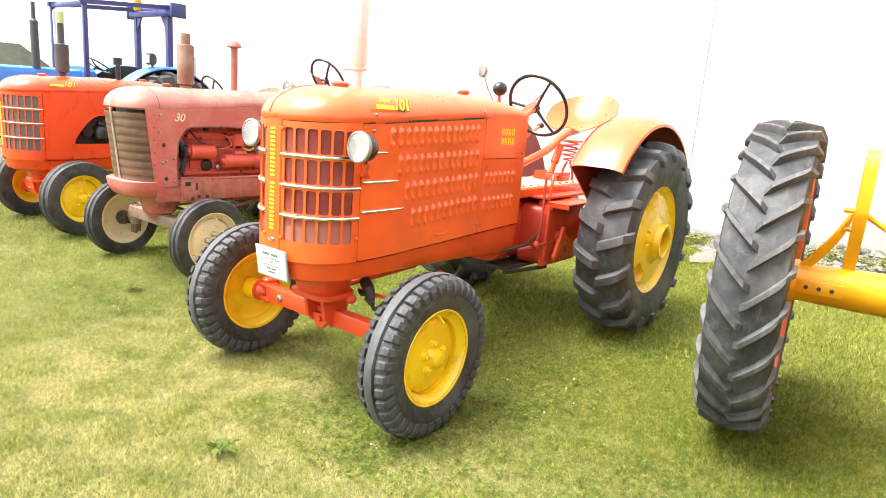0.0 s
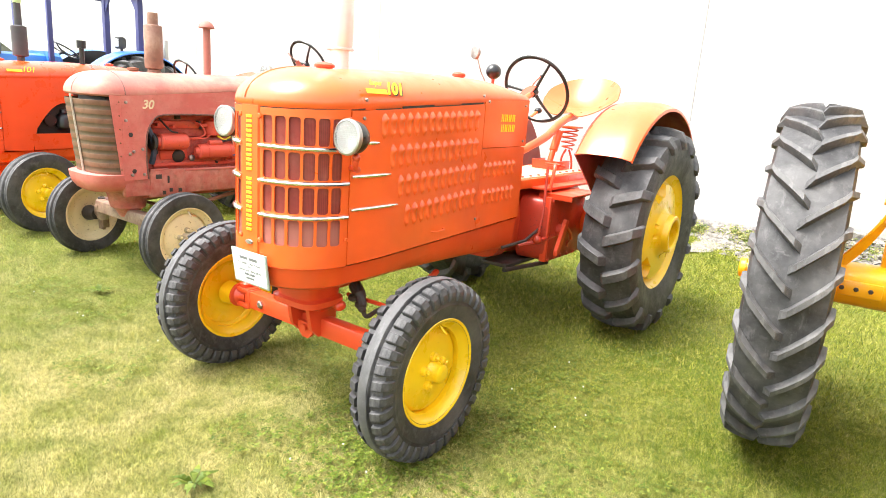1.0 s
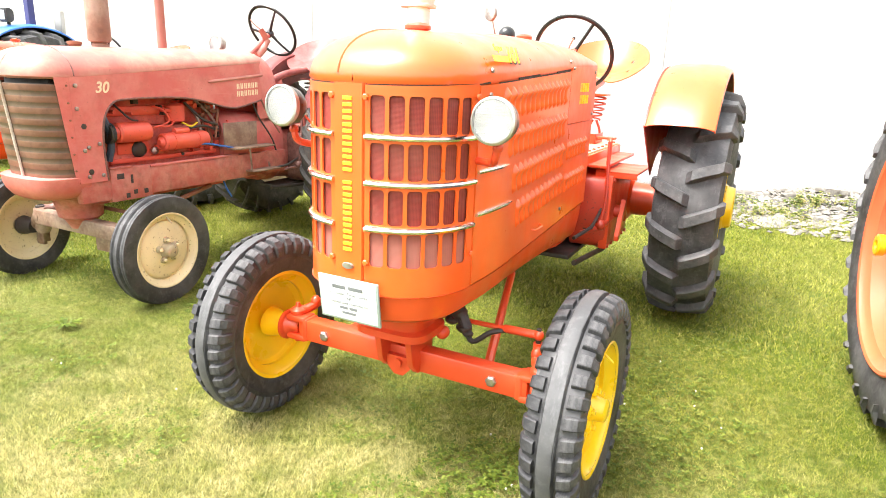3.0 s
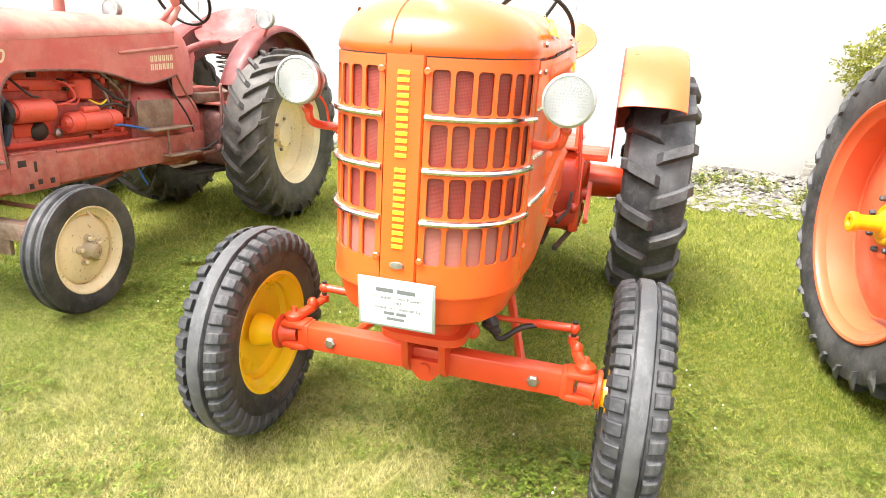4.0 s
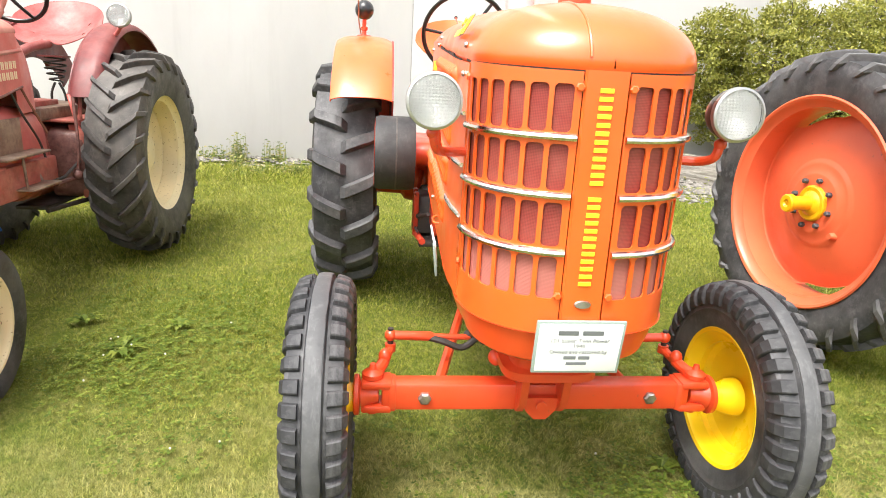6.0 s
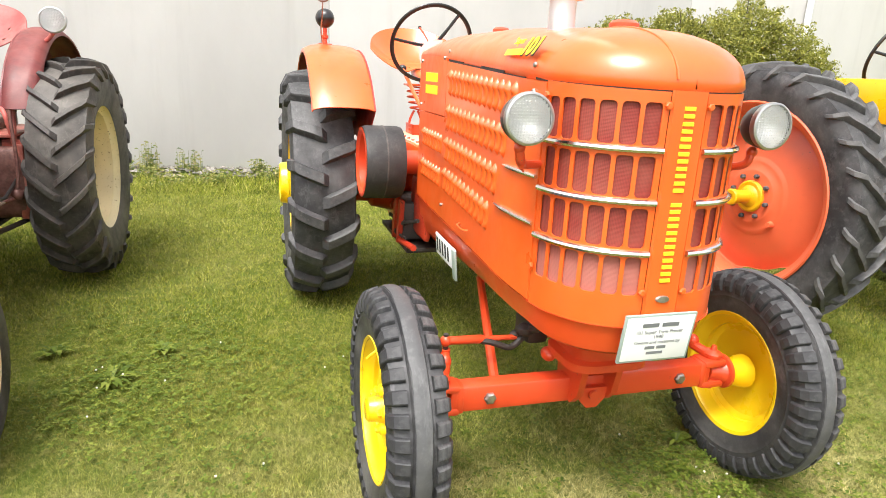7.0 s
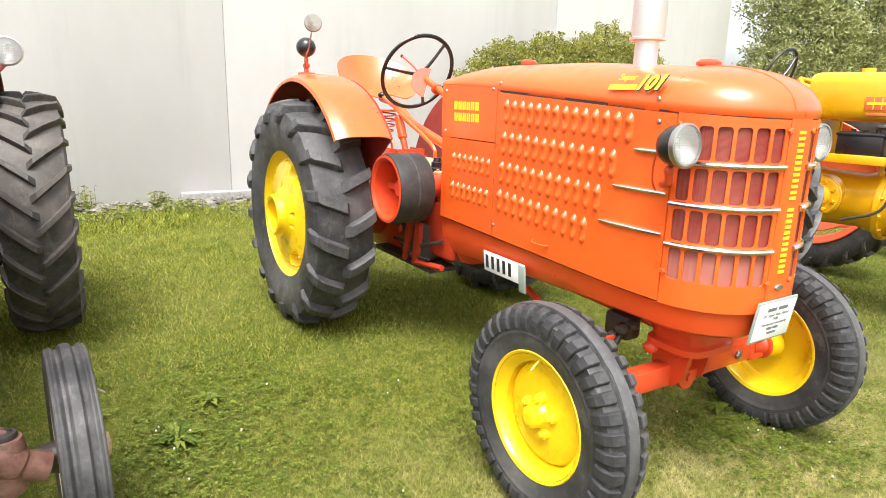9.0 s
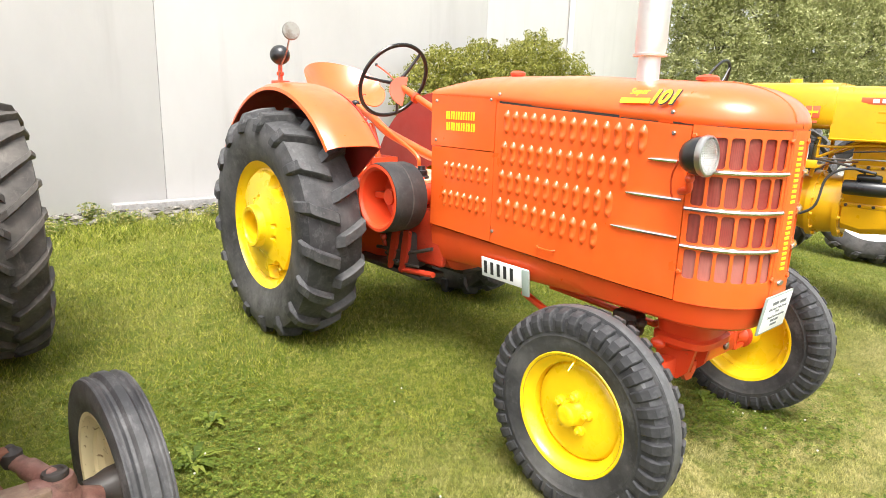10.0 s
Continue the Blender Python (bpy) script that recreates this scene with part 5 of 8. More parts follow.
def gravel_field():
    """Pebbles of the bed along the wall, as one mass of eight-sided stones."""
    rng = np.random.default_rng(4)
    count = 7500
    x, y = np.where(rng.random(count) < 0.6, rng.uniform(0.3, 4.4, count), rng.uniform(-9, 9.5, count)), 0
    y = 5.85 - (0.62 + 0.95 * np.clip(x / 1.0, 0, 1)) * rng.beta(1.1, 1.7, count)
    r = 0.012 + 0.035 * rng.random(count) ** 2.2
    t = np.clip((y - 3.0) / 2.3, 0, 1)
    p = np.clip((x - 0.7) / 0.9, 0, 1)
    z = 0.13 * t * t * (3 - 2 * t) + r * 0.15 + 0.03 * np.clip((y - 5.0) / 0.8, 0, 1) + 0.14 * p * p * (3 - 2 * p) * np.clip((y - 4.95) / 0.95, 0, 1)
    base = np.array([(1, 0, 0), (0.5, 0.85, 0.1), (-0.5, 0.8, 0), (-1, 0, 0.1), (-0.5, -0.85, 0), (0.5, -0.8, 0.1), (0.1, 0.1, 0.75), (0, 0, -0.7)])
    faces = np.array([(i, (i + 1) % 6, 6) for i in range(6)] + [((i + 1) % 6, i, 7) for i in range(6)])
    a = rng.uniform(0, 6.283, count)
    sx, sy = r * rng.uniform(0.9, 1.6, count), r * rng.uniform(0.7, 1.1, count)
    jit = base[None] * (1 + 0.25 * rng.standard_normal((count, 8, 1)).clip(-1, 1))
    px, py, pz = jit[..., 0] * sx[:, None], jit[..., 1] * sy[:, None], jit[..., 2] * (r * 0.8)[:, None]
    co = np.stack([x[:, None] + px * np.cos(a)[:, None] - py * np.sin(a)[:, None], y[:, None] + px * np.sin(a)[:, None] + py * np.cos(a)[:, None], z[:, None] + pz], 2).reshape(-1, 3)
    idx = (faces[None] + 8 * np.arange(count)[:, None, None]).reshape(-1, 3)
    me = bpy.data.meshes.new("gravel")
    me.from_pydata(co.tolist(), [], idx.tolist())
    me.materials.append(STONE)
    bm = B()
    rings(bm, [[(0.35 + 0.13 * i, 5.80 - (0.14 + 0.09 * noise.noise((i * 0.4, 1, 0))) * j, ground_z(0.35 + 0.13 * i, 5.80 - 0.14 * j) + 0.006 - (0.012 if j == 8 or i in (0, 32) else 0)) for i in range(33)] for j in range(9)], False)
    tagged(part("gravel_bed", bm, STONE), "grey gravel bed along the foot of the wall", "gravel bed", kind="structure")
    tagged(new("gravel", me), "loose grey river gravel along the wall", "gravel", kind="stuff")


def rocks():
    rng = random.Random(9)
    spots_at = [(1.35, 5.55, 0.11), (1.75, 5.72, 0.13), (2.2, 5.6, 0.09), (2.55, 5.75, 0.12), (0.9, 5.7, 0.09), (1.1, 5.35, 0.07), (2.0, 5.25, 0.08), (2.8, 5.35, 0.08), (0.3, 5.6, 0.08), (-0.2, 5.5, 0.06), (-1.1, 5.62, 0.06), (-1.55, 5.5, 0.07), (0.6, 5.3, 0.06), (3.2, 5.5, 0.09)]
    for x, y, r in spots_at:
        bm = B()
        rock_bm(bm, (0, 0, 0), r, rng)
        ob = part("rock", bm, STONE, at=(x, y, ground_z(x, y) + r * 0.3))
        tagged(ob, "smooth grey river rock lying in the gravel bed", "rock", "rocks along the wall")
    bm = B()
    box(bm, 0, 1.2, -0.10, 0.10, -0.38, 0, 0.018)
    bmesh.ops.subdivide_edges(bm, edges=bm.edges[:], cuts=5)
    for v in bm.verts:
        v.co += Vector((0.02 * noise.noise(v.co * 7), 0.016 * noise.noise(v.co * 5 + Vector((3, 0, 0))), 0.022 * noise.noise(v.co * 4)))
    ob = part("timber_sleeper", bm, TIMBER, at=pose(2.50, 5.74, 0.49, 0, 2.5, -38))
    tagged(ob, "weathered grey timber sleeper edging the planting bed", "sleeper")


def leaf_cloud(name, mat, centres, leaf, count, seed, parent):
    """A crown of many small folded leaves set over lumpy masses."""
    rng = np.random.default_rng(seed)
    cs = np.array(centres)
    pick = rng.choice(len(cs), count, p=cs[:, 3] ** 2 / (cs[:, 3] ** 2).sum())
    d = rng.standard_normal((count, 3))
    d /= np.linalg.norm(d, axis=1)[:, None]
    lump = 1 + 0.22 * np.sin(d[:, 0] * 9 + cs[pick, 0] * 5) * np.sin(d[:, 1] * 8 + pick) + 0.12 * np.sin(d[:, 2] * 17 + pick * 2)
    rad = cs[pick, 3] * lump * rng.uniform(0.55, 1.06, count) ** 0.6
    p = cs[pick, :3] + d * rad[:, None] * np.array([1, 0.9, 0.85])
    p[:, 2] = np.maximum(p[:, 2], 0.16)
    u = rng.standard_normal((count, 3))
    u /= np.linalg.norm(u, axis=1)[:, None]
    nrm = d * 0.7 + rng.standard_normal((count, 3)) * 0.6
    w = np.cross(u, nrm)
    w /= np.linalg.norm(w, axis=1)[:, None]
    s = leaf * rng.uniform(0.6, 1.4, count)[:, None]
    quad = np.stack([p - u * s, p + w * s * 0.42, p + u * s, p - w * s * 0.42], 1).reshape(-1, 3)
    quad[1::4] += d * s * 0.15
    quad[3::4] += d * s * 0.15
    me = bpy.data.meshes.new(name)
    me.from_pydata(quad.tolist(), [], np.arange(count * 4).reshape(-1, 4).tolist())
    me.materials.append(mat)
    return piece(name, me, parent)


def shrub(label, x, y, centres, leaf, count, mat, seed):
    s = thing("shrub", label, "shrub", (x, y, ground_z(x, min(y, 5.9))))
    rng = random.Random(seed)
    z0 = ground_z(x, min(y, 5.9))
    for cx, cy, cz, r in centres:
        bm = B()
        base = Vector((rng.uniform(-0.25, 0.25), rng.uniform(-0.1, 0.1), -0.05))
        tip = Vector((cx - x, cy - y, cz - z0))
        mid = base.lerp(tip, 0.5) + Vector((rng.uniform(-0.15, 0.15), rng.uniform(-0.1, 0.1), -0.1))
        tube(bm, bend([base, mid, tip], 4), [0.05, 0.045, 0.04, 0.035, 0.03, 0.026, 0.02, 0.014, 0.008], 7)
        for k in range(5):
            off = Vector((rng.uniform(-1, 1), rng.uniform(-1, 1), rng.uniform(-0.8, 1))) * r * 0.9
            tube(bm, [mid.lerp(tip, 0.3 + 0.14 * k), tip + off], [0.016, 0.004], 5)
        part("stem", bm, BARK, s)
    leaf_cloud("crown", mat, [(cx - x, cy - y, cz - z0, r) for cx, cy, cz, r in centres], leaf, count, seed, s)


def clover_and_weeds():
    rng = np.random.default_rng(12)
    patches = [(0.36, -0.03, 0.16, 120), (-1.57, 1.07, 0.20, 130), (-1.5, 0.7, 0.25, 150), (0.75, 1.1, 0.2, 90), (0.9, 0.7, 0.25, 130), (1.2, 0.1, 0.3, 130), (0.75, 0.35, 0.2, 90), (-0.8, 1.1, 0.2, 60), (-1.35, 1.6, 0.2, 70), (0.1, -0.4, 0.15, 60), (1.3, -0.5, 0.25, 110), (-0.9, -0.5, 0.2, 70), (1.0, -0.9, 0.2, 90), (-1.75, 1.6, 0.25, 90), (1.7, 0.35, 0.2, 70), (0.3, 0.5, 0.3, 60), (-0.2, 0.2, 0.25, 70), (-1.2, 0.3, 0.2, 80), (0.9, 1.6, 0.2, 60), (-2.3, -0.2, 0.2, 90), (-1.7, -0.25, 0.2, 80), (-0.6, 0.55, 0.2, 60), (-1.1, 0.95, 0.3, 150), (-1.75, 0.85, 0.25, 120), (-1.3, 1.25, 0.25, 110), (0.75, -0.25, 0.22, 150), (0.38, -0.10, 0.22, 200), (0.55, -0.35, 0.18, 120)]
    vs, fs, flo = [], [], []
    for px, py, pr, cnt in patches:
        for k in range(int(cnt * 1.8)):
            a, rr = rng.uniform(0, 6.283), pr * 1.25 * rng.random() ** 0.6
            x, y = px + rr * math.cos(a), py + rr * math.sin(a)
            h = ground_z(x, y) + rng.uniform(0.012, 0.038)
            for j in range(3):
                b = a * 3 + j * 2.09 + rng.uniform(-0.2, 0.2)
                s = rng.uniform(0.006, 0.011)
                c, d = math.cos(b), math.sin(b)
                o = len(vs)
                tilt = rng.uniform(-0.3, 0.5)
                vs += [(x, y, h), (x + s * (c - 0.6 * d), y + s * (d + 0.6 * c), h + s * tilt), (x + 1.7 * s * c, y + 1.7 * s * d, h + s * tilt * 1.4), (x + s * (c + 0.6 * d), y + s * (d - 0.6 * c), h + s * tilt)]
                fs.append((o, o + 1, o + 2, o + 3))
            if rng.random() < 0.004:
                flo.append((x, y, h + 0.015))
    # broad rosettes of flat weeds
    for px, py, pr in ((-1.62, 1.0, 0.14), (1.25, -0.62, 0.13), (-1.45, 1.25, 0.10), (0.5, 0.1, 0.09), (-2.05, 0.0, 0.12), (1.05, -1.1, 0.13), (0.2, -0.75, 0.10), (-1.9, 1.3, 0.11)):
        for k in range(30):
            a, ln = rng.uniform(0, 6.283), pr * rng.uniform(0.3, 1.0)
            c, d, w = math.cos(a), math.sin(a), rng.uniform(0.006, 0.012)
            o = len(vs)
            g = ground_z(px, py)
            vs += [(px, py, g + 0.012), (px + ln * 0.6 * c - w * d, py + ln * 0.6 * d + w * c, g + 0.040), (px + ln * c, py + ln * d, g + 0.034), (px + ln * 0.6 * c + w * d, py + ln * 0.6 * d - w * c, g + 0.040)]
            fs.append((o, o + 1, o + 2, o + 3))
    me = bpy.data.meshes.new("clover")
    me.from_pydata(vs, [], fs)
    me.materials.append(CLOVER)
    tagged(new("clover", me), "patches of green clover and flat weeds in the lawn", "clover", kind="stuff")
    bm = B()
    for x, y in ((0.745, 1.14), (-1.0, -0.2), (0.28, 0.15), (0.45, -0.12), (-1.4, 0.9), (1.4, -0.3)):
        flo.append((x, y, ground_z(x, y) + 0.045))
    for p in flo:
        ball(bm, p, 0.0045, 3)
    tagged(part("clover_flowers", bm, PETAL), "small white clover flower heads in the lawn", "flowers", kind="stuff")
    # tufts along the wall bed
    vs, fs = [], []
    beds = [(-0.95 - 0.52 * k + 0.2 * math.sin(k * 5), 5.66 + 0.14 * math.sin(k * 3), 0.12 + 0.06 * (k % 2), 52, 0.15 + 0.08 * (k % 3)) for k in range(13)]
    beds += [(0.2 + 0.45 * k, 5.2 + 0.3 * math.sin(k * 2.3), 0.2, 40, 0.13) for k in range(12)]
    beds += [(-4 + 0.37 * k + 0.15 * math.sin(k * 4.1), 5.20 + 0.2 * math.sin(k * 1.7), 0.22, 52, 0.06 + 0.05 * (k % 2)) for k in range(23)]
    for px, py, pr, cnt, hh in beds:
        for k in range(cnt):
            a, rr = rng.uniform(0, 6.283), pr * rng.random()
            x, y = px + rr * math.cos(a), py + rr * math.sin(a)
            z, h = ground_z(x, y), hh * rng.uniform(0.3, 1.1)
            o = len(vs)
            vs += [(x - 0.002, y, z - 0.01), (x + 0.002, y, z - 0.01), (x + 0.001, y, z + h), (x - 0.001, y, z + h)]
            fs.append((o, o + 1, o + 2, o + 3))
            for j in range(3):
                b, s = rng.uniform(0, 6.283), rng.uniform(0.012, 0.03)
                c, d, zz = math.cos(b), math.sin(b), z + h * (j + 1) / 3
                o = len(vs)
                vs += [(x, y, zz), (x + s * (c - 0.6 * d), y + s * (d + 0.6 * c), zz + 0.01), (x + 1.8 * s * c, y + 1.8 * s * d, zz - 0.004), (x + s * (c + 0.6 * d), y + s * (d - 0.6 * c), zz + 0.01)]
                fs.append((o, o + 1, o + 2, o + 3))
    me = bpy.data.meshes.new("wall_weeds")
    me.from_pydata(vs, [], fs)
    me.materials.append(leaf_mat("yellowing_weed_leaves", [(0, (0.08, 0.13, 0.03)), (0.5, (0.2, 0.24, 0.05)), (1.0, (0.50, 0.43, 0.18))]))
    tagged(new("wall_weeds", me), "leafy green and yellowing weeds at the foot of the wall", "weeds", kind="stuff")


# ---- the orange tractor in the middle ----
def side_dress(t, s, mat, louvres=True):
    """Side panels, louvres, strips and lettering of one side."""
    low = lambda y: 0.692 + 0.045 * max(0, min(1, (y + 0.1) / 1.35))
    bm = B()
    skin(bm, U_EDGE + 0.006, u_of(0.826), 26, lambda y: low(y) + 0.002, lambda y: seam_z(y) - 0.012, s, 0.003)
    panel = part("side_panel", bm, mat, t)
    bm = B()
    skin(bm, u_of(0.831), 2, 6, lambda y: 1.142, lambda y: seam_z(y) + 0.0, s, 0.003)
    cowl = part("cowl_panel", bm, mat, t)
    bm = B()
    skin(bm, u_of(0.831), 1.995, 6, lambda y: low(y) + 0.002, lambda y: 1.138, s, 0.002)
    small = part("rear_side_panel", bm, mat, t)
    me = louvre_mesh(mat)
    for z0, z1, y0, y1, cnt, par in ((1.275, 1.305, 0.069, 0.755, 14, panel), (1.15, 1.172, 0.128, 0.762, 13, panel), (1.022, 1.046, 0.188, 0.77, 12, panel), (0.892, 0.922, 0.244, 0.776, 11, panel), (1.055, 1.058, 0.872, 1.164, 7, small), (0.915, 0.918, 0.878, 1.17, 7, small)):
        for k in range(cnt):
            q = k / (cnt - 1)
            y, z = y0 + (y1 - y0) * q, z0 + (z1 - z0) * q - 0.029
            x = plan(u_of(y))[0] + (0.003 if par is panel else 0.002)
            k2 = 1.0 if par is panel else 0.82
            piece("louvre", me, par, "", Matrix.Translation((s * x, y, z)) @ (Matrix.Identity(4) if s > 0 else pose(0, 0, 0, 0, 0, 180)) @ Matrix.Diagonal((1, k2, k2, 1)))
    for z, y1 in ((1.180, 0.038), (1.050, 0.115), (0.918, 0.168)):
        bm = B()
        pts = [(s * (plan(u_of(y) if y > NOSE_Y else u_at_y(y))[0] + 0.007), y, z + 0.01 * (y + 0.06)) for y in np.linspace(-0.100, y1, 9)]
        tube(bm, pts, [0.006, 0.007] + [0.0075] * 5 + [0.006, 0.003], 8)
        part("chrome_strip", bm, CHROME, panel, "chrome side strip")
    bm = B()
    x = plan(u_of(0.48))[0] + 0.003
    tube(bm, bend([(s * x, 0.53, 0.768), (s * (x + 0.016), 0.515, 0.764), (s * (x + 0.016), 0.45, 0.762), (s * x, 0.435, 0.764)], 4), 0.004, 6)
    part("panel_handle", bm, mat, panel)
    # black strips paint in the shade of the slits under the hood lip
    for ya, yb, hh in ((0.02, 0.17, 0.004), (0.18, 0.40, 0.010), (0.40, 0.62, 0.005), (0.62, 0.81, 0.009)):
        bm = B()
        skin(bm, u_of(ya), u_of(yb), 6, lambda y: seam_z(y) - 0.0125, lambda y: seam_z(y) - 0.0125 + hh, s, 0.0015, 0.004)
        part("hood_slit_shade", bm, INK, t)
    me = bolt_mesh(0.008, 0.007)
    me.materials.append(STEEL)
    for y, z in ((-0.03, 1.345), (-0.045, 1.275), (0.815, 1.395), (0.86, 1.37), (0.815, 0.78), (1.25, 1.36), (1.25, 1.17)):
        piece("bolt", me, t, "", Matrix.Translation((s * (plan(u_of(y) if y > NOSE_Y else u_at_y(y))[0] + (0.003 if z < seam_z(y) else -0.004)), y, z)) @ pose(0, 0, 0, 0, 0, 0 if s > 0 else 180))
    # lettering on the cowl: two lines of plain bars
    for z, y0, cnt in ((1.292, 1.162, 6), (1.240, 1.158, 6)):
        ms = []
        for k in range(cnt):
            y = y0 - 0.036 * k
            xx = plan(u_of(y))[0] + 0.004
            ms.append(Matrix.Translation((s * xx, (y if s < 0 else 2.10 - y), z)) @ pose(0, 0, 0, 0, 0, 90))
        block_letters(cowl, LETTER, ms, 0.026, 0.038, 0.0015, "columns")
    # model number on the hood flank
    m = Matrix.Translation((s * 0.263, 0.07, 1.385)) @ pose(0, 0, 0, 0, 0, 90 * s) @ pose(0, 0, 0, 62, 0, 0)
    m = m @ Matrix.Translation((0, 0, 0.016))
    words("number_edge", "101", 0.074, INK, m @ pose(0.058, -0.002, -0.0007), t, "black edge of the number", 0.35, 0.0004, fat=0.004)
    words("model_number", "101", 0.072, LETTER, m @ pose(0.055, 0, 0), t, "yellow model number", 0.35, 0.0008, fat=0.0025)
    words("model_word", "Super", 0.032, LETTER, m @ pose(-0.045, 0.022, 0), t, "yellow script word", 0.3, 0.0008)
    bm = B()
    box(bm, -0.11, 0.008, -0.024, -0.004, -0.0008, 0.0008)
    part("model_bar", bm, LETTER, t, "yellow bar below the script", at=m)


HUB = (-0.045, 1.885, 1.45)


def main_tractor():
    t = thing("tractor", "restored orange vintage tractor with yellow wheels and slotted grille", "tractor", (0, 0, 0))
    hood_top(t, ORANGE)
    for s in (1, -1):
        grille(t, s, ORANGE, SCREEN)
        side_dress(t, s, ORANGE)
    nose_lip_shade(t)
    # centre strip of the nose
    bm = B()
    rows = []
    for z in (0.70, 0.745, 0.9, 1.1, 1.298):
        yy = plan(0)[1]
        rows.append([(NOSE_X + x, yy + y, z) for x, y in ((-0.050, 0.004), (-0.046, -0.004), (0, -0.006), (0.046, -0.004), (0.050, 0.004))])
    rings(bm, rows, False)
    bmesh.ops.recalc_face_normals(bm, faces=bm.faces)
    bmesh.ops.solidify(bm, geom=bm.faces[:], thickness=0.008)
    strip = part("nose_strip", bm, ORANGE, t)
    zz = [1.248 - 0.0362 * k for k in range(6)] + [1.248 - 0.0362 * 6.5 - 0.0362 * k for k in range(6)]
    block_letters(strip, LETTER, [Matrix.Translation((-0.013, plan(0)[1] - 0.0065, z)) for z in zz], 0.030, 0.0275, 0.0025)
    bm = B()
    lathe(bm, [(0, 0.0), (0, 0.016), (-0.006, 0.014), (-0.006, 0)], 20)
    for v in bm.verts:
        v.co = Vector((NOSE_X + v.co.y * 1.3, plan(0)[1] - 0.006 + v.co.x, 0.772 + v.co.z * 0.6))
    part("nose_badge", bm, STEEL, strip)
    belly(t, BELLY)
    # caps and exhaust
    for y, r, h in ((0.005, 0.042, 0.022), (0.962, 0.036, 0.026)):
        bm = B()
        z = crown_z(y) - 0.008
        lathe(bm, [(z, r * 0.8), (z + h * 0.5, r * 0.8), (z + h * 0.55, r), (z + h, r), (z + h + 0.008, r * 0.75), (z + h + 0.012, 0)], 24, 1, False, "z")
        for v in bm.verts:
            v.co.y += y
        part("filler_cap", bm, CHASSIS, t)
    ex = B()
    lathe(ex, [(1.42, 0.042), (1.56, 0.040)], 24, 1, False, "z")
    for v in ex.verts:
        v.co += Vector((-0.105, 0.19, 0))
    pipe = part("exhaust_pipe", ex, ALU, t, "silver exhaust pipe")
    ex = B()
    lathe(ex, [(1.556, 0.04), (1.556, 0.054), (1.58, 0.058), (2.28, 0.058), (2.30, 0.054), (2.32, 0.035), (2.5, 0.033)], 28, 1, False, "z")
    for v in ex.verts:
        v.co += Vector((-0.105, 0.19, 0))
    part("muffler", ex, ALU, pipe, "silver muffler")
    ex = B()
    lathe(ex, [(1.545, 0.038), (1.545, 0.062), (1.553, 0.063), (1.556, 0.05)], 28, 1, False, "z")
    for v in ex.verts:
        v.co += Vector((-0.105, 0.19, 0))
    part("muffler_flange", ex, ALU, pipe, "silver muffler flange")
    for s in (1, -1):
        headlamp(t, s * 0.368, -0.21, 1.212, s, BLACK, CHASSIS, [(s * 0.27, -0.10, 1.085), (s * 0.33, -0.12, 1.085), (s * 0.355, -0.16, 1.10), (s * 0.365, -0.165, 1.135)])
    bm = B()
    tube(bm, bend([(-0.37, -0.12, 1.19), (-0.345, -0.09, 1.14), (-0.335, -0.085, 1.09), (-0.31, -0.08, 1.06)]), 0.0035, 6)
    part("lamp_wire", bm, CHASSIS, t)
    front_axle(t, CHASSIS, YELLOW)
    for s in (1, -1):
        w = small_front_wheel(t, s * 0.639, -0.013, 0.337, s, "block", YELLOW, TYRE, YELLOW, R=0.364, W=0.152)
        tread_band(w, 0.364, 0.152, TREADWORN)
    gearbox(t, CHASSIS, GEARRED)
    for s in (1, -1):
        big_wheel(t, s * 0.695 + 0.02, 2.11, 0.645, s, 0.652, 0.335, 0.362, YELLOW, YELLOW, TYRE, "cast", 17, 0.62)
        # the DEEPRED underside puts the fender's shade into its colour
        fender(t, s, 2.10, 0.635, 0.80, 0.45 + 0.02 * s, 0.772 + 0.032 * s, 38, 160, ORANGE, DEEPRED, flank=DEEPRED)
    steering(t, HUB, -62, (-0.02, 1.27, 1.20))
    # throttle sector on the column
    bm = B()
    arc = [(0.095 * math.cos(w), 0.0, 0.095 * math.sin(w)) for w in (math.radians(85 + 18 * k) for k in range(11))]
    sheet(bm, arc, 0.005, (0, 1, 0))
    part("throttle_sector", bm, CHASSIS, t, at=pose(-0.045, 1.80, 1.405, -28, 12, -24))
    bm = B()
    tube(bm, bend([(-0.055, 1.82, 1.42), (-0.075, 1.92, 1.50), (-0.085, 2.03, 1.555)]), 0.005, 6)
    throttle = part("throttle_lever", bm, CHASSIS, t)
    bm = B()
    ball(bm, (-0.085, 2.035, 1.558), 0.010, 5)
    part("lever_tip", bm, BLACK, throttle, "black lever tip")
    bm = B()
    tube(bm, [(-0.036, 1.70, 1.367), (-0.038, 1.72, 1.375)], 0.030, 16)
    part("column_clamp", bm, CHASSIS, t)
    bm = B()
    tube(bm, bend([(-0.15, 1.52, 1.00), (-0.15, 1.56, 1.07), (-0.15, 1.85, 1.195), (-0.15, 2.15, 1.322)]), 0.011, 8)
    lever = part("gear_lever", bm, ORANGE, t)
    bm = B()
    ball(bm, (-0.15, 2.165, 1.330), 0.026, 7, (1, 1.2, 0.8))
    part("knob", bm, BLACK, lever, "black lever knob")
    bm = B()
    lathe(bm, [(0.93, 0.0), (0.93, 0.045), (0.955, 0.042), (0.96, 0.034), (0.985, 0.032), (0.99, 0.024), (1.01, 0.020), (1.01, 0.0)], 20, 1, False, "z")
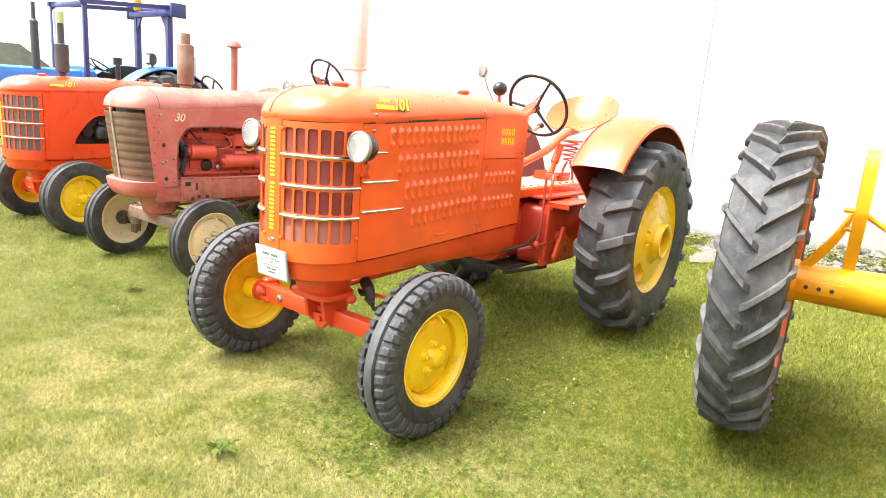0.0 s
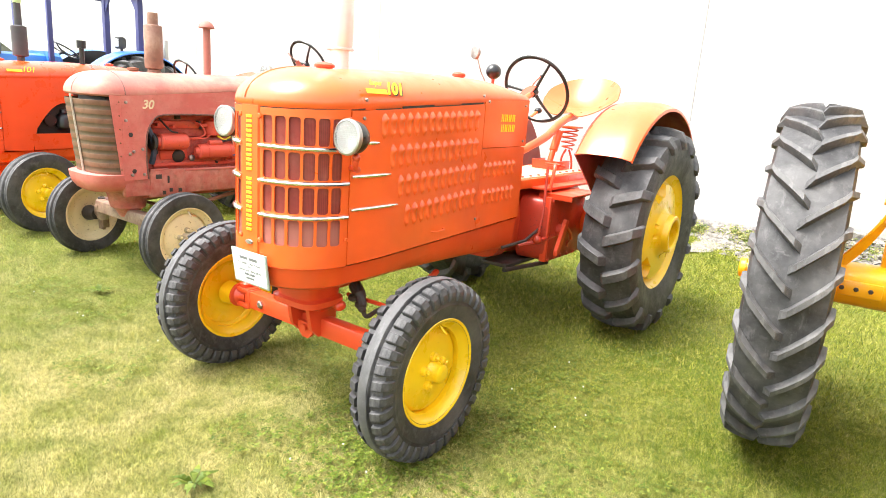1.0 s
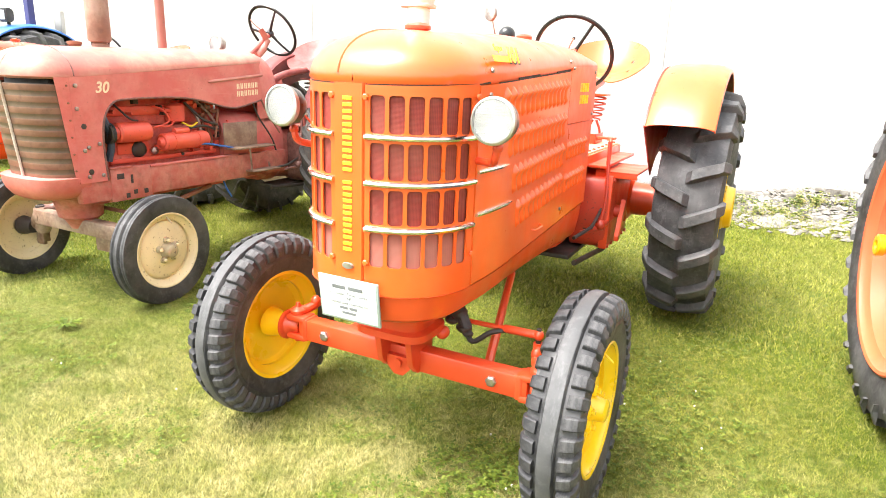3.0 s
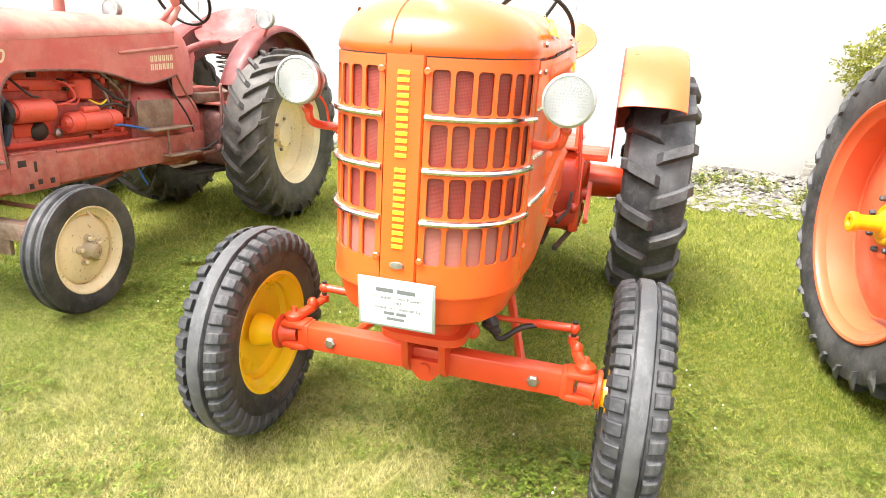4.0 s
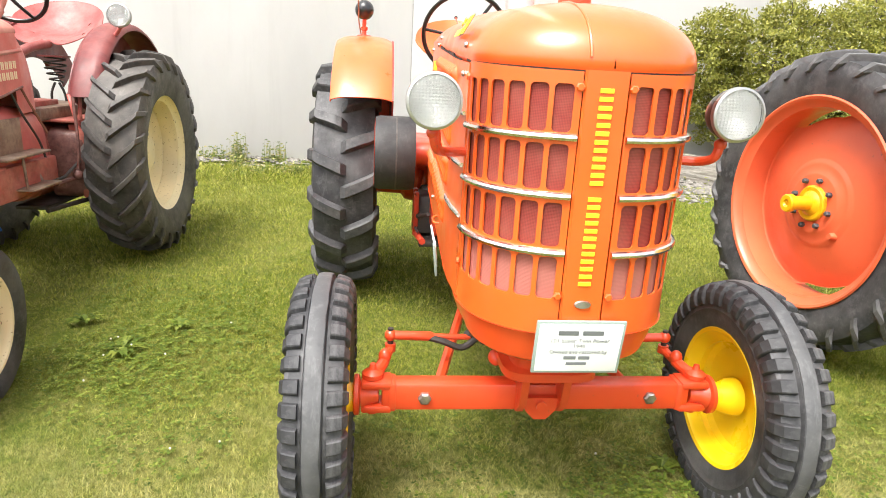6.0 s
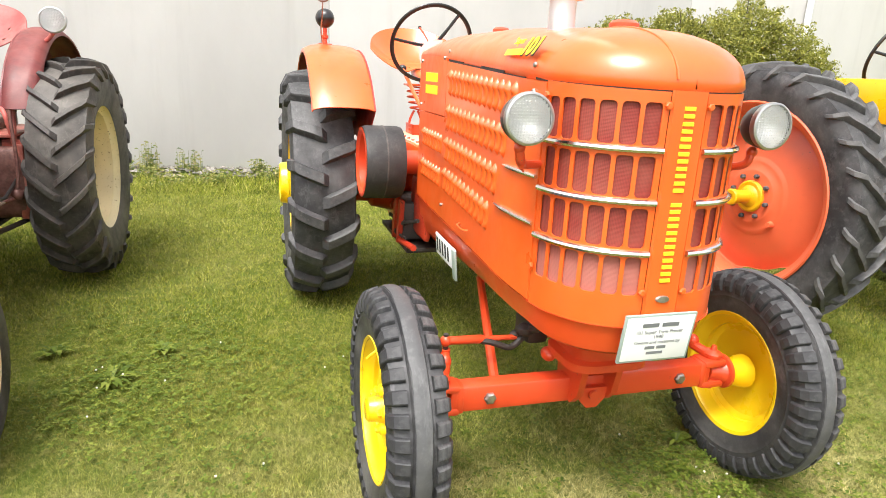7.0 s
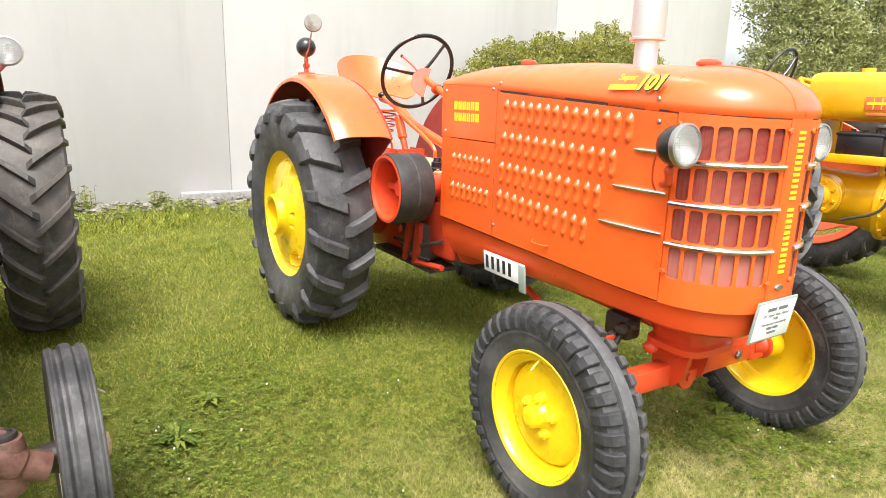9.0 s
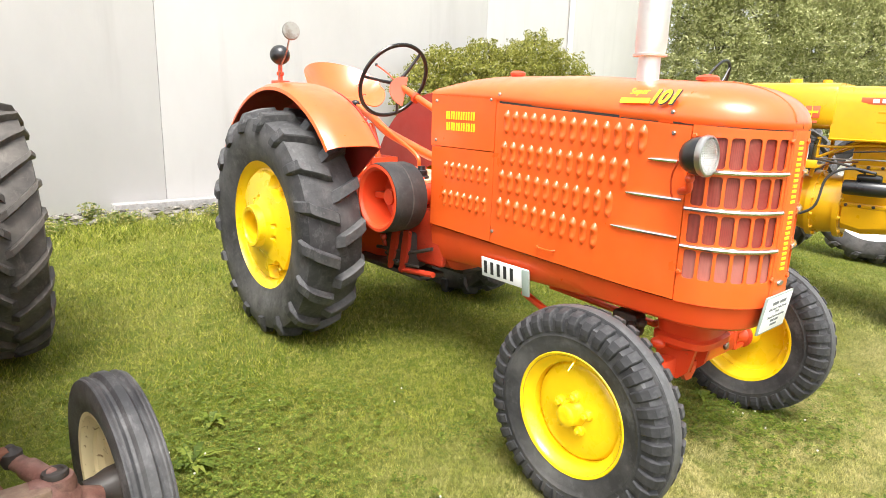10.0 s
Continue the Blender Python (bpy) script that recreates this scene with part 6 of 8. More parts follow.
    for v in bm.verts:
        v.co += Vector((-0.15, 1.50, 0))
    part("lever_boot", bm, BLACK, lever, "black rubber lever boot")
    pan_seat(t, pose(0, 2.52, 1.355, 6, 0, 0), ORANGE, CHASSIS, [(0, 1.28, 1.02), (0.0, 1.55, 1.04), (0, 1.80, 1.098), (0, 2.04, 1.165), (0, 2.20, 1.245), (0.0, 2.33, 1.29), (0, 2.46, 1.31)], 0.285, 0.235, (0.0, 2.39, 1.07, 1.225), 0.027)
    bm = B()
    tube(bm, [(0, 2.12, 0.972), (0, 2.165, 1.068)], 0.020, 12)
    tube(bm, [(0, 2.163, 1.064), (0, 2.166, 1.070), (0, 2.225, 1.195), (0, 2.228, 1.20)], [0.022, 0.029, 0.029, 0.022], 16)
    part("seat_damper", bm, ORANGE, t)
    bm = B()
    sheet(bm, [(-0.10, 2.06, 0.945), (0.10, 2.06, 0.945), (0.10, 2.06, 1.005), (-0.10, 2.06, 1.005)], 0.008, (0, 1, 0))
    for x in (-0.10, 0.092):
        box(bm, x, x + 0.008, 2.06, 2.24, 0.945, 1.005, 0.002)
    tube(bm, [(-0.11, 2.12, 0.975), (0.125, 2.12, 0.975)], 0.010, 10)
    part("seat_bracket", bm, CHASSIS, t)
    # top cover of the gearbox with its row of bolts
    bm = B()
    box(bm, -0.20, 0.20, 1.38, 2.34, 0.875, 0.935, 0.012)
    cover = part("gearbox_cover", bm, ORANGE, t)
    bm = B()
    box(bm, -0.185, 0.185, 1.42, 2.30, 0.933, 0.943, 0.003)
    part("cover_plate", bm, CREAM, cover, "pale bare-metal cover plate")
    me = bolt_mesh(0.010, 0.010)
    me.materials.append(CHASSIS)
    for k in range(9):
        for x in (-0.17, 0.17):
            piece("bolt", me, cover, "", Matrix.Translation((x, 1.46 + 0.10 * k, 0.942)) @ pose(0, 0, 0, 0, -90, 0))
    bm = B()
    box(bm, -0.24, 0.24, 1.24, 1.30, 0.74, 1.40, 0.02)
    part("dash_plate", bm, ORANGE, t)
    # belt pulley on the tractor's right
    bm = B()
    lathe(bm, [(-0.185, 0.155), (-0.19, 0.172), (-0.17, 0.178), (-0.02, 0.178), (0.0, 0.172), (0.0, 0.15)], 48)
    pul = part("belt_pulley", bm, BELT, t, "belt pulley with black facing", at=(-0.325, 1.40, 0.872))
    bm = B()
    lathe(bm, [(-0.192, 0.17), (-0.194, 0.155), (-0.18, 0.142), (-0.045, 0.132), (-0.04, 0.045), (-0.118, 0.040), (-0.122, 0.030), (-0.122, 0.0)], 40)
    part("pulley_rim", bm, CHASSIS, pul, "orange pulley centre")
    for k in range(3):
        a = k * math.pi * 2 / 3 + 0.5
        bm = B()
        box(bm, -0.022, 0.022, -0.016, 0.016, 0.02, 0.142, 0.006, Matrix.Translation((-0.085, 0, 0)) @ pose(0, 0, 0, math.degrees(a)))
        part("pulley_spoke", bm, CHASSIS, pul)
    bm = B()
    lathe(bm, [(-0.094, 0.1775), (-0.093, 0.1792), (-0.090, 0.1795), (-0.087, 0.1792), (-0.086, 0.1775)], 56)
    part("belt_seam", bm, TYREDUST, pul, "pale seam round the facing")
    bm = B()
    tube(bm, [(-0.15, 1.40, 0.872), (-0.36, 1.40, 0.872)], 0.06, 16)
    part("pulley_shaft", bm, CHASSIS, t)
    # horn and mirror on the right fender
    bm = B()
    ball(bm, (-0.60, 2.25, 1.585), 0.055, 10, (1, 1.15, 1))
    part("horn", bm, BLACK, t, "glossy black horn lamp")
    bm = B()
    tube(bm, bend([(-0.615, 2.24, 1.43), (-0.63, 2.18, 1.52), (-0.63, 2.12, 1.58), (-0.632, 2.06, 1.68)]), 0.0042, 8)
    part("mirror_stalk", bm, STEEL, t, "thin steel mirror stalk")
    bm = B()
    lathe(bm, [(1.425, 0.026), (1.44, 0.026), (1.445, 0.014), (1.47, 0.012), (1.475, 0.020), (1.49, 0.020), (1.495, 0.012), (1.54, 0.012)], 14, 1, False, "z")
    for v in bm.verts:
        v.co += Vector((-0.60, 2.25, 0))
    box(bm, -0.64, -0.56, 2.21, 2.29, 1.425, 1.445, 0.006)
    part("horn_bracket", bm, CHASSIS, t)
    bm = B()
    tube(bm, [(-0.633, 2.045, 1.70), (-0.638, 2.03, 1.70)], [0.048, 0.044], 24)
    tube(bm, [(-0.633, 2.045, 1.70), (-0.628, 2.065, 1.70)], [0.048, 0.03], 24)
    part("round_mirror", bm, STEEL, t, "small round mirror")
    # number plate, its characters as bars
    bm = B()
    box(bm, -0.004, 0.004, -0.152, 0.152, -0.047, 0.047, 0.003)
    plate = part("number_plate", bm, WHITE, t, "white number plate", at=pose(-0.268, 0.727, 0.600, 0, -6, -1.5))
    block_letters(plate, INK, [Matrix.Translation((-0.005, 0.122 - 0.043 * k, 0.002)) @ pose(0, 0, 0, 0, 0, 90) for k in range(5)], 0.020, 0.062, 0.001, "whole")
    bm = B()
    box(bm, -0.008, 0.001, -0.158, -0.116, -0.078, 0.044, 0.001)
    part("label_holder", bm, SIGNEDGE, plate, "hanging label holder")
    # engine masses behind the grille
    bm = B()
    box(bm, -0.20, 0.20, -0.18, -0.05, 0.72, 1.28, 0.01)
    part("radiator_core", bm, DEEPRED, t)
    return t


def info_sign():
    s = thing("display_sign", "white framed information card leaning on the tractor nose", "sign", pose(-0.009, -0.357, 0.662, 8, 0, 0))
    bm = B()
    box(bm, -0.108, 0.108, 0.0, 0.008, -0.072, 0.072, 0.002)
    part("border", bm, SIGNEDGE, s)
    bm = B()
    box(bm, -0.101, 0.101, -0.002, 0.002, -0.065, 0.065, 0.001)
    part("card", bm, WHITE, s)
    m = lambda z: pose(0, -0.003, z, 90, 0, 0)
    for x0, x1, z0, z1 in ((-0.055, -0.006, 0.036, 0.048), (0.004, 0.055, 0.036, 0.048), (-0.034, -0.004, -0.031, -0.022), (0.002, 0.030, -0.031, -0.022), (-0.026, 0.024, -0.047, -0.039)):
        bm = B()
        box(bm, x0, x1, -0.0032, -0.0025, z0, z1)
        part("text_bar", bm, PALEINK, s)
    words("text_line", "101 Super Twin Power", 0.0155, PALEINK, m(0.021), s, extrude=0.0003)
    words("text_line", "1940", 0.0155, PALEINK, m(0.006), s, extrude=0.0003)
    words("text_line", "Owned and restored by", 0.0145, PALEINK, m(-0.010), s, extrude=0.0003)


# ---- the faded red tractor ----
def red_tractor():
    t = thing("tractor", "faded pinkish red vintage tractor with rusted brown grille and cream wheels", "tractor", (-2.53, 0.44, 0))
    def half(y):
        return 0.262 - 0.026 * (y + 0.13) / 1.45

    def out(u):
        if u <= 1:
            a = u * math.pi / 2
            return half(-0.13) * math.sin(a) ** (2 / 3.0), -0.13 - 0.195 * math.cos(a) ** (2 / 2.5)
        y = -0.13 + (u - 1) * 1.45
        return half(y), y
    fold = lambda y: 1.237 + 0.080 * max(0, y + 0.10)
    # hood: rounded nose, flat shoulders and a crown that sinks into the cowl
    bm = B()
    us = arc_points(0, 1, 16) + arc_points(1, 2, 14)[1:]
    for s in (1, -1):
        rows = []
        for u in us:
            x, y = out(u)
            sy = max(y, -0.13)
            z0, z1 = fold(y), 1.392 + 0.030 * min(1.2, max(-0.3, y))
            row = [(s * (x - 0.012), y + (0.010 if u < 1 else 0), z0 - 0.016), (s * (x + 0.003), y, z0 - 0.004)]
            for k in range(0, 12):
                a = k / 11 * math.pi / 2
                c, h = math.cos(a) ** (2 / 2.3), math.sin(a) ** (2 / 1.9)
                row.append((s * (x + 0.003) * c, sy + (y - sy) * c, z0 + (z1 - z0) * h))
            rows.append(row)
        rings(bm, rows, False)
    bmesh.ops.remove_doubles(bm, verts=bm.verts, dist=0.001)
    hood = part("hood_top", bm, FADETOP, t, sharp=40)
    bm = B()
    seam = []
    for k in range(0, 12):
        a = k / 11 * math.pi / 2
        c, h = math.cos(a) ** (2 / 2.3), math.sin(a) ** (2 / 1.9)
        seam.append(((half(-0.10) + 0.004) * c, -0.10, fold(-0.10) + (1.389 - fold(-0.10)) * h + 0.001))
    tube(bm, seam + [(-x, y, z) for x, y, z in reversed(seam[:-1])], 0.0035, 6)
    part("hood_seam", bm, GRIMERED, hood, "dark seam across the nose of the hood")
    # cowl behind the hood, rounding down to the gearbox
    bm = B()
    rows = []
    for y, w, zt in ((1.30, 0.215, 1.425), (1.40, 0.205, 1.420), (1.50, 0.185, 1.395), (1.58, 0.155, 1.345), (1.63, 0.12, 1.27), (1.66, 0.10, 1.12), (1.67, 0.09, 1.02)):
        rows.append([(w * abs(math.cos(a)) ** 0.6 * (1 if math.cos(a) >= 0 else -1), y, 0.95 + (zt - 0.95) * math.sin(a) ** 0.7) for a in (math.pi * k / 20 for k in range(21))])
    rings(bm, rows, False, False, True)
    part("cowl", bm, FADED, t)
    # side sheets cut away over the engine
    cutout = [(-0.13, 0.665), (0.040, 0.665), (0.032, 0.80), (0.035, 0.93), (0.055, 1.02), (0.10, 1.085), (0.166, 1.111), (0.35, 1.118), (0.58, 1.116), (0.75, 1.095), (0.90, 1.060), (1.02, 1.040), (1.12, 1.045), (1.25, 1.072), (1.32, 1.086), (1.31, 1.345), (0.60, 1.286), (-0.13, 1.232)]
    for s in (1, -1):
        bm = B()
        sheet(bm, [(s * (half(y) - 0.006), y, z) for y, z in cutout], 0.008, (s, 0, 0))
        side = part("side_panel", bm, FADED, t)
        bm = B()
        edge = [(s * (half(y) + 0.001), y, z) for y, z in cutout[1:15]]
        tube(bm, bend(edge, 3), 0.0065, 6)
        part("rolled_edge", bm, GRIMERED, side, "rusted rolled edge of the engine opening")
        bm = B()
        tube(bm, [(s * (half(0.82) + 0.003), 0.82, 1.213), (s * (half(0.84) + 0.003), 0.84, 1.214), (s * (half(1.33) + 0.003), 1.335, 1.262)], [0.005, 0.011, 0.010], 8)
        part("side_bead", bm, FADETOP, side)
        words("model_number", "30", 0.082, CREAMTEXT, Matrix.Translation((s * (half(0.05) + 0.004), 0.052, 1.178)) @ pose(0, 0, 0, 0, 0, 90 * s) @ pose(0, 0, 0, 90, 0, 0), side, "cream painted number", 0.25, 0.0006, fat=0.002)
        ms = []
        for r, z in enumerate((1.188, 1.138)):
            for k in range(6):
                y = 1.09 + 0.036 * k
                ms.append(Matrix.Translation((s * (half(y) + 0.0025), y, z + 0.06 * (y - 1.18))) @ pose(0, 0, 0, 0, 0, 90))
        block_letters(side, CREAMTEXT, ms, 0.024, 0.036, 0.0015, "columns")
        me = bolt_mesh(0.012, 0.008)
        me.materials.append(STEEL)
        for y, z in ((-0.10, 1.19), (-0.105, 1.07), (-0.06, 0.86), (0.005, 0.875), (-0.075, 0.70), (-0.085, 0.845), (0.01, 0.70)):
            piece("screw", me, side, "", Matrix.Translation((s * (half(y) + 0.002), y, z)) @ pose(0, 0, 0, 0, 0, 0 if s > 0 else 180))
        # raised dark discs paint in the shade of open holes
        me = bolt_mesh(0.017, 0.003)
        me.materials.append(GREASE)
        for y, z in ((-0.075, 0.975), (-0.06, 0.725)):
            piece("hole_patch", me, side, "", Matrix.Translation((s * (half(y) + 0.001), y, z)) @ pose(0, 0, 0, 0, 0, 0 if s > 0 else 180))
    # grille of flat pressed ribs between two pale edge strips
    lean = lambda z: 0.045 * (1.13 - z) / 0.42
    bm = B()
    rows = []
    zs = []
    for k in range(9):
        z = 0.690 + 0.0590 * k
        zs += [(z, -0.001), (z + 0.005, -0.0004), (z + 0.027, -0.0004), (z + 0.032, -0.001), (z + 0.035, -0.0020), (z + 0.055, -0.0020)]
    for z, d in zs[:-1]:
        row = []
        for sx in (-1, 1):
            seq = arc_points(0, 0.96, 16)
            for u in (reversed(seq) if sx < 0 else seq[1:]):
                x, y = out(u)
                k = min(1.0, (0.96 - u) * 12)
                row.append((sx * (x - 0.006 + d * k * u), y + 0.006 - d * k + lean(z), z))
        rows.append(row)
    rings(bm, rows, False)
    grille = part("grille", bm, BROWNSLAT, t, "rusted brown pressed grille")
    # the pressed-back bands keep their old grey-brown grime
    grille.data.materials.append(BROWNBAND)
    for f in grille.data.polygons:
        if (f.center.z - 0.690) % 0.0590 > 0.033:
            f.material_index = 1
    for s in (1, -1):
        bm = B()
        rows = []
        for z in (0.672, 0.80, 0.95, 1.10, 1.232):
            row = []
            for u in arc_points(0.84, 1.02, 6):
                x, y = out(u)
                row.append((s * (x + 0.001), y + lean(z) * max(0, 1 - (u - 0.84) * 5.5) - 0.001, z))
            rows.append(row)
        rings(bm, rows, False)
        bmesh.ops.recalc_face_normals(bm, faces=bm.faces)
        bmesh.ops.solidify(bm, geom=bm.faces[:], thickness=0.004)
        frame_side = part("grille_frame", bm, FADED, t, "faded red strip beside the grille")
        me = bolt_mesh(0.006, 0.005)
        me.materials.append(RUST)
        for k in range(6):
            x, y = out(0.97)
            piece("rivet", me, frame_side, "", Matrix.Translation((s * (x + 0.002), y, 0.74 + 0.09 * k)) @ pose(0, 0, 0, 0, 0, -25 if s > 0 else 205))
    bm = B()
    box(bm, -0.20, 0.20, -0.20, -0.10, 0.66, 1.22, 0.01)
    part("radiator_core", bm, GREASE, t)
    bm = B()
    rows = [[(dx, out(0)[1] + dy + lean(z), z) for dx, dy in ((-0.010, 0.004), (-0.007, -0.003), (0.0, -0.006), (0.007, -0.003), (0.010, 0.004))] for z in (0.69, 0.80, 0.95, 1.10, 1.225)]
    rings(bm, rows, False)
    part("grille_bar", bm, BARETIN, t, "scratched bare-metal centre strip")
    # front casting and frame rails
    bm = B()
    rows = []
    for z, k in ((0.575, 0.66), (0.590, 0.80), (0.625, 0.93), (0.660, 0.985), (0.700, 1.01), (0.704, 0.97)):
        row = []
        for sx in (1, -1):
            seq = arc_points(0, 1.05, 12)
            for u in (seq if sx > 0 else reversed(seq)):
                x, y = out(u)
                row.append((sx * x * k, -0.15 + (y + 0.15) * k, z))
        rows.append(row)
    rings(bm, rows, True, True, True)
    part("front_casting", bm, FADED, t)
    for s in (1, -1):
        bm = B()
        box(bm, s * 0.222 - 0.028, s * 0.222 + 0.028, -0.12, 1.55, 0.545, 0.712, 0.010)
        rail = part("frame_rail", bm, RAILRED, t, "rust-stained red frame rail")
        bm = B()
        box(bm, s * 0.236 - 0.022, s * 0.236 + 0.022, 0.055, 0.325, 0.532, 0.725, 0.008)
        box(bm, s * 0.236 - 0.010, s * 0.236 + 0.026, 0.06, 0.20, 0.722, 0.732, 0.003)
        part("rail_pad", bm, RAILRED, rail)
        bm = B()
        box(bm, s * 0.24 - 0.018, s * 0.24 + 0.018, 0.325, 1.05, 0.708, 0.722, 0.004)
        part("rail_flange", bm, FADED, rail)
        # dark flat plates stand for the shade inside the rail's holes
        for y, z, w, h in ((0.117, 0.678, 0.046, 0.032), (0.190, 0.655, 0.016, 0.052), (0.156, 0.560, 0.026, 0.028), (0.208, 0.576, 0.026, 0.026), (0.280, 0.572, 0.028, 0.028)):
            bm = B()
            box(bm, s * 0.2585 - 0.001, s * 0.2585 + 0.001, y - w / 2, y + w / 2, z - h / 2, z + h / 2, 0.0008)
            part("rail_hole_patch", bm, GREASE, rail)
    # engine
    bm = B()
    box(bm, -0.13, 0.13, 0.05, 1.05, 0.50, 0.94, 0.02)
    box(bm, -0.10, 0.10, 0.10, 1.0, 0.94, 1.12, 0.02)
    eng = part("engine_block", bm, BLOCKRED, t)
    bm = B()
    tube(bm, [(0.185, 0.165, 0.918), (0.185, 0.175, 0.918), (0.185, 0.37, 0.918), (0.185, 0.385, 0.918)], [0.050, 0.060, 0.060, 0.048], 24)
    tube(bm, [(0.185, 0.12, 0.918), (0.185, 0.165, 0.918)], [0.025, 0.04], 16)
    gen = part("generator", bm, ENGINE, eng, "red cylindrical generator")
    bm = B()
    tube(bm, [(0.185, 0.105, 0.918), (0.185, 0.112, 0.918), (0.185, 0.124, 0.918), (0.185, 0.131, 0.918)], [0.055, 0.062, 0.055, 0.062], 24)
    part("generator_pulley", bm, GREASE, gen, "greasy belt pulley")
    bm = B()
    tube(bm, [(0.205, 0.46, 0.845), (0.205, 0.47, 0.845), (0.205, 0.79, 0.845), (0.205, 0.81, 0.845)], [0.044, 0.054, 0.054, 0.046], 24)
    for y in (0.53, 0.72):
        tube(bm, [(0.205, y, 0.845), (0.205, y + 0.012, 0.845)], 0.0575, 24)
    tube(bm, [(0.205, 0.44, 0.845), (0.205, 0.46, 0.845)], [0.018, 0.034], 16)
    star = part("starter_motor", bm, ENGINE, eng, "red cylindrical starter motor")
    bm = B()
    tube(bm, [(0.215, 0.55, 0.906), (0.215, 0.66, 0.906)], 0.020, 14)
    part("starter_switch", bm, ENGINE, star)
    bm = B()
    lathe(bm, [(0.955, 0.0), (0.955, 0.045), (0.965, 0.062), (1.060, 0.064), (1.068, 0.056), (1.078, 0.020), (1.090, 0.016), (1.092, 0.0)], 24, 1, False, "z")
    for v in bm.verts:
        v.co += Vector((0.125, 0.637, 0))
    part("oil_filter", bm, ENGINE, eng, "red oil filter can")
    # cylinder head, side covers and sump ledge
    bm = B()
    box(bm, -0.11, 0.115, 0.16, 0.60, 1.005, 1.065, 0.012)
    box(bm, -0.12, 0.150, 0.14, 0.95, 0.730, 0.758, 0.006)
    box(bm, -0.12, 0.140, 0.20, 0.42, 0.780, 0.850, 0.010)
    part("engine_cover", bm, ENGINE, eng)
    # dark lump added for the oil stain on the block
    bm = B()
    ball(bm, (0.135, 0.345, 0.805), 0.055, 7, (0.5, 1.0, 0.9))
    part("oil_stain_lump", bm, GREASE, eng, "oil-black stain added as a lump on the engine")
    bm = B()
    lathe(bm, [(0.0, 0.0), (0.0, 0.022), (0.018, 0.024), (0.024, 0.016), (0.03, 0.0)], 16)
    for v in bm.verts:
        v.co += Vector((0.15, 0.44, 0.79))
    part("drain_tap", bm, STEEL, eng)
    for k, (c, r, pts) in enumerate((
            (WIRE, 0.007, [(0.20, 0.68, 0.80), (0.25, 0.76, 0.815), (0.26, 0.90, 0.79), (0.245, 1.02, 0.765)]),
            (HOSE, 0.020, [(0.17, 0.075, 1.06), (0.19, 0.095, 1.00), (0.195, 0.120, 0.93), (0.19, 0.125, 0.84), (0.17, 0.115, 0.76)]),
            (GREASE, 0.006, [(0.14, 0.20, 1.08), (0.22, 0.24, 1.0), (0.21, 0.30, 0.985)]),
            (ENGINE, 0.006, [(0.14, 0.46, 1.06), (0.19, 0.50, 1.04), (0.20, 0.53, 0.97), (0.17, 0.44, 0.93)]),
            (ENGINE, 0.006, [(0.18, 0.40, 0.93), (0.21, 0.44, 0.945), (0.21, 0.52, 0.94), (0.16, 0.60, 0.96)]),
            (LETTER, 0.006, [(0.16, 0.66, 0.955), (0.20, 0.70, 0.93), (0.19, 0.76, 0.95)]),
            (GREASE, 0.009, [(0.15, 0.70, 1.08), (0.20, 0.80, 0.97), (0.20, 0.92, 0.93)]),
            (GREASE, 0.008, [(0.18, 0.66, 0.91), (0.22, 0.78, 0.93), (0.20, 0.90, 0.90)]),
            (STEEL, 0.010, [(0.10, 0.74, 1.09), (0.14, 0.80, 0.99), (0.16, 0.82, 0.88)]),
            (STEEL, 0.010, [(0.12, 0.80, 1.10), (0.15, 0.90, 1.00), (0.17, 0.95, 0.90)]),
            (RUST, 0.014, [(0.10, 0.88, 1.08), (0.12, 0.90, 0.95), (0.14, 0.92, 0.78)]),
            (RUST, 0.009, [(0.18, 0.96, 1.03), (0.19, 0.93, 0.95), (0.20, 0.90, 0.84)]),
            (GREASE, 0.006, [(0.20, 1.26, 1.08), (0.225, 1.30, 0.96), (0.235, 1.42, 0.80), (0.24, 1.47, 0.66)]),
            (RUST, 0.006, [(0.21, 1.34, 1.10), (0.23, 1.38, 1.00), (0.24, 1.50, 0.84)]),
            (WIRE, 0.006, [(0.20, 0.94, 0.56), (0.22, 0.96, 0.48), (0.22, 1.0, 0.42)]))):
        bm = B()
        tube(bm, bend(pts), r, 8)
        part("cable", bm, c, eng)
    rng = random.Random(3)
    for k in range(46):
        bm = B()
        y, z = (rng.uniform(0.14, 0.80), rng.choice((rng.uniform(0.74, 0.84), rng.uniform(0.98, 1.10)))) if k < 24 else (rng.uniform(0.82, 1.05), rng.uniform(0.76, 1.08))
        if k % 3:
            box(bm, 0.10, 0.12 + rng.uniform(0.01, 0.06), y, y + rng.uniform(0.012, 0.05), z, z + rng.uniform(0.012, 0.04), 0.003)
        else:
            tube(bm, [(0.11, y, z), (0.12 + rng.uniform(0.02, 0.07), y, z)], rng.uniform(0.008, 0.020), 10)
        part("engine_fitting", bm, (GREASE, ENGINE, STEEL, RUST)[k % 4] if k >= 24 else (ENGINE, GREASE, ENGINE, ENGINE)[k % 4], eng)
    bm = B()
    rows = []
    for y, w, z0, z1 in ((1.0, 0.17, 0.56, 0.98), (1.06, 0.20, 0.54, 1.0), (1.30, 0.215, 0.52, 1.0), (1.56, 0.20, 0.50, 0.96), (1.62, 0.17, 0.52, 0.92)):
        zm, h = (z0 + z1) / 2, (z1 - z0) / 2
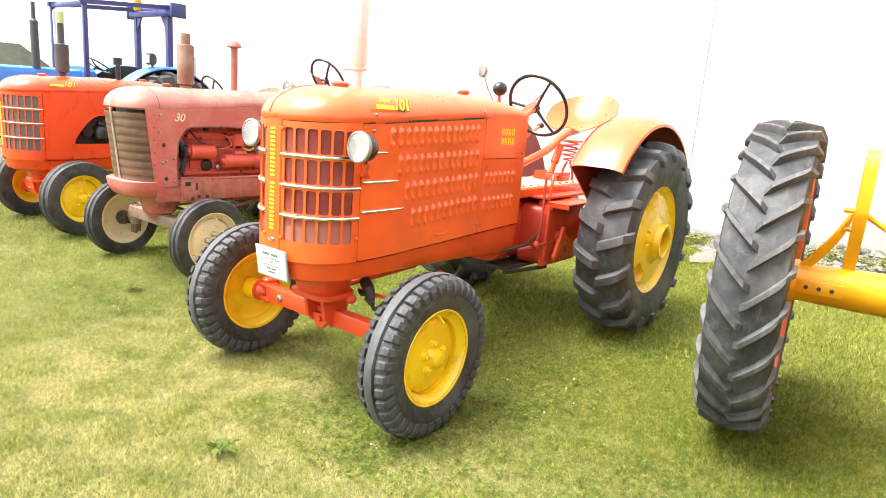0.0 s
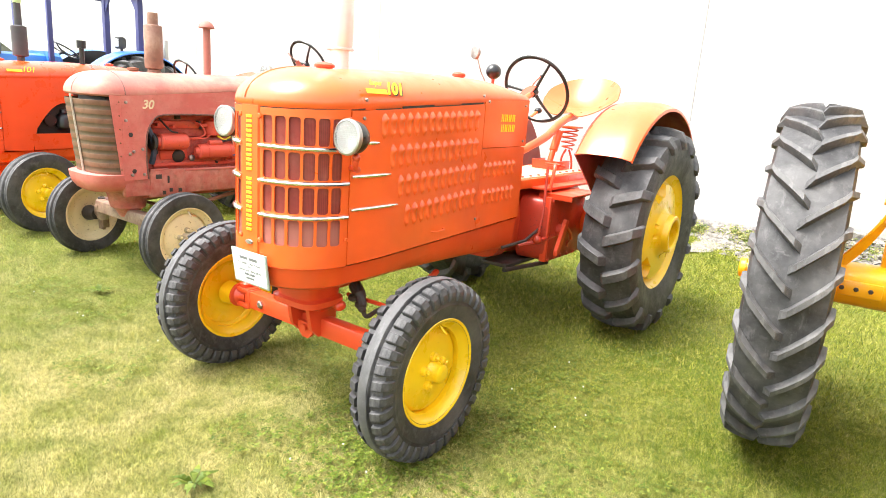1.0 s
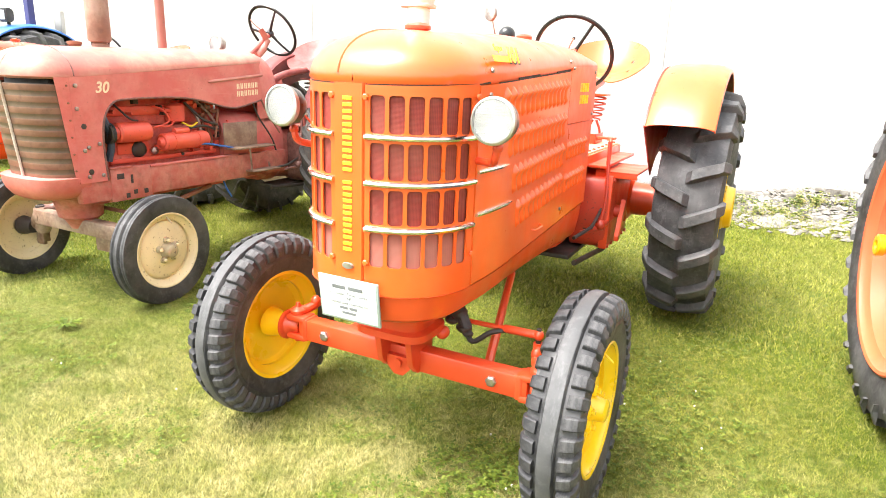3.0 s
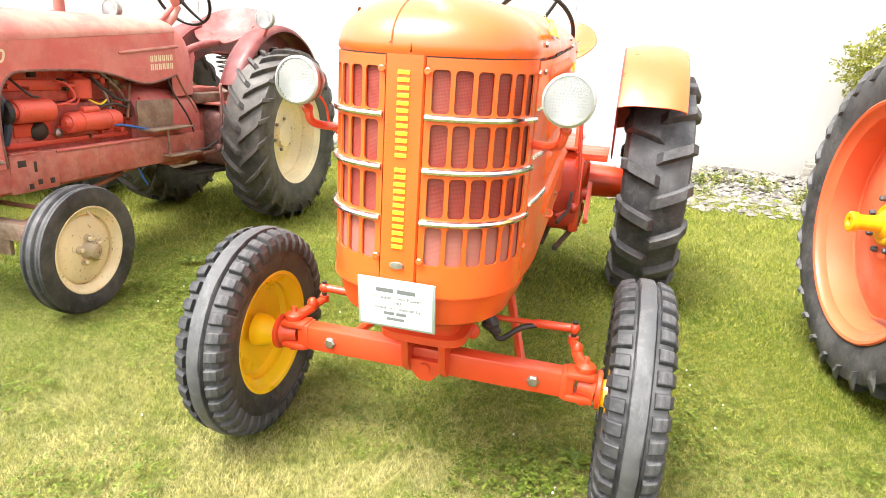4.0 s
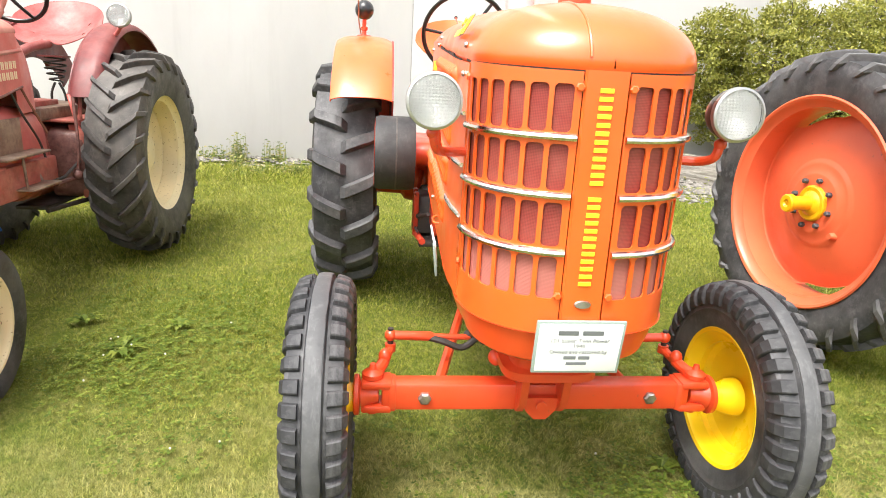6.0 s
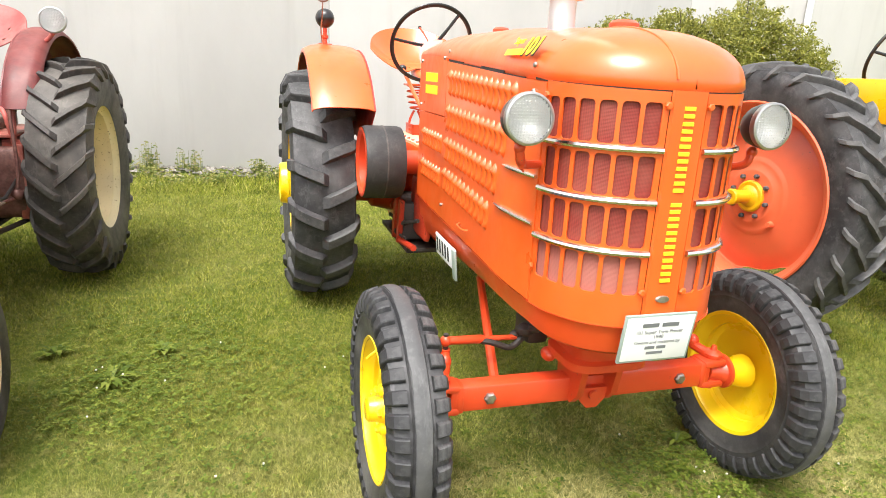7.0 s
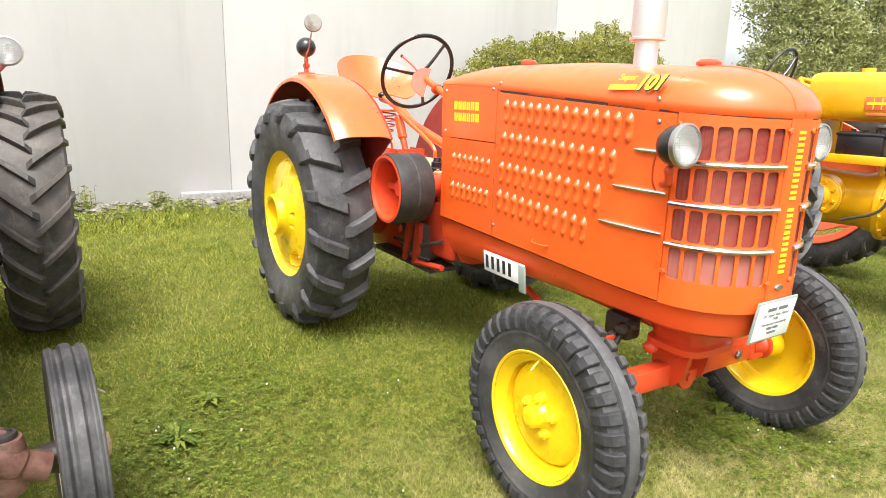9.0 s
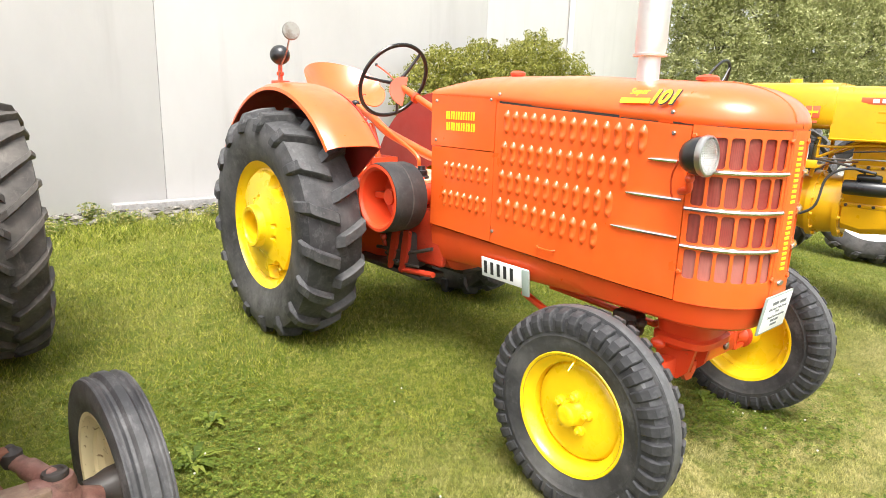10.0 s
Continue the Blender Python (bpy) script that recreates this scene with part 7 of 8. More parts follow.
        rows.append([(w * abs(math.cos(a)) ** 0.6 * (1 if math.cos(a) >= 0 else -1), y, zm + h * abs(math.sin(a)) ** 0.6 * (1 if math.sin(a) >= 0 else -1)) for a in (2 * math.pi * k / 30 for k in range(30))])
    rings(bm, rows, True, True, True)
    part("clutch_housing", bm, FADED, t)
    bm = B()
    box(bm, 0.222, 0.230, 0.95, 1.27, 0.77, 0.938, 0.002)
    box(bm, 0.215, 0.315, 0.96, 1.37, 0.758, 0.770, 0.003)
    part("battery_shelf", bm, RUSTPLATE, t, "rusty battery shelf")
    bm = B()
    box(bm, 0.225, 0.335, 1.12, 1.40, 0.588, 0.598, 0.003)
    tube(bm, [(0.300, 1.13, 0.595), (0.300, 1.12, 0.76)], 0.007, 6)
    tube(bm, [(0.26, 1.36, 0.59), (0.22, 1.36, 0.70)], 0.008, 6)
    part("step_plate", bm, RUSTPLATE, t, "rusty step plate")
    me = bolt_mesh(0.016, 0.016)
    me.materials.append(STEEL)
    for y, z in ((1.44, 0.66), (1.50, 0.68), (1.47, 0.62)):
        piece("bolt", me, t, "", (0.212, y, z))
    # stacks
    bm = B()
    lathe(bm, [(1.36, 0.045), (1.415, 0.045), (1.42, 0.036), (1.43, 0.060), (1.44, 0.063), (1.715, 0.063), (1.725, 0.058), (1.73, 0.036), (1.81, 0.035), (1.808, 0.030), (1.74, 0.030)], 28, 1, False, "z")
    for v in bm.verts:
        v.co += Vector((0.0, 0.257, 0))
    part("exhaust_pipe", bm, RUSTPIPE, t, "rusted exhaust muffler")
    bm = B()
    lathe(bm, [(1.36, 0.028), (1.755, 0.028), (1.757, 0.056), (1.763, 0.060), (1.775, 0.056), (1.800, 0.040), (1.812, 0.015), (1.814, 0.0)], 24, 1, False, "z")
    for v in bm.verts:
        v.co += Vector((0.0, 0.690, 0))
    part("air_intake", bm, PINKPIPE, t, "faded red air intake stack")
    for y in (0.10, 1.15):
        bm = B()
        lathe(bm, [(1.38, 0.03), (1.40, 0.03), (1.405, 0.038), (1.42, 0.038), (1.425, 0)], 20, 1, False, "z")
        for v in bm.verts:
            v.co.y += y
        part("filler_cap", bm, RUST, t)
    # axle and wheels
    bm = B()
    box(bm, -0.40, 0.40, -0.03, 0.05, 0.33, 0.42, 0.01)
    axle = part("front_axle", bm, RUSTPLATE, t, "rusted tan front axle beam")
    for x, hx, y, z0, z1 in ((-0.50, 0.035, 0.06, 0.165, 0.315), (0.115, 0.065, 0.07, 0.215, 0.325)):
        bm = B()
        box(bm, x - hx, x + hx, y - 0.012, y + 0.012, z0, z1, 0.004)
        if x < 0:
            box(bm, x - hx, x - hx + 0.010, y - 0.012, y + 0.07, z0, z1, 0.003)
            box(bm, x - hx, x + hx, y - 0.012, y + 0.07, z1 - 0.010, z1 + 0.002, 0.003)
        else:
            box(bm, x - 0.03, x + 0.03, y - 0.04, y + 0.01, z1 - 0.02, 0.345, 0.004)
        part("bracket_plate", bm, RUSTPLATE, axle, "bent rusty bracket plate")
    bm = B()
    rows = []
    for z, hx, hy in ((0.60, 0.17, 0.17), (0.565, 0.165, 0.165), (0.53, 0.135, 0.14), (0.48, 0.115, 0.13), (0.435, 0.120, 0.12), (0.415, 0.10, 0.09), (0.36, 0.055, 0.06)):
        rows.append([(hx * math.cos(a), 0.02 + hy * math.sin(a), z) for a in (2 * math.pi * k / 28 for k in range(28))])
    rings(bm, rows, True, True, True)
    part("axle_pivot_casting", bm, RAILRED, axle, "rusted bell-shaped pivot casting")
    for s in (1, -1):
        bm = B()
        lathe(bm, [(0.26, 0.0), (0.26, 0.034), (0.28, 0.044), (0.40, 0.046), (0.42, 0.040), (0.425, 0.0)], 20, 1, False, "z")
        for v in bm.verts:
            v.co += Vector((s * 0.415, 0.03, 0))
        tube(bm, bend([(s * 0.36, 0.02, 0.37), (s * 0.40, 0.02, 0.37), (s * 0.44, 0.03, 0.335), (s * 0.50, 0.04, 0.305)]), [0.055] * 6 + [0.05] * 6 + [0.042] * 7, 14)
        king = part("kingpin", bm, RUSTPLATE if s < 0 else GRIMEIRON, t)
        bm = B()
        tube(bm, bend([(s * 0.415, 0.03, 0.395), (s * 0.38, 0.09, 0.415), (s * 0.345, 0.15, 0.43)]), [0.036] * 4 + [0.028] * 5 + [0.022] * 4, 12)
        part("steering_arm", bm, GRIMEIRON, king)
        bm = B()
        lathe(bm, [(0.42, 0.030), (0.430, 0.031), (0.436, 0.028), (0.438, 0.020), (0.432, 0.018), (0.432, 0.0)], 20, 1, False, "z")
        for v in bm.verts:
            v.co += Vector((s * 0.415, 0.03, 0))
        part("grease_cap", bm, GREASE, king)
        bm = B()
        lathe(bm, [(0.415, 0.0), (0.415, 0.020), (0.435, 0.027), (0.455, 0.026), (0.462, 0.016), (0.472, 0.009), (0.472, 0.0)], 18, 1, False, "z")
        for v in bm.verts:
            v.co += Vector((s * 0.340, 0.155, 0))
        part("ball_joint", bm, GREASE, king)
    bm = B()
    tube(bm, [(-0.34, 0.155, 0.455), (-0.27, 0.155, 0.455), (-0.26, 0.155, 0.455), (0.26, 0.155, 0.455), (0.27, 0.155, 0.455), (0.34, 0.155, 0.455)], [0.017, 0.017, 0.012, 0.012, 0.017, 0.017], 10)
    tube(bm, [(0.3, 0.05, 0.4), (0.12, 0.9, 0.5)], 0.016, 8)
    tube(bm, [(-0.3, 0.05, 0.4), (-0.12, 0.9, 0.5)], 0.016, 8)
    part("steering_linkage", bm, RUST, t)
    for s in (1, -1):
        small_front_wheel(t, s * 0.575, 0.11 if s > 0 else 0.0, 0.292, s, "rib", CREAM, TYRE, HUBCREAM, R=0.318, W=0.112, turn=3 if s > 0 else 9, sleeve=GREASE)
    gearbox(t, RAILRED, GRIMERED, 1.40, 2.17, reach=0.44)
    for s in (1, -1):
        big_wheel(t, s * 0.522, 2.17, 0.652, s, 0.645, 0.31, 0.37, CREAM, CREAM, TYREDUST, "dish", 24, 1.2)
        fender(t, s, 2.40, 0.755, 0.705, 0.24, 0.42, 22, 146, MAROON, MAROON, 0.46)
    headlamp(t, 0.48, 1.99, 1.485, 1, STEEL, FADED, [(0.40, 2.12, 1.375), (0.43, 2.08, 1.39), (0.47, 2.04, 1.43)], 0.066)
    headlamp(t, -0.60, 1.72, 1.487, -1, STEEL, FADED, [(-0.40, 2.02, 1.375), (-0.50, 1.90, 1.39), (-0.59, 1.78, 1.43)], 0.066)
    steering(t, (0.0, 1.70, 1.572), -57, (0.0, 1.36, 1.33), 0.205, FADED)
    bm = B()
    tube(bm, bend([(0.0, 1.55, 1.40), (0.02, 1.60, 1.46), (0.03, 1.64, 1.52)]), [0.030] * 7 + [0.022] * 6, 12)
    sheet(bm, [(0.03, 1.63, 1.50), (0.06, 1.60, 1.55), (0.05, 1.56, 1.60), (0.02, 1.55, 1.58), (0.015, 1.60, 1.52)], 0.006, (1, 0, 0))
    tube(bm, bend([(0.04, 1.57, 1.58), (0.03, 1.50, 1.62), (0.03, 1.46, 1.65)]), 0.004, 6)
    part("throttle_sector", bm, FADETOP, t)
    pan_seat(t, pose(0, 2.27, 1.345, 6, 0, 0), SEATRED, GREASE, [(0, 1.42, 1.10), (0.0, 1.60, 1.175), (0, 1.78, 1.245), (0.0, 1.95, 1.285), (0, 2.12, 1.305)], 0.275, 0.225, (-0.02, 2.22, 1.07, 1.225), 0.027)
    bm = B()
    tube(bm, [(0, 1.73, 0.96), (0, 1.745, 1.03), (0, 1.746, 1.04), (0, 1.785, 1.20), (0, 1.79, 1.25)], [0.018, 0.018, 0.028, 0.028, 0.012], 14)
    part("seat_damper", bm, FADED, t)
    bm = B()
    box(bm, -0.16, 0.16, 1.62, 2.30, 0.885, 0.955, 0.012)
    part("gearbox_cover", bm, RUSTPLATE, t, "rust-brown gearbox cover")
    bm = B()
    tube(bm, bend([(0.30, 1.75, 0.80), (0.28, 1.72, 0.98), (0.24, 1.8, 1.02), (0.2, 2.0, 1.0)]), 0.012, 8)
    part("hand_rail", bm, FADED, t)
    bm = B()
    box(bm, -0.09, 0.09, 1.66, 1.98, 0.950, 0.985, 0.006)
    part("seat_bracket", bm, RAILRED, t)


# ---- the second orange tractor, with open engine sides ----
def open_tractor():
    t = thing("tractor", "bright orange-red vintage tractor with open engine sides and yellow wheels", "tractor", (-4.53, 0.40, -0.045))
    hood_top(t, BRIGHTRED)
    for s in (1, -1):
        grille(t, s, BRIGHTRED, DUSTGREY)
        bm = B()
        rows = []
        for i in range(33):
            y = -0.104 + 1.39 * i / 32
            x = plan(u_of(y) if y > NOSE_Y else u_at_y(y))[0] + 0.003
            z1 = seam_z(y) - 0.006
            if y < 0.13:
                z0 = 0.70
            elif y < 0.40:
                z0 = 0.85 + 0.27 * math.sin(min(1, (y - 0.13) / 0.27) * math.pi / 2)
            else:
                z0 = 1.12
            rows.append([(s * x, y, z0), (s * x, y, z1), (s * (x - 0.008), y, z1), (s * (x - 0.008), y, z0)])
        rings(bm, rows, True, True, True)
        part("side_panel", bm, BRIGHTRED, t)
        bm = B()
        skin(bm, u_of(0.125), 2, 12, lambda y: 0.70 + 0.03 * y, lambda y: 0.845 + 0.012 * y, s, 0.003)
        part("lower_side_panel", bm, BRIGHTRED, t)
        m = Matrix.Translation((s * 0.263, 0.07, 1.385)) @ pose(0, 0, 0, 0, 0, 90 * s) @ pose(0, 0, 0, 62, 0, 0) @ Matrix.Translation((0, 0, 0.016))
        words("model_number", "101", 0.072, LETTER, m @ pose(0.055, 0, 0), t, "yellow model number", 0.35, 0.0008)
        bm = B()
        box(bm, -0.11, 0.008, -0.024, -0.004, -0.0008, 0.0008)
        part("model_bar", bm, LETTER, t, at=m)
    bm = B()
    yy = plan(0)[1]
    rows = [[(NOSE_X - 0.050, yy + 0.004, z), (NOSE_X, yy - 0.006, z), (NOSE_X + 0.050, yy + 0.004, z)] for z in (0.70, 0.9, 1.298)]
    rings(bm, rows, False)
    strip = part("nose_strip", bm, BRIGHTRED, t)
    block_letters(strip, LETTER, [Matrix.Translation((0.0, yy - 0.0065, 1.250 - 0.0385 * k)) for k in range(12)], 0.030, 0.030, 0.0025)
    belly(t, BRIGHTRED)
    bm = B()
    box(bm, -0.16, 0.16, 0.12, 1.1, 0.70, 1.12, 0.02)
    engine = part("engine_block", bm, GREASE, t)
    bm = B()
    lathe(bm, [(0.88, 0.0), (0.88, 0.055), (0.90, 0.070), (0.98, 0.072), (1.01, 0.060), (1.03, 0.030), (1.06, 0.026), (1.065, 0.0)], 24, 1, False, "z")
    for v in bm.verts:
        v.co += Vector((0.20, 0.42, 0))
    tube(bm, [(0.16, 0.30, 0.96), (0.22, 0.30, 0.96)], 0.05, 16)
    part("air_cleaner", bm, BLACK, engine, "black oil-bath air cleaner")
    bm = B()
    for y in (0.56, 0.70, 0.84):
        tube(bm, bend([(0.15, y, 1.05), (0.22, y + 0.02, 1.02), (0.21, y + 0.05, 0.90)]), 0.020, 10)
    tube(bm, [(0.21, 0.55, 0.92), (0.21, 1.0, 0.92)], 0.032, 14)
    part("manifold", bm, GREYIRON, engine, "dark iron manifold")
    for y, r, h in ((0.005, 0.042, 0.022), (0.962, 0.036, 0.026)):
        bm = B()
        z = crown_z(y) - 0.008
        lathe(bm, [(z, r * 0.8), (z + h * 0.5, r * 0.8), (z + h * 0.55, r), (z + h, r), (z + h + 0.008, 0)], 24, 1, False, "z")
        for v in bm.verts:
            v.co.y += y
        part("filler_cap", bm, BRIGHTRED, t)
    bm = B()
    lathe(bm, [(1.44, 0.03), (1.50, 0.03), (1.51, 0.062), (1.76, 0.062), (1.77, 0.03), (2.02, 0.028)], 24, 1, False, "z")
    for v in bm.verts:
        v.co += Vector((-0.02, 0.19, 0))
    part("exhaust_pipe", bm, GREYIRON, t, "dark grey exhaust muffler")
    bm = B()
    lathe(bm, [(1.955, 0.031), (1.955, 0.034), (2.06, 0.034), (2.062, 0.030), (2.058, 0.0)], 18, 1, False, "z")
    for v in bm.verts:
        v.co += Vector((-0.02, 0.19, 0))
    part("tin_cap", bm, PALEGREEN, t, "pale green tin over the exhaust end")
    bm = B()
    lathe(bm, [(1.44, 0.022), (1.62, 0.022), (1.622, 0.04), (1.69, 0.04), (1.69, 0.0)], 20, 1, False, "z")
    for v in bm.verts:
        v.co += Vector((0.10, 0.66, 0))
    part("air_intake", bm, BLACK, t, "black air intake with square cap")
    front_axle(t, BRIGHTRED, YELLOW)
    for s in (1, -1):
        small_front_wheel(t, s * 0.585, 0.05, 0.375, s, "rib", YELLOW, TYRE, YELLOW, R=0.345, W=0.155, turn=8)
    gearbox(t, BRIGHTRED, DEEPRED)
    for s in (1, -1):
        big_wheel(t, s * 0.72, 2.10, 0.685, s, 0.655, 0.30, 0.362, YELLOW, YELLOW, TYRE, "cast")
        fender(t, s, 2.10, 0.635, 0.78, 0.42, 0.70, 40, 150, BRIGHTRED, BRIGHTRED)
    steering(t, (-0.03, 1.80, 1.40), -62, (-0.02, 1.27, 1.22), 0.21, BRIGHTRED)
    pan_seat(t, pose(0, 2.45, 1.30, 8, 0, 0), BRIGHTRED, BRIGHTRED, [(0, 1.30, 1.02), (0.0, 1.7, 1.02), (0, 2.1, 1.16), (0.0, 2.36, 1.26)])


# ---- the blue tractor with its roll frame ----
def blue_tractor():
    t = thing("tractor", "blue tractor with a dark blue square safety cab frame", "tractor", (-8.23, 0.92, 0))
    bm = B()
    rows = []
    for y, w, z1 in ((-0.62, 0.29, 1.40), (-0.58, 0.33, 1.48), (0.2, 0.36, 1.53), (1.22, 0.38, 1.56)):
        rows.append([(-w, y, 0.85), (-w, y, z1 - 0.10), (-w + 0.03, y, z1 - 0.03), (-w + 0.09, y, z1), (w - 0.09, y, z1), (w - 0.03, y, z1 - 0.03), (w, y, z1 - 0.10), (w, y, 0.85)])
    rings(bm, rows, True, True, True)
    hood = part("hood", bm, BLUE, t)
    for s in (1, -1):
        bm = B()
        box(bm, s * 0.372 - 0.008, s * 0.372 + 0.008, -0.45, 1.2, 1.19, 1.26, 0.004)
        part("hood_stripe", bm, WHITE, hood, "white stripe along the hood")
        for k in range(6):
            bm = B()
            box(bm, s * 0.365 - 0.012, s * 0.365 + 0.012, -0.40, 0.75, 0.89 + 0.048 * k, 0.915 + 0.048 * k, 0.006)
            part("louvre", bm, BLUE, hood)
    for k in range(7):
        bm = B()
        box(bm, -0.26, 0.26, -0.645, -0.612, 0.90 + 0.07 * k, 0.94 + 0.07 * k, 0.006)
        part("grille_bar", bm, NAVY, t)
    bm = B()
    box(bm, -0.25, 0.25, -0.5, 2.4, 0.5, 0.84, 0.03)
    box(bm, -0.6, 0.6, -0.15, -0.03, 0.40, 0.52, 0.01)
    part("chassis", bm, NAVY, t)
    bm = B()
    lathe(bm, [(1.40, 0.030), (1.50, 0.030), (1.51, 0.052), (2.15, 0.050), (2.18, 0.026), (2.40, 0.024), (2.40, 0.019), (2.20, 0.019)], 20, 1, False, "z")
    for v in bm.verts:
        v.co += Vector((0.30, 0.65, 0))
    part("exhaust_pipe", bm, GREYIRON, t, "dark grey exhaust stack")
    # square safety frame
    for x in (-0.56, 0.54):
        bm = B()
        box(bm, x - 0.03, x + 0.03, 1.19, 1.25, 0.95, 2.47, 0.006)
        part("cab_post", bm, NAVY, t)
        bm = B()
        rings(bm, [[(x * 0.92 + dx, y + dy, z) for dx, dy in ((-0.042, -0.04), (0.042, -0.04), (0.042, 0.04), (-0.042, 0.04))] for y, z in ((2.50, 1.2), (2.50, 2.52))], True, True, True)
        part("cab_post", bm, NAVY, t)
        bm = B()
        rings(bm, [[(x + dx, y, z + dz) for dx, dz in ((-0.03, -0.03), (0.03, -0.03), (0.03, 0.03), (-0.03, 0.03))] for y, z in ((1.16, 2.49), (2.62, 2.63))], True, True, True)
        part("roof_rail", bm, NAVY, t)
        bm = B()
        s = 1 if x > 0 else -1
        sheet(bm, [(x * 0.92 - s * 0.04, 2.47, 2.28), (x * 0.92 - s * 0.04, 2.47, 2.50), (x * 0.92 - s * 0.20, 2.47, 2.50)], 0.02, (0, 1, 0))
        part("gusset", bm, NAVY, t)
    for y, z, h, w in ((1.22, 2.475, 0.03, 0.58), (2.46, 2.535, 0.045, 0.72), (2.60, 2.64, 0.04, 0.72)):
        bm = B()
        box(bm, -w, w, y - 0.03, y + 0.03, z - h, z + h, 0.006)
        part("roof_rail", bm, NAVY, t)
    for s in (1, -1):
        bm = B()
        box(bm, s * 0.70 - 0.03, s * 0.70 + 0.03, 2.42, 2.66, 2.47, 2.68, 0.01)
        part("rail_end", bm, NAVY, t)
    bm = B()
    tube(bm, [(0.0, 2.25, 2.55), (0.0, 2.25, 2.60), (0.0, 2.25, 2.72), (0.0, 2.25, 2.75)], [0.05, 0.062, 0.058, 0.03], 16)
    part("beacon", bm, MMYEL, t, "amber beacon")
    for s in (1, -1):
        small_front_wheel(t, s * 0.72, -0.10, 0.40, s, "rib", WHITE, TYRE, WHITE, R=0.40)
        big_wheel(t, s * 0.80, 2.35, 0.82, s, 0.82, 0.36, 0.40, WHITE, WHITE, TYRE, "dish")
        # BLACK underside and flank paint in the dark space below the fender
        fender(t, s, 2.35, 0.77, 0.945, 0.50, 0.86, 42, 142, BLUE, BLACK, flank=BLACK)
    steering(t, (0.0, 1.60, 1.62), -30, (0.0, 1.3, 1.40), 0.21, BLACK)
    bm = B()
    box(bm, -0.24, 0.24, 1.95, 2.35, 1.15, 1.27, 0.04)
    box(bm, -0.24, 0.24, 2.28, 2.38, 1.2, 1.62, 0.04)
    part("seat", bm, BLACK, t)
    bm = B()
    box(bm, -0.34, 0.34, 1.2, 2.7, 0.7, 1.05, 0.03)
    box(bm, -0.50, 0.50, 1.25, 2.6, 1.05, 1.10, 0.01)
    part("gearbox", bm, NAVY, t)
    # cowl behind the hood and work lamp on the fender
    bm = B()
    rings(bm, [[(-w, y, 1.05), (-w, y, z - 0.05), (-w + 0.06, y, z), (w - 0.06, y, z), (w, y, z - 0.05), (w, y, 1.05)] for y, w, z in ((1.225, 0.42, 1.60), (1.40, 0.40, 1.58), (1.46, 0.34, 1.50))], True, True, True)
    part("cowl", bm, BLUE, t)
    bm = B()
    rings(bm, [[(0.68 + hx * c, 2.10 + dy, 1.80 + hz * c2) for c, c2 in ((-1, -1), (1, -1), (1, 1), (-1, 1))] for dy, hx, hz in ((-0.05, 0.075, 0.075), (-0.03, 0.085, 0.085), (0.03, 0.08, 0.08), (0.07, 0.05, 0.05))], True, True, True)
    bmesh.ops.bevel(bm, geom=bm.edges[:], offset=0.012, segments=2, affect="EDGES")
    tube(bm, [(0.68, 2.12, 1.69), (0.68, 2.12, 1.73)], 0.02, 8)
    lamp = part("work_lamp", bm, GREYIRON, t, "grey square work lamp on the fender")
    bm = B()
    box(bm, 0.625, 0.735, 2.042, 2.052, 1.745, 1.855, 0.004)
    part("lens", bm, WHITE, lamp, "pale square lens")
    bm = B()
    box(bm, 0.44, 0.60, 2.84, 2.90, 1.58, 1.92, 0.01)
    part("rear_box", bm, LAMPRIM, t, "grey metal box behind the fender")
    # windscreen glazing in the front of the frame
    bm = B()
    box(bm, -0.50, 0.48, 1.216, 1.224, 1.70, 2.40)
    g, n, l, b = shader("cab_glass", (0.95, 0.97, 0.97), 0.02)
    b.inputs["Transmission Weight"].default_value = 1.0
    ob = part("windscreen", bm, g, t)
    ob.visible_shadow = False
    bm = B()
    for x in (-0.50, 0.48):
        box(bm, x - 0.018, x + 0.018, 1.20, 1.24, 1.70, 2.40, 0.008)
    for z in (1.70, 2.40):
        box(bm, -0.50, 0.48, 1.203, 1.237, z - 0.018, z + 0.018, 0.008)
    part("windscreen_seal", bm, WHITE, t, "white rubber windscreen surround")


def dark_machine():
    t = thing("farm_machine", "dark olive canvas-topped machine with an orange trim", "machine", (-10.5, 1.1, 0))
    bm = B()
    rows = [[(-0.8, y, 1.2), (-0.8, y, h - 0.35), (-0.45, y, h), (0.45, y, h), (0.8, y, h - 0.35), (0.8, y, 1.2)] for y, h in ((0.0, 1.60), (0.4, 1.90), (1.0, 1.91), (1.5, 1.55))]
    rings(bm, rows, True, True, True)
    part("canopy", bm, OLIVE, t)
    bm = B()
    box(bm, -0.5, 0.5, -0.4, 1.9, 0.45, 1.2, 0.05)
    part("body", bm, OLIVE, t)
    bm = B()
    box(bm, 0.605, 0.62, 0.2, 1.1, 1.32, 1.38, 0.004)
    part("trim", bm, BRIGHTRED, t)
    for s in (1, -1):
        for y in (0.0, 1.5):
            small_front_wheel(t, s * 0.55, y, 0.36, s, "rib", CREAM, TYRE, RUST, R=0.36)


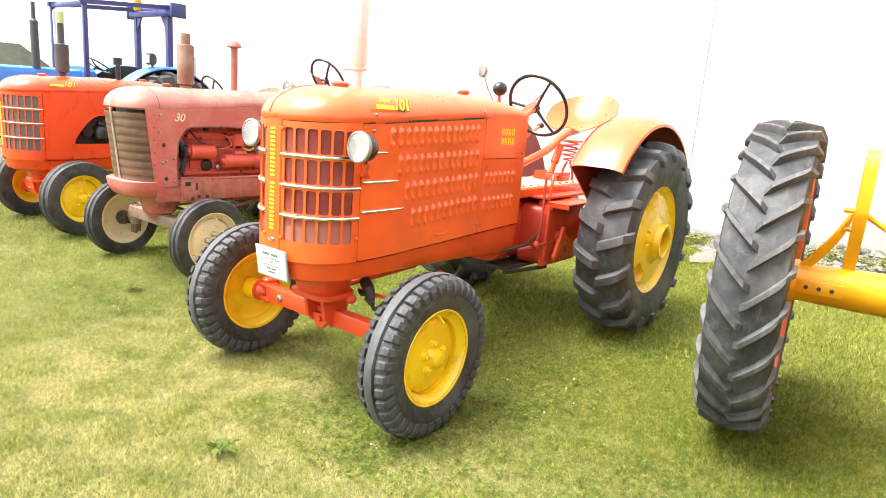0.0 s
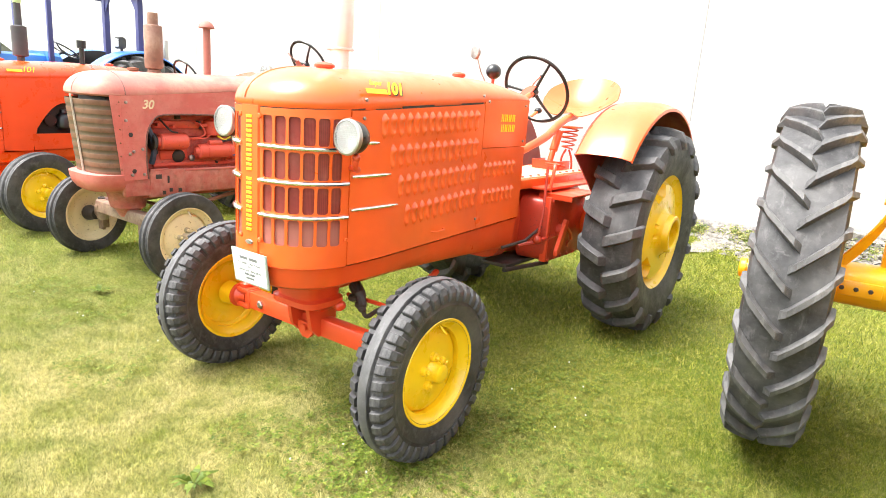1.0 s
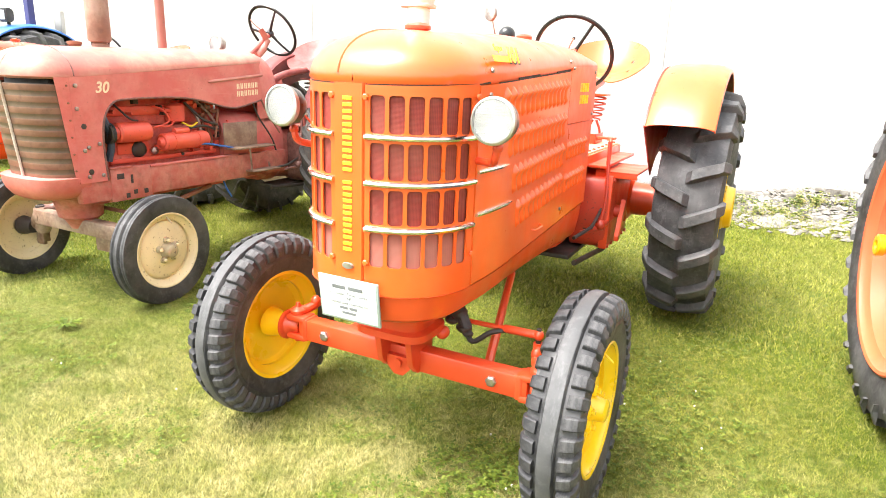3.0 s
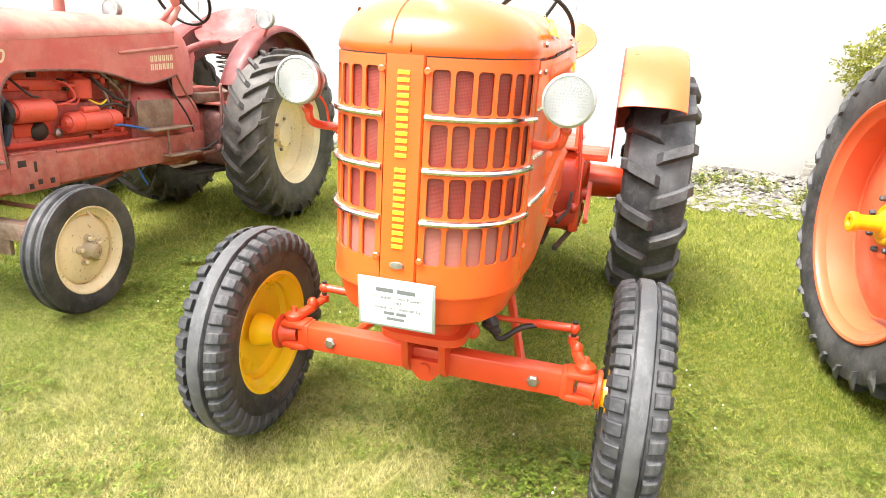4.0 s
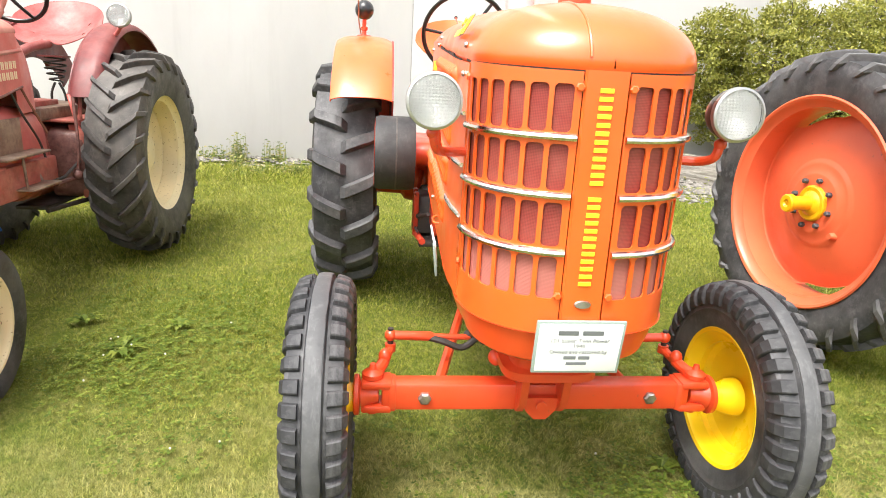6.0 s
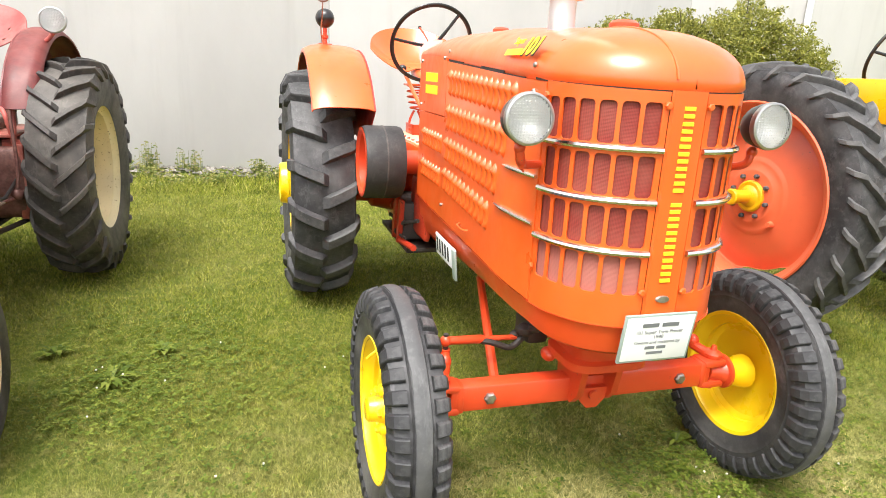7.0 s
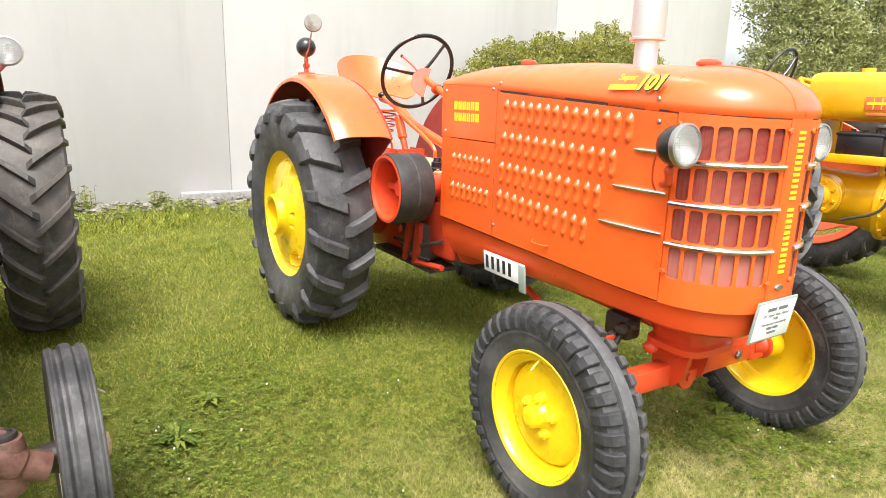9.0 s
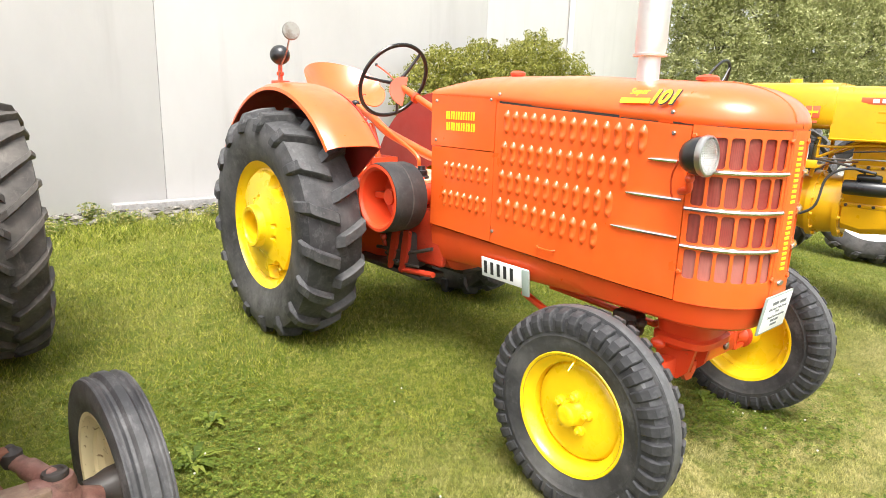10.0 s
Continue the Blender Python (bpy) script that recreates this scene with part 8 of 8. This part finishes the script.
# ---- the yellow row-crop tractor ----
def yellow_tractor():
    t = thing("tractor", "golden yellow vintage row-crop tractor with tall orange disc wheels", "tractor", pose(2.60, 1.267, 0, 0, 0, 6))
    # local: rear axle at y 0, nose towards minus y
    R, zc = 0.728, 0.735
    for s in (1, -1):
        big_wheel(t, s * 0.915, 0.0, zc, s, R, 0.275, 0.498, DISC, DISC, TYRE, "smooth", 28, 1.15, 0.455)
        bm = B()
        tube(bm, [(s * 0.20, 0, 0.75), (s * 0.28, 0, 0.75), (s * 0.30, 0, 0.75), (s * 0.76, 0, 0.745), (s * 0.78, 0, 0.745), (s * 0.86, 0, 0.745)], [0.16, 0.13, 0.098, 0.088, 0.10, 0.10], 28)
        ax = part("axle_housing", bm, MMYEL, t)
        bm = B()
        box(bm, s * 0.68 - 0.09, s * 0.68 + 0.09, -0.10, -0.075, 0.715, 0.775, 0.004)
        part("axle_pad", bm, MMYEL, ax)
        me = bolt_mesh(0.010, 0.006)
        me.materials.append(GREASE)
        for k in range(3):
            piece("bolt", me, ax, "", Matrix.Translation((s * (0.63 + 0.05 * k), -0.10, 0.745)) @ pose(0, 0, 0, 0, 0, -90))
        bm = B()
        hoop = [Vector((s * 0.585, y, z)) for _, y, z in bend([(0, 0.0, 0.815), (0, -0.045, 0.94), (0, -0.088, 1.07), (0, -0.094, 1.12), (0, -0.092, 1.24), (0, -0.086, 1.31), (0, -0.055, 1.355), (0, -0.015, 1.348), (0, 0.012, 1.30), (0, 0.028, 1.20), (0, 0.026, 1.00), (0, 0.004, 0.815)], 4)]
        rows = []
        for i, p in enumerate(hoop):
            d = (hoop[min(i + 1, len(hoop) - 1)] - hoop[max(i - 1, 0)]).normalized()
            q = Vector((0, -d.z, d.y))
            rows.append([p + Vector((e, 0, 0)) + q * f for e, f in ((-0.024, -0.005), (0.024, -0.005), (0.024, 0.005), (-0.024, 0.005))])
        rings(bm, rows, True, True, True)
        for z in (1.02, 1.10):
            tube(bm, [(s * 0.56, -0.05, z), (s * 0.65, -0.05, z)], 0.011, 8)
        part("fender_bracket", bm, MMYEL, t, "tall yellow hoop bent from flat bar")
        bm = B()
        strap = [Vector(p) for p in bend([(s * 0.76, -0.03, 0.815), (s * 0.70, -0.04, 0.90), (s * 0.645, -0.05, 1.00), (s * 0.615, -0.05, 1.09)], 5)]
        rings(bm, [[p + Vector((math.cos(w) * e, math.sin(w) * e, 0)) + Vector((-math.sin(w) * f, math.cos(w) * f, 0)) for e, f in ((-0.026, -0.005), (0.026, -0.005), (0.026, 0.005), (-0.026, 0.005))] for p, w in ((p, 1.5 * i / len(strap)) for i, p in enumerate(strap))], True, True, True)
        tube(bm, bend([(s * 0.57, -0.06, 1.09), (s * 0.45, -0.05, 1.02), (s * 0.3, 0.0, 0.95)]), 0.011, 8)
        part("fender_brace", bm, MMYEL, t)
    bm = B()
    rows = []
    for y, w, z0, z1 in ((0.32, 0.16, 0.56, 0.94), (0.28, 0.22, 0.52, 0.98), (-0.22, 0.23, 0.52, 0.98), (-0.28, 0.20, 0.55, 0.94), (-0.66, 0.20, 0.56, 0.92), (-0.78, 0.22, 0.52, 0.95), (-0.80, 0.22, 0.52, 0.95), (-0.99, 0.205, 0.54, 0.93)):
        zm, h = (z0 + z1) / 2, (z1 - z0) / 2
        rows.append([(w * math.cos(a), y, zm + h * math.sin(a)) for a in (2 * math.pi * k / 28 for k in range(28))])
    rings(bm, rows, True, True, True)
    part("gearbox", bm, MMYEL, t)
    for s in (1, -1):
        bm = B()
        rows = []
        for x, r in ((0.16, 0.14), (0.232, 0.135), (0.236, 0.128), (0.250, 0.126), (0.254, 0.118), (0.256, 0.075), (0.275, 0.068), (0.282, 0.055), (0.284, 0.0)):
            rows.append([(s * x, -0.47 + r * math.cos(a), 0.765 + r * math.sin(a)) for a in (2 * math.pi * k / 28 for k in range(28))])
        rings(bm, rows)
        cover = part("side_cover", bm, MMYEL, t)
        me = bolt_mesh(0.015, 0.018)
        me.materials.append(MMYEL)
        for k in range(8):
            a = 2 * math.pi * (k + 0.4) / 8
            piece("bolt", me, cover, "", Matrix.Translation((s * 0.253, -0.47 + 0.098 * math.cos(a), 0.765 + 0.098 * math.sin(a))) @ pose(0, 0, 0, 0, 0, 0 if s > 0 else 180))
    # bell housing flanges with their bolts
    for y, r, cnt in ((-0.80, 0.235, 12), (-0.97, 0.225, 10)):
        bm = B()
        rows = [[(rr * math.cos(a), yy, 0.73 + rr * math.sin(a)) for a in (2 * math.pi * k / 40 for k in range(40))] for yy, rr in ((y - 0.018, r - 0.03), (y - 0.018, r), (y + 0.018, r), (y + 0.018, r - 0.03))]
        rings(bm, rows)
        ring = part("bell_flange", bm, MMYEL, t)
        me = bolt_mesh(0.014, 0.016)
        me.materials.append(MMYEL)
        for k in range(cnt):
            a = 2 * math.pi * (k + 0.5) / cnt
            piece("bolt", me, ring, "", Matrix.Translation(((r - 0.016) * math.cos(a), y - 0.017, 0.73 + (r - 0.016) * math.sin(a))) @ pose(0, 0, 0, 0, 0, -90))
    # engine block, sump and fittings
    bm = B()
    box(bm, -0.165, 0.165, -1.72, -0.97, 0.76, 1.02, 0.02)
    box(bm, -0.15, 0.15, -1.70, -1.0, 1.02, 1.19, 0.02)
    box(bm, -0.185, 0.185, -1.72, -0.97, 0.745, 0.775, 0.006)
    box(bm, -0.175, 0.175, -1.70, -1.0, 1.005, 1.03, 0.006)
    eng = part("engine_block", bm, MMYEL, t)
    bm = B()
    rows = []
    for y, wd, zb in ((-0.98, 0.15, 0.66), (-1.0, 0.18, 0.58), (-1.12, 0.185, 0.555), (-1.45, 0.18, 0.60), (-1.68, 0.165, 0.66), (-1.71, 0.12, 0.70)):
        rows.append([(wd, y, 0.745), (wd, y, 0.70), (wd * 0.93, y, zb + 0.05), (wd * 0.72, y, zb + 0.012), (wd * 0.3, y, zb), (-wd * 0.3, y, zb), (-wd * 0.72, y, zb + 0.012), (-wd * 0.93, y, zb + 0.05), (-wd, y, 0.70), (-wd, y, 0.745)])
    rings(bm, rows, True, True, True)
    part("sump", bm, MMYEL, eng)
    me = bolt_mesh(0.011, 0.010)
    me.materials.append(GREASE)
    for k in range(9):
        piece("bolt", me, eng, "", Matrix.Translation((-0.185, -1.02 - 0.08 * k, 0.760)) @ pose(0, 0, 0, 0, 0, 180))
        piece("bolt", me, eng, "", Matrix.Translation((-0.175, -1.03 - 0.08 * k, 1.018)) @ pose(0, 0, 0, 0, 0, 180))
    for k in range(4):
        bm = B()
        tube(bm, [(-0.163, -1.08 - 0.17 * k, 0.90), (-0.172, -1.08 - 0.17 * k, 0.90), (-0.170, -1.08 - 0.17 * k, 0.90)], [0.034, 0.032, 0.022], 18)
        part("core_plug", bm, MMYEL, eng)
    bm = B()
    tube(bm, [(-0.245, -1.26, 0.885), (-0.245, -1.24, 0.885), (-0.245, -1.02, 0.885), (-0.245, -1.0, 0.885)], [0.040, 0.050, 0.050, 0.046], 22)
    star = part("starter_motor", bm, BLACK, t, "black starter motor")
    bm = B()
    tube(bm, [(-0.25, -1.21, 0.952), (-0.25, -1.20, 0.952), (-0.25, -1.08, 0.952), (-0.25, -1.07, 0.952)], [0.018, 0.026, 0.026, 0.02], 16)
    tube(bm, [(-0.265, -1.17, 0.97), (-0.27, -1.17, 0.995)], 0.007, 8)
    tube(bm, [(-0.265, -1.11, 0.97), (-0.27, -1.11, 0.995)], 0.007, 8)
    part("solenoid", bm, BLACK, star)
    bm = B()
    lathe(bm, [(0.98, 0.0), (0.98, 0.03), (1.02, 0.036), (1.10, 0.036), (1.12, 0.028), (1.15, 0.024), (1.15, 0.0)], 18, 1, False, "z")
    for v in bm.verts:
        v.co += Vector((-0.20, -1.40, 0))
    part("distributor", bm, GREASE, eng, "oily ignition distributor")
    bm = B()
    lathe(bm, [(0.92, 0.0), (0.92, 0.032), (1.0, 0.036), (1.01, 0.042), (1.05, 0.042), (1.06, 0.0)], 18, 1, False, "z")
    for v in bm.verts:
        v.co += Vector((-0.21, -1.58, 0))
    part("fuel_filter", bm, MMYEL, eng)
    for pts, c, r in (([(-0.27, -1.17, 0.99), (-0.30, -1.02, 1.01), (-0.285, -0.90, 0.93), (-0.26, -0.84, 0.72), (-0.22, -0.62, 0.62)], GREYIRON, 0.009), ([(-0.16, -0.50, 1.16), (-0.22, -0.66, 1.08), (-0.26, -0.98, 1.03), (-0.27, -1.11, 0.99)], GREASE, 0.008), ([(-0.20, -0.60, 1.155), (-0.215, -0.9, 1.14), (-0.21, -1.15, 1.165), (-0.2, -1.5, 1.15)], MMYEL, 0.009), ([(-0.2, -1.40, 1.15), (-0.235, -1.0, 1.11), (-0.17, -0.9, 1.09)], BLACK, 0.005), ([(-0.2, -1.40, 1.15), (-0.24, -1.25, 1.11), (-0.17, -1.3, 1.09)], BLACK, 0.005), ([(-0.2, -1.40, 1.15), (-0.25, -1.3, 1.08), (-0.17, -1.5, 1.09)], BLACK, 0.005), ([(-0.21, -1.40, 1.05), (-0.22, -1.2, 1.07), (-0.2, -0.85, 1.06), (-0.2, -0.62, 1.10)], STEEL, 0.005), ([(-0.18, -0.83, 0.99), (-0.22, -0.9, 1.03), (-0.19, -1.05, 1.05)], RUST, 0.006)):
        bm = B()
        tube(bm, bend(pts), r, 8)
        part("cable", bm, c, eng)
    for x in (-0.20, 0.20):
        bm = B()
        tube(bm, [(x, -0.80, 1.20), (x, -0.80, 1.05), (x * 0.9, -0.78, 0.93)], 0.014, 8)
        tube(bm, [(x, -0.80, 1.06), (x, -1.05, 1.19)], 0.010, 8)
        part("hood_support", bm, MMYEL, t)
    # battery and tray
    bm = B()
    box(bm, -0.31, -0.14, -0.80, -0.54, 1.02, 1.19, 0.01)
    box(bm, -0.315, -0.135, -0.805, -0.535, 1.165, 1.185, 0.004)
    for k in range(3):
        tube(bm, [(-0.225, -0.60 - 0.07 * k, 1.19), (-0.225, -0.60 - 0.07 * k, 1.205)], 0.014, 10)
    part("battery", bm, BLACK, t, "black battery")
    bm = B()
    box(bm, -0.33, -0.10, -0.84, -0.36, 0.995, 1.015, 0.004)
    box(bm, -0.335, -0.325, -0.84, -0.36, 0.995, 1.05, 0.003)
    box(bm, -0.30, 0.30, -0.33, -0.29, 0.96, 1.38, 0.01)
    box(bm, -0.32, -0.29, -0.34, 0.12, 1.16, 1.40, 0.01)
    box(bm, 0.29, 0.32, -0.34, 0.12, 1.16, 1.40, 0.01)
    part("tray_and_cowl", bm, MMYEL, t)
    # tank and hood
    bm = B()
    rows = []
    for y, k in ((-0.275, 0.86), (-0.285, 0.95), (-0.31, 1.0), (-0.83, 1.0), (-0.85, 0.985)):
        rows.append([(0.29 * k * abs(math.cos(a)) ** 0.32 * (1 if math.cos(a) >= 0 else -1), y - 0.03, 1.405 + 0.155 * k * abs(math.sin(a)) ** 0.42 * (1 if math.sin(a) >= 0 else -1)) for a in (2 * math.pi * j / 28 for j in range(28))])
    rings(bm, rows, True, True, True)
    tank = part("fuel_tank", bm, MMYEL, t)
    bm = B()
    tube(bm, [(0.0, -0.55, 1.56), (0.0, -0.55, 1.59)], 0.04, 16)
    tube(bm, [(0.0, -0.75, 1.56), (0.0, -0.75, 1.585)], 0.03, 16)
    part("filler_cap", bm, MMYEL, tank)
    for s in (1, -1):
        bm = B()
        box(bm, s * 0.293 - 0.002, s * 0.293 + 0.002, -0.80, -0.66, 1.325, 1.405, 0.001)
        part("brand_badge", bm, DISC, tank, "red brand badge")
        bm = B()
        box(bm, s * 0.2955 - 0.001, s * 0.2955 + 0.001, -0.79, -0.67, 1.357, 1.373)
        box(bm, s * 0.2955 - 0.001, s * 0.2955 + 0.001, -0.755, -0.750, 1.33, 1.40)
        box(bm, s * 0.2955 - 0.001, s * 0.2955 + 0.001, -0.71, -0.705, 1.33, 1.40)
        part("badge_stripe", bm, LETTER, tank, "yellow stripe on the badge")
        bm = B()
        box(bm, s * 0.294 - 0.002, s * 0.294 + 0.002, -0.79, -0.67, 1.292, 1.308, 0.001)
        part("brand_bar", bm, DISC, tank)
    bm = B()
    rows = []
    for y, w, zt in ((-0.868, 0.262, 1.53), (-0.872, 0.272, 1.545), (-1.5, 0.262, 1.53), (-1.80, 0.25, 1.50), (-1.86, 0.22, 1.47)):
        row = [(-w - 0.012, y, 1.195), (-w, y, 1.20)]
        for k in range(13):
            a = math.pi * k / 12
            c, s = -math.cos(a), math.sin(a)
            row.append((w * abs(c) ** 0.42 * (1 if c > 0 else -1), y, zt - 0.115 + 0.115 * s ** 0.6))
        rows.append(row + [(w, y, 1.20), (w + 0.012, y, 1.195)])
    rings(bm, rows, False)
    bmesh.ops.recalc_face_normals(bm, faces=bm.faces)
    bmesh.ops.solidify(bm, geom=bm.faces[:], thickness=0.01)
    hood = part("hood", bm, MMYEL, t)
    for s in (1, -1):
        for z in (1.30, 1.36):
            bm = B()
            box(bm, s * 0.262 - 0.006, s * 0.262 + 0.006, -1.6, -1.08, z, z + 0.028, 0.006)
            part("hood_rib", bm, MMYEL, hood)
        bm = B()
        box(bm, s * 0.266 - 0.003, s * 0.266 + 0.003, -1.7, -1.02, 1.42, 1.465, 0.002)
        part("brand_strip", bm, DISC, hood, "red brand strip")
        bm = B()
        for k in range(9):
            box(bm, s * 0.270 - 0.002, s * 0.270 + 0.002, -1.12 - 0.05 * k, -1.085 - 0.05 * k, 1.43, 1.456)
        part("brand_mark", bm, WHITE, hood)
    bm = B()
    box(bm, -0.25, 0.25, -1.88, -1.80, 0.75, 1.46, 0.03)
    part("radiator_shell", bm, MMYEL, t)
    steering(t, (0.06, 0.03, 1.53), -68, (0.0, -0.50, 1.38), 0.205, MMYEL)
    bm = B()
    tube(bm, [(-0.22, -0.30, 1.38), (-0.22, -0.22, 1.52)], 0.016, 8)
    tube(bm, [(-0.22, -0.22, 1.52), (-0.02, -0.38, 1.46)], 0.014, 8)
    part("control_rod", bm, MMYEL, t)
    # narrow front pedestal with twin wheels
    bm = B()
    box(bm, -0.14, 0.14, -1.84, -1.55, 0.45, 0.75, 0.03)
    tube(bm, [(0, -1.66, 0.30), (0, -1.66, 0.5)], 0.06, 16)
    part("front_pedestal", bm, MMYEL, t)
    for s in (1, -1):
        small_front_wheel(t, s * 0.15, -1.66, 0.33, s, "rib", MMYEL, TYRE, MMYEL, R=0.335, W=0.14)
    pan_seat(t, pose(0, 0.52, 1.20, 8, 0, 0), MMYEL, GREASE, [(0, 0.1, 0.98), (0.0, 0.25, 1.05), (0.0, 0.45, 1.17)])


# ---- one wheel of a machine beyond the yellow tractor ----
def far_wheel():
    t = thing("tractor", "mostly hidden tractor with a white rim beyond the yellow one", "tractor", (4.62, 0.56, -0.01))
    big_wheel(t, 0, 0, 0.65, -1, 0.65, 0.32, 0.43, WHITE, WHITE, TYRE, "dish", 18)


# ---- the place ----
build_ground()
build_wall()
gravel_field()
rocks()
shrub("dark green flowering shrub growing against the concrete wall", 4.6, 5.35, [(2.95, 5.35, 1.45, 0.42), (3.2, 5.3, 1.78, 0.34), (3.75, 5.3, 1.55, 0.5), (4.0, 5.4, 1.95, 0.30), (4.6, 5.35, 1.7, 0.55), (5.1, 5.4, 2.02, 0.42), (5.6, 5.35, 1.7, 0.52), (6.05, 5.4, 1.55, 0.42), (3.5, 5.4, 1.05, 0.5), (4.5, 5.35, 1.0, 0.6), (5.5, 5.4, 0.95, 0.55)], 0.021, 100000, BUSHLEAF, 3)
shrub("large pale green hedge tree beyond the end of the wall", 12.0, 5.2, [(9.75, 5.5, 2.0, 0.8), (9.8, 5.6, 3.4, 0.9), (10.1, 5.2, 2.4, 1.0), (10.3, 5.4, 3.9, 1.0), (11.4, 5.0, 3.2, 1.3), (11.8, 5.0, 4.6, 1.2), (12.8, 4.8, 2.6, 1.4), (13.4, 4.8, 4.1, 1.4), (14.6, 4.4, 3.0, 1.5), (15.4, 4.2, 4.6, 1.4), (11.2, 5.0, 1.6, 1.1), (12.8, 4.6, 1.3, 1.2), (14.6, 4.2, 1.4, 1.2), (16.6, 3.8, 2.6, 1.6), (16.8, 3.6, 4.2, 1.4)], 0.034, 210000, HEDGELEAF, 5)
main_tractor()
info_sign()
red_tractor()
open_tractor()
blue_tractor()
dark_machine()
yellow_tractor()
far_wheel()
clover_and_weeds()
blade_field("lawn_grass", [(-2.6, 2.3, -1.6, 1.6, 820000, 0.010, 0.030, 0.00115), (-4.5, 2.3, 1.6, 4.9, 280000, 0.018, 0.045, 0.0024), (-6.5, -2.6, -0.6, 1.6, 80000, 0.018, 0.045, 0.003), (2.3, 6.0, -1.2, 5.0, 130000, 0.016, 0.042, 0.0032), (-4.5, 0.4, 4.6, 5.4, 14000, 0.03, 0.09, 0.004), (-7.0, 6.0, -3.6, -1.6, 120000, 0.012, 0.036, 0.0034), (-9.5, -6.5, -1.6, 4.9, 40000, 0.018, 0.045, 0.004), (-6.5, -2.6, -1.6, -0.6, 40000, 0.014, 0.04, 0.003), (2.3, 6.0, -1.6, -1.2, 16000, 0.014, 0.04, 0.003)], "short mown grass with green and straw-coloured blades", 8)
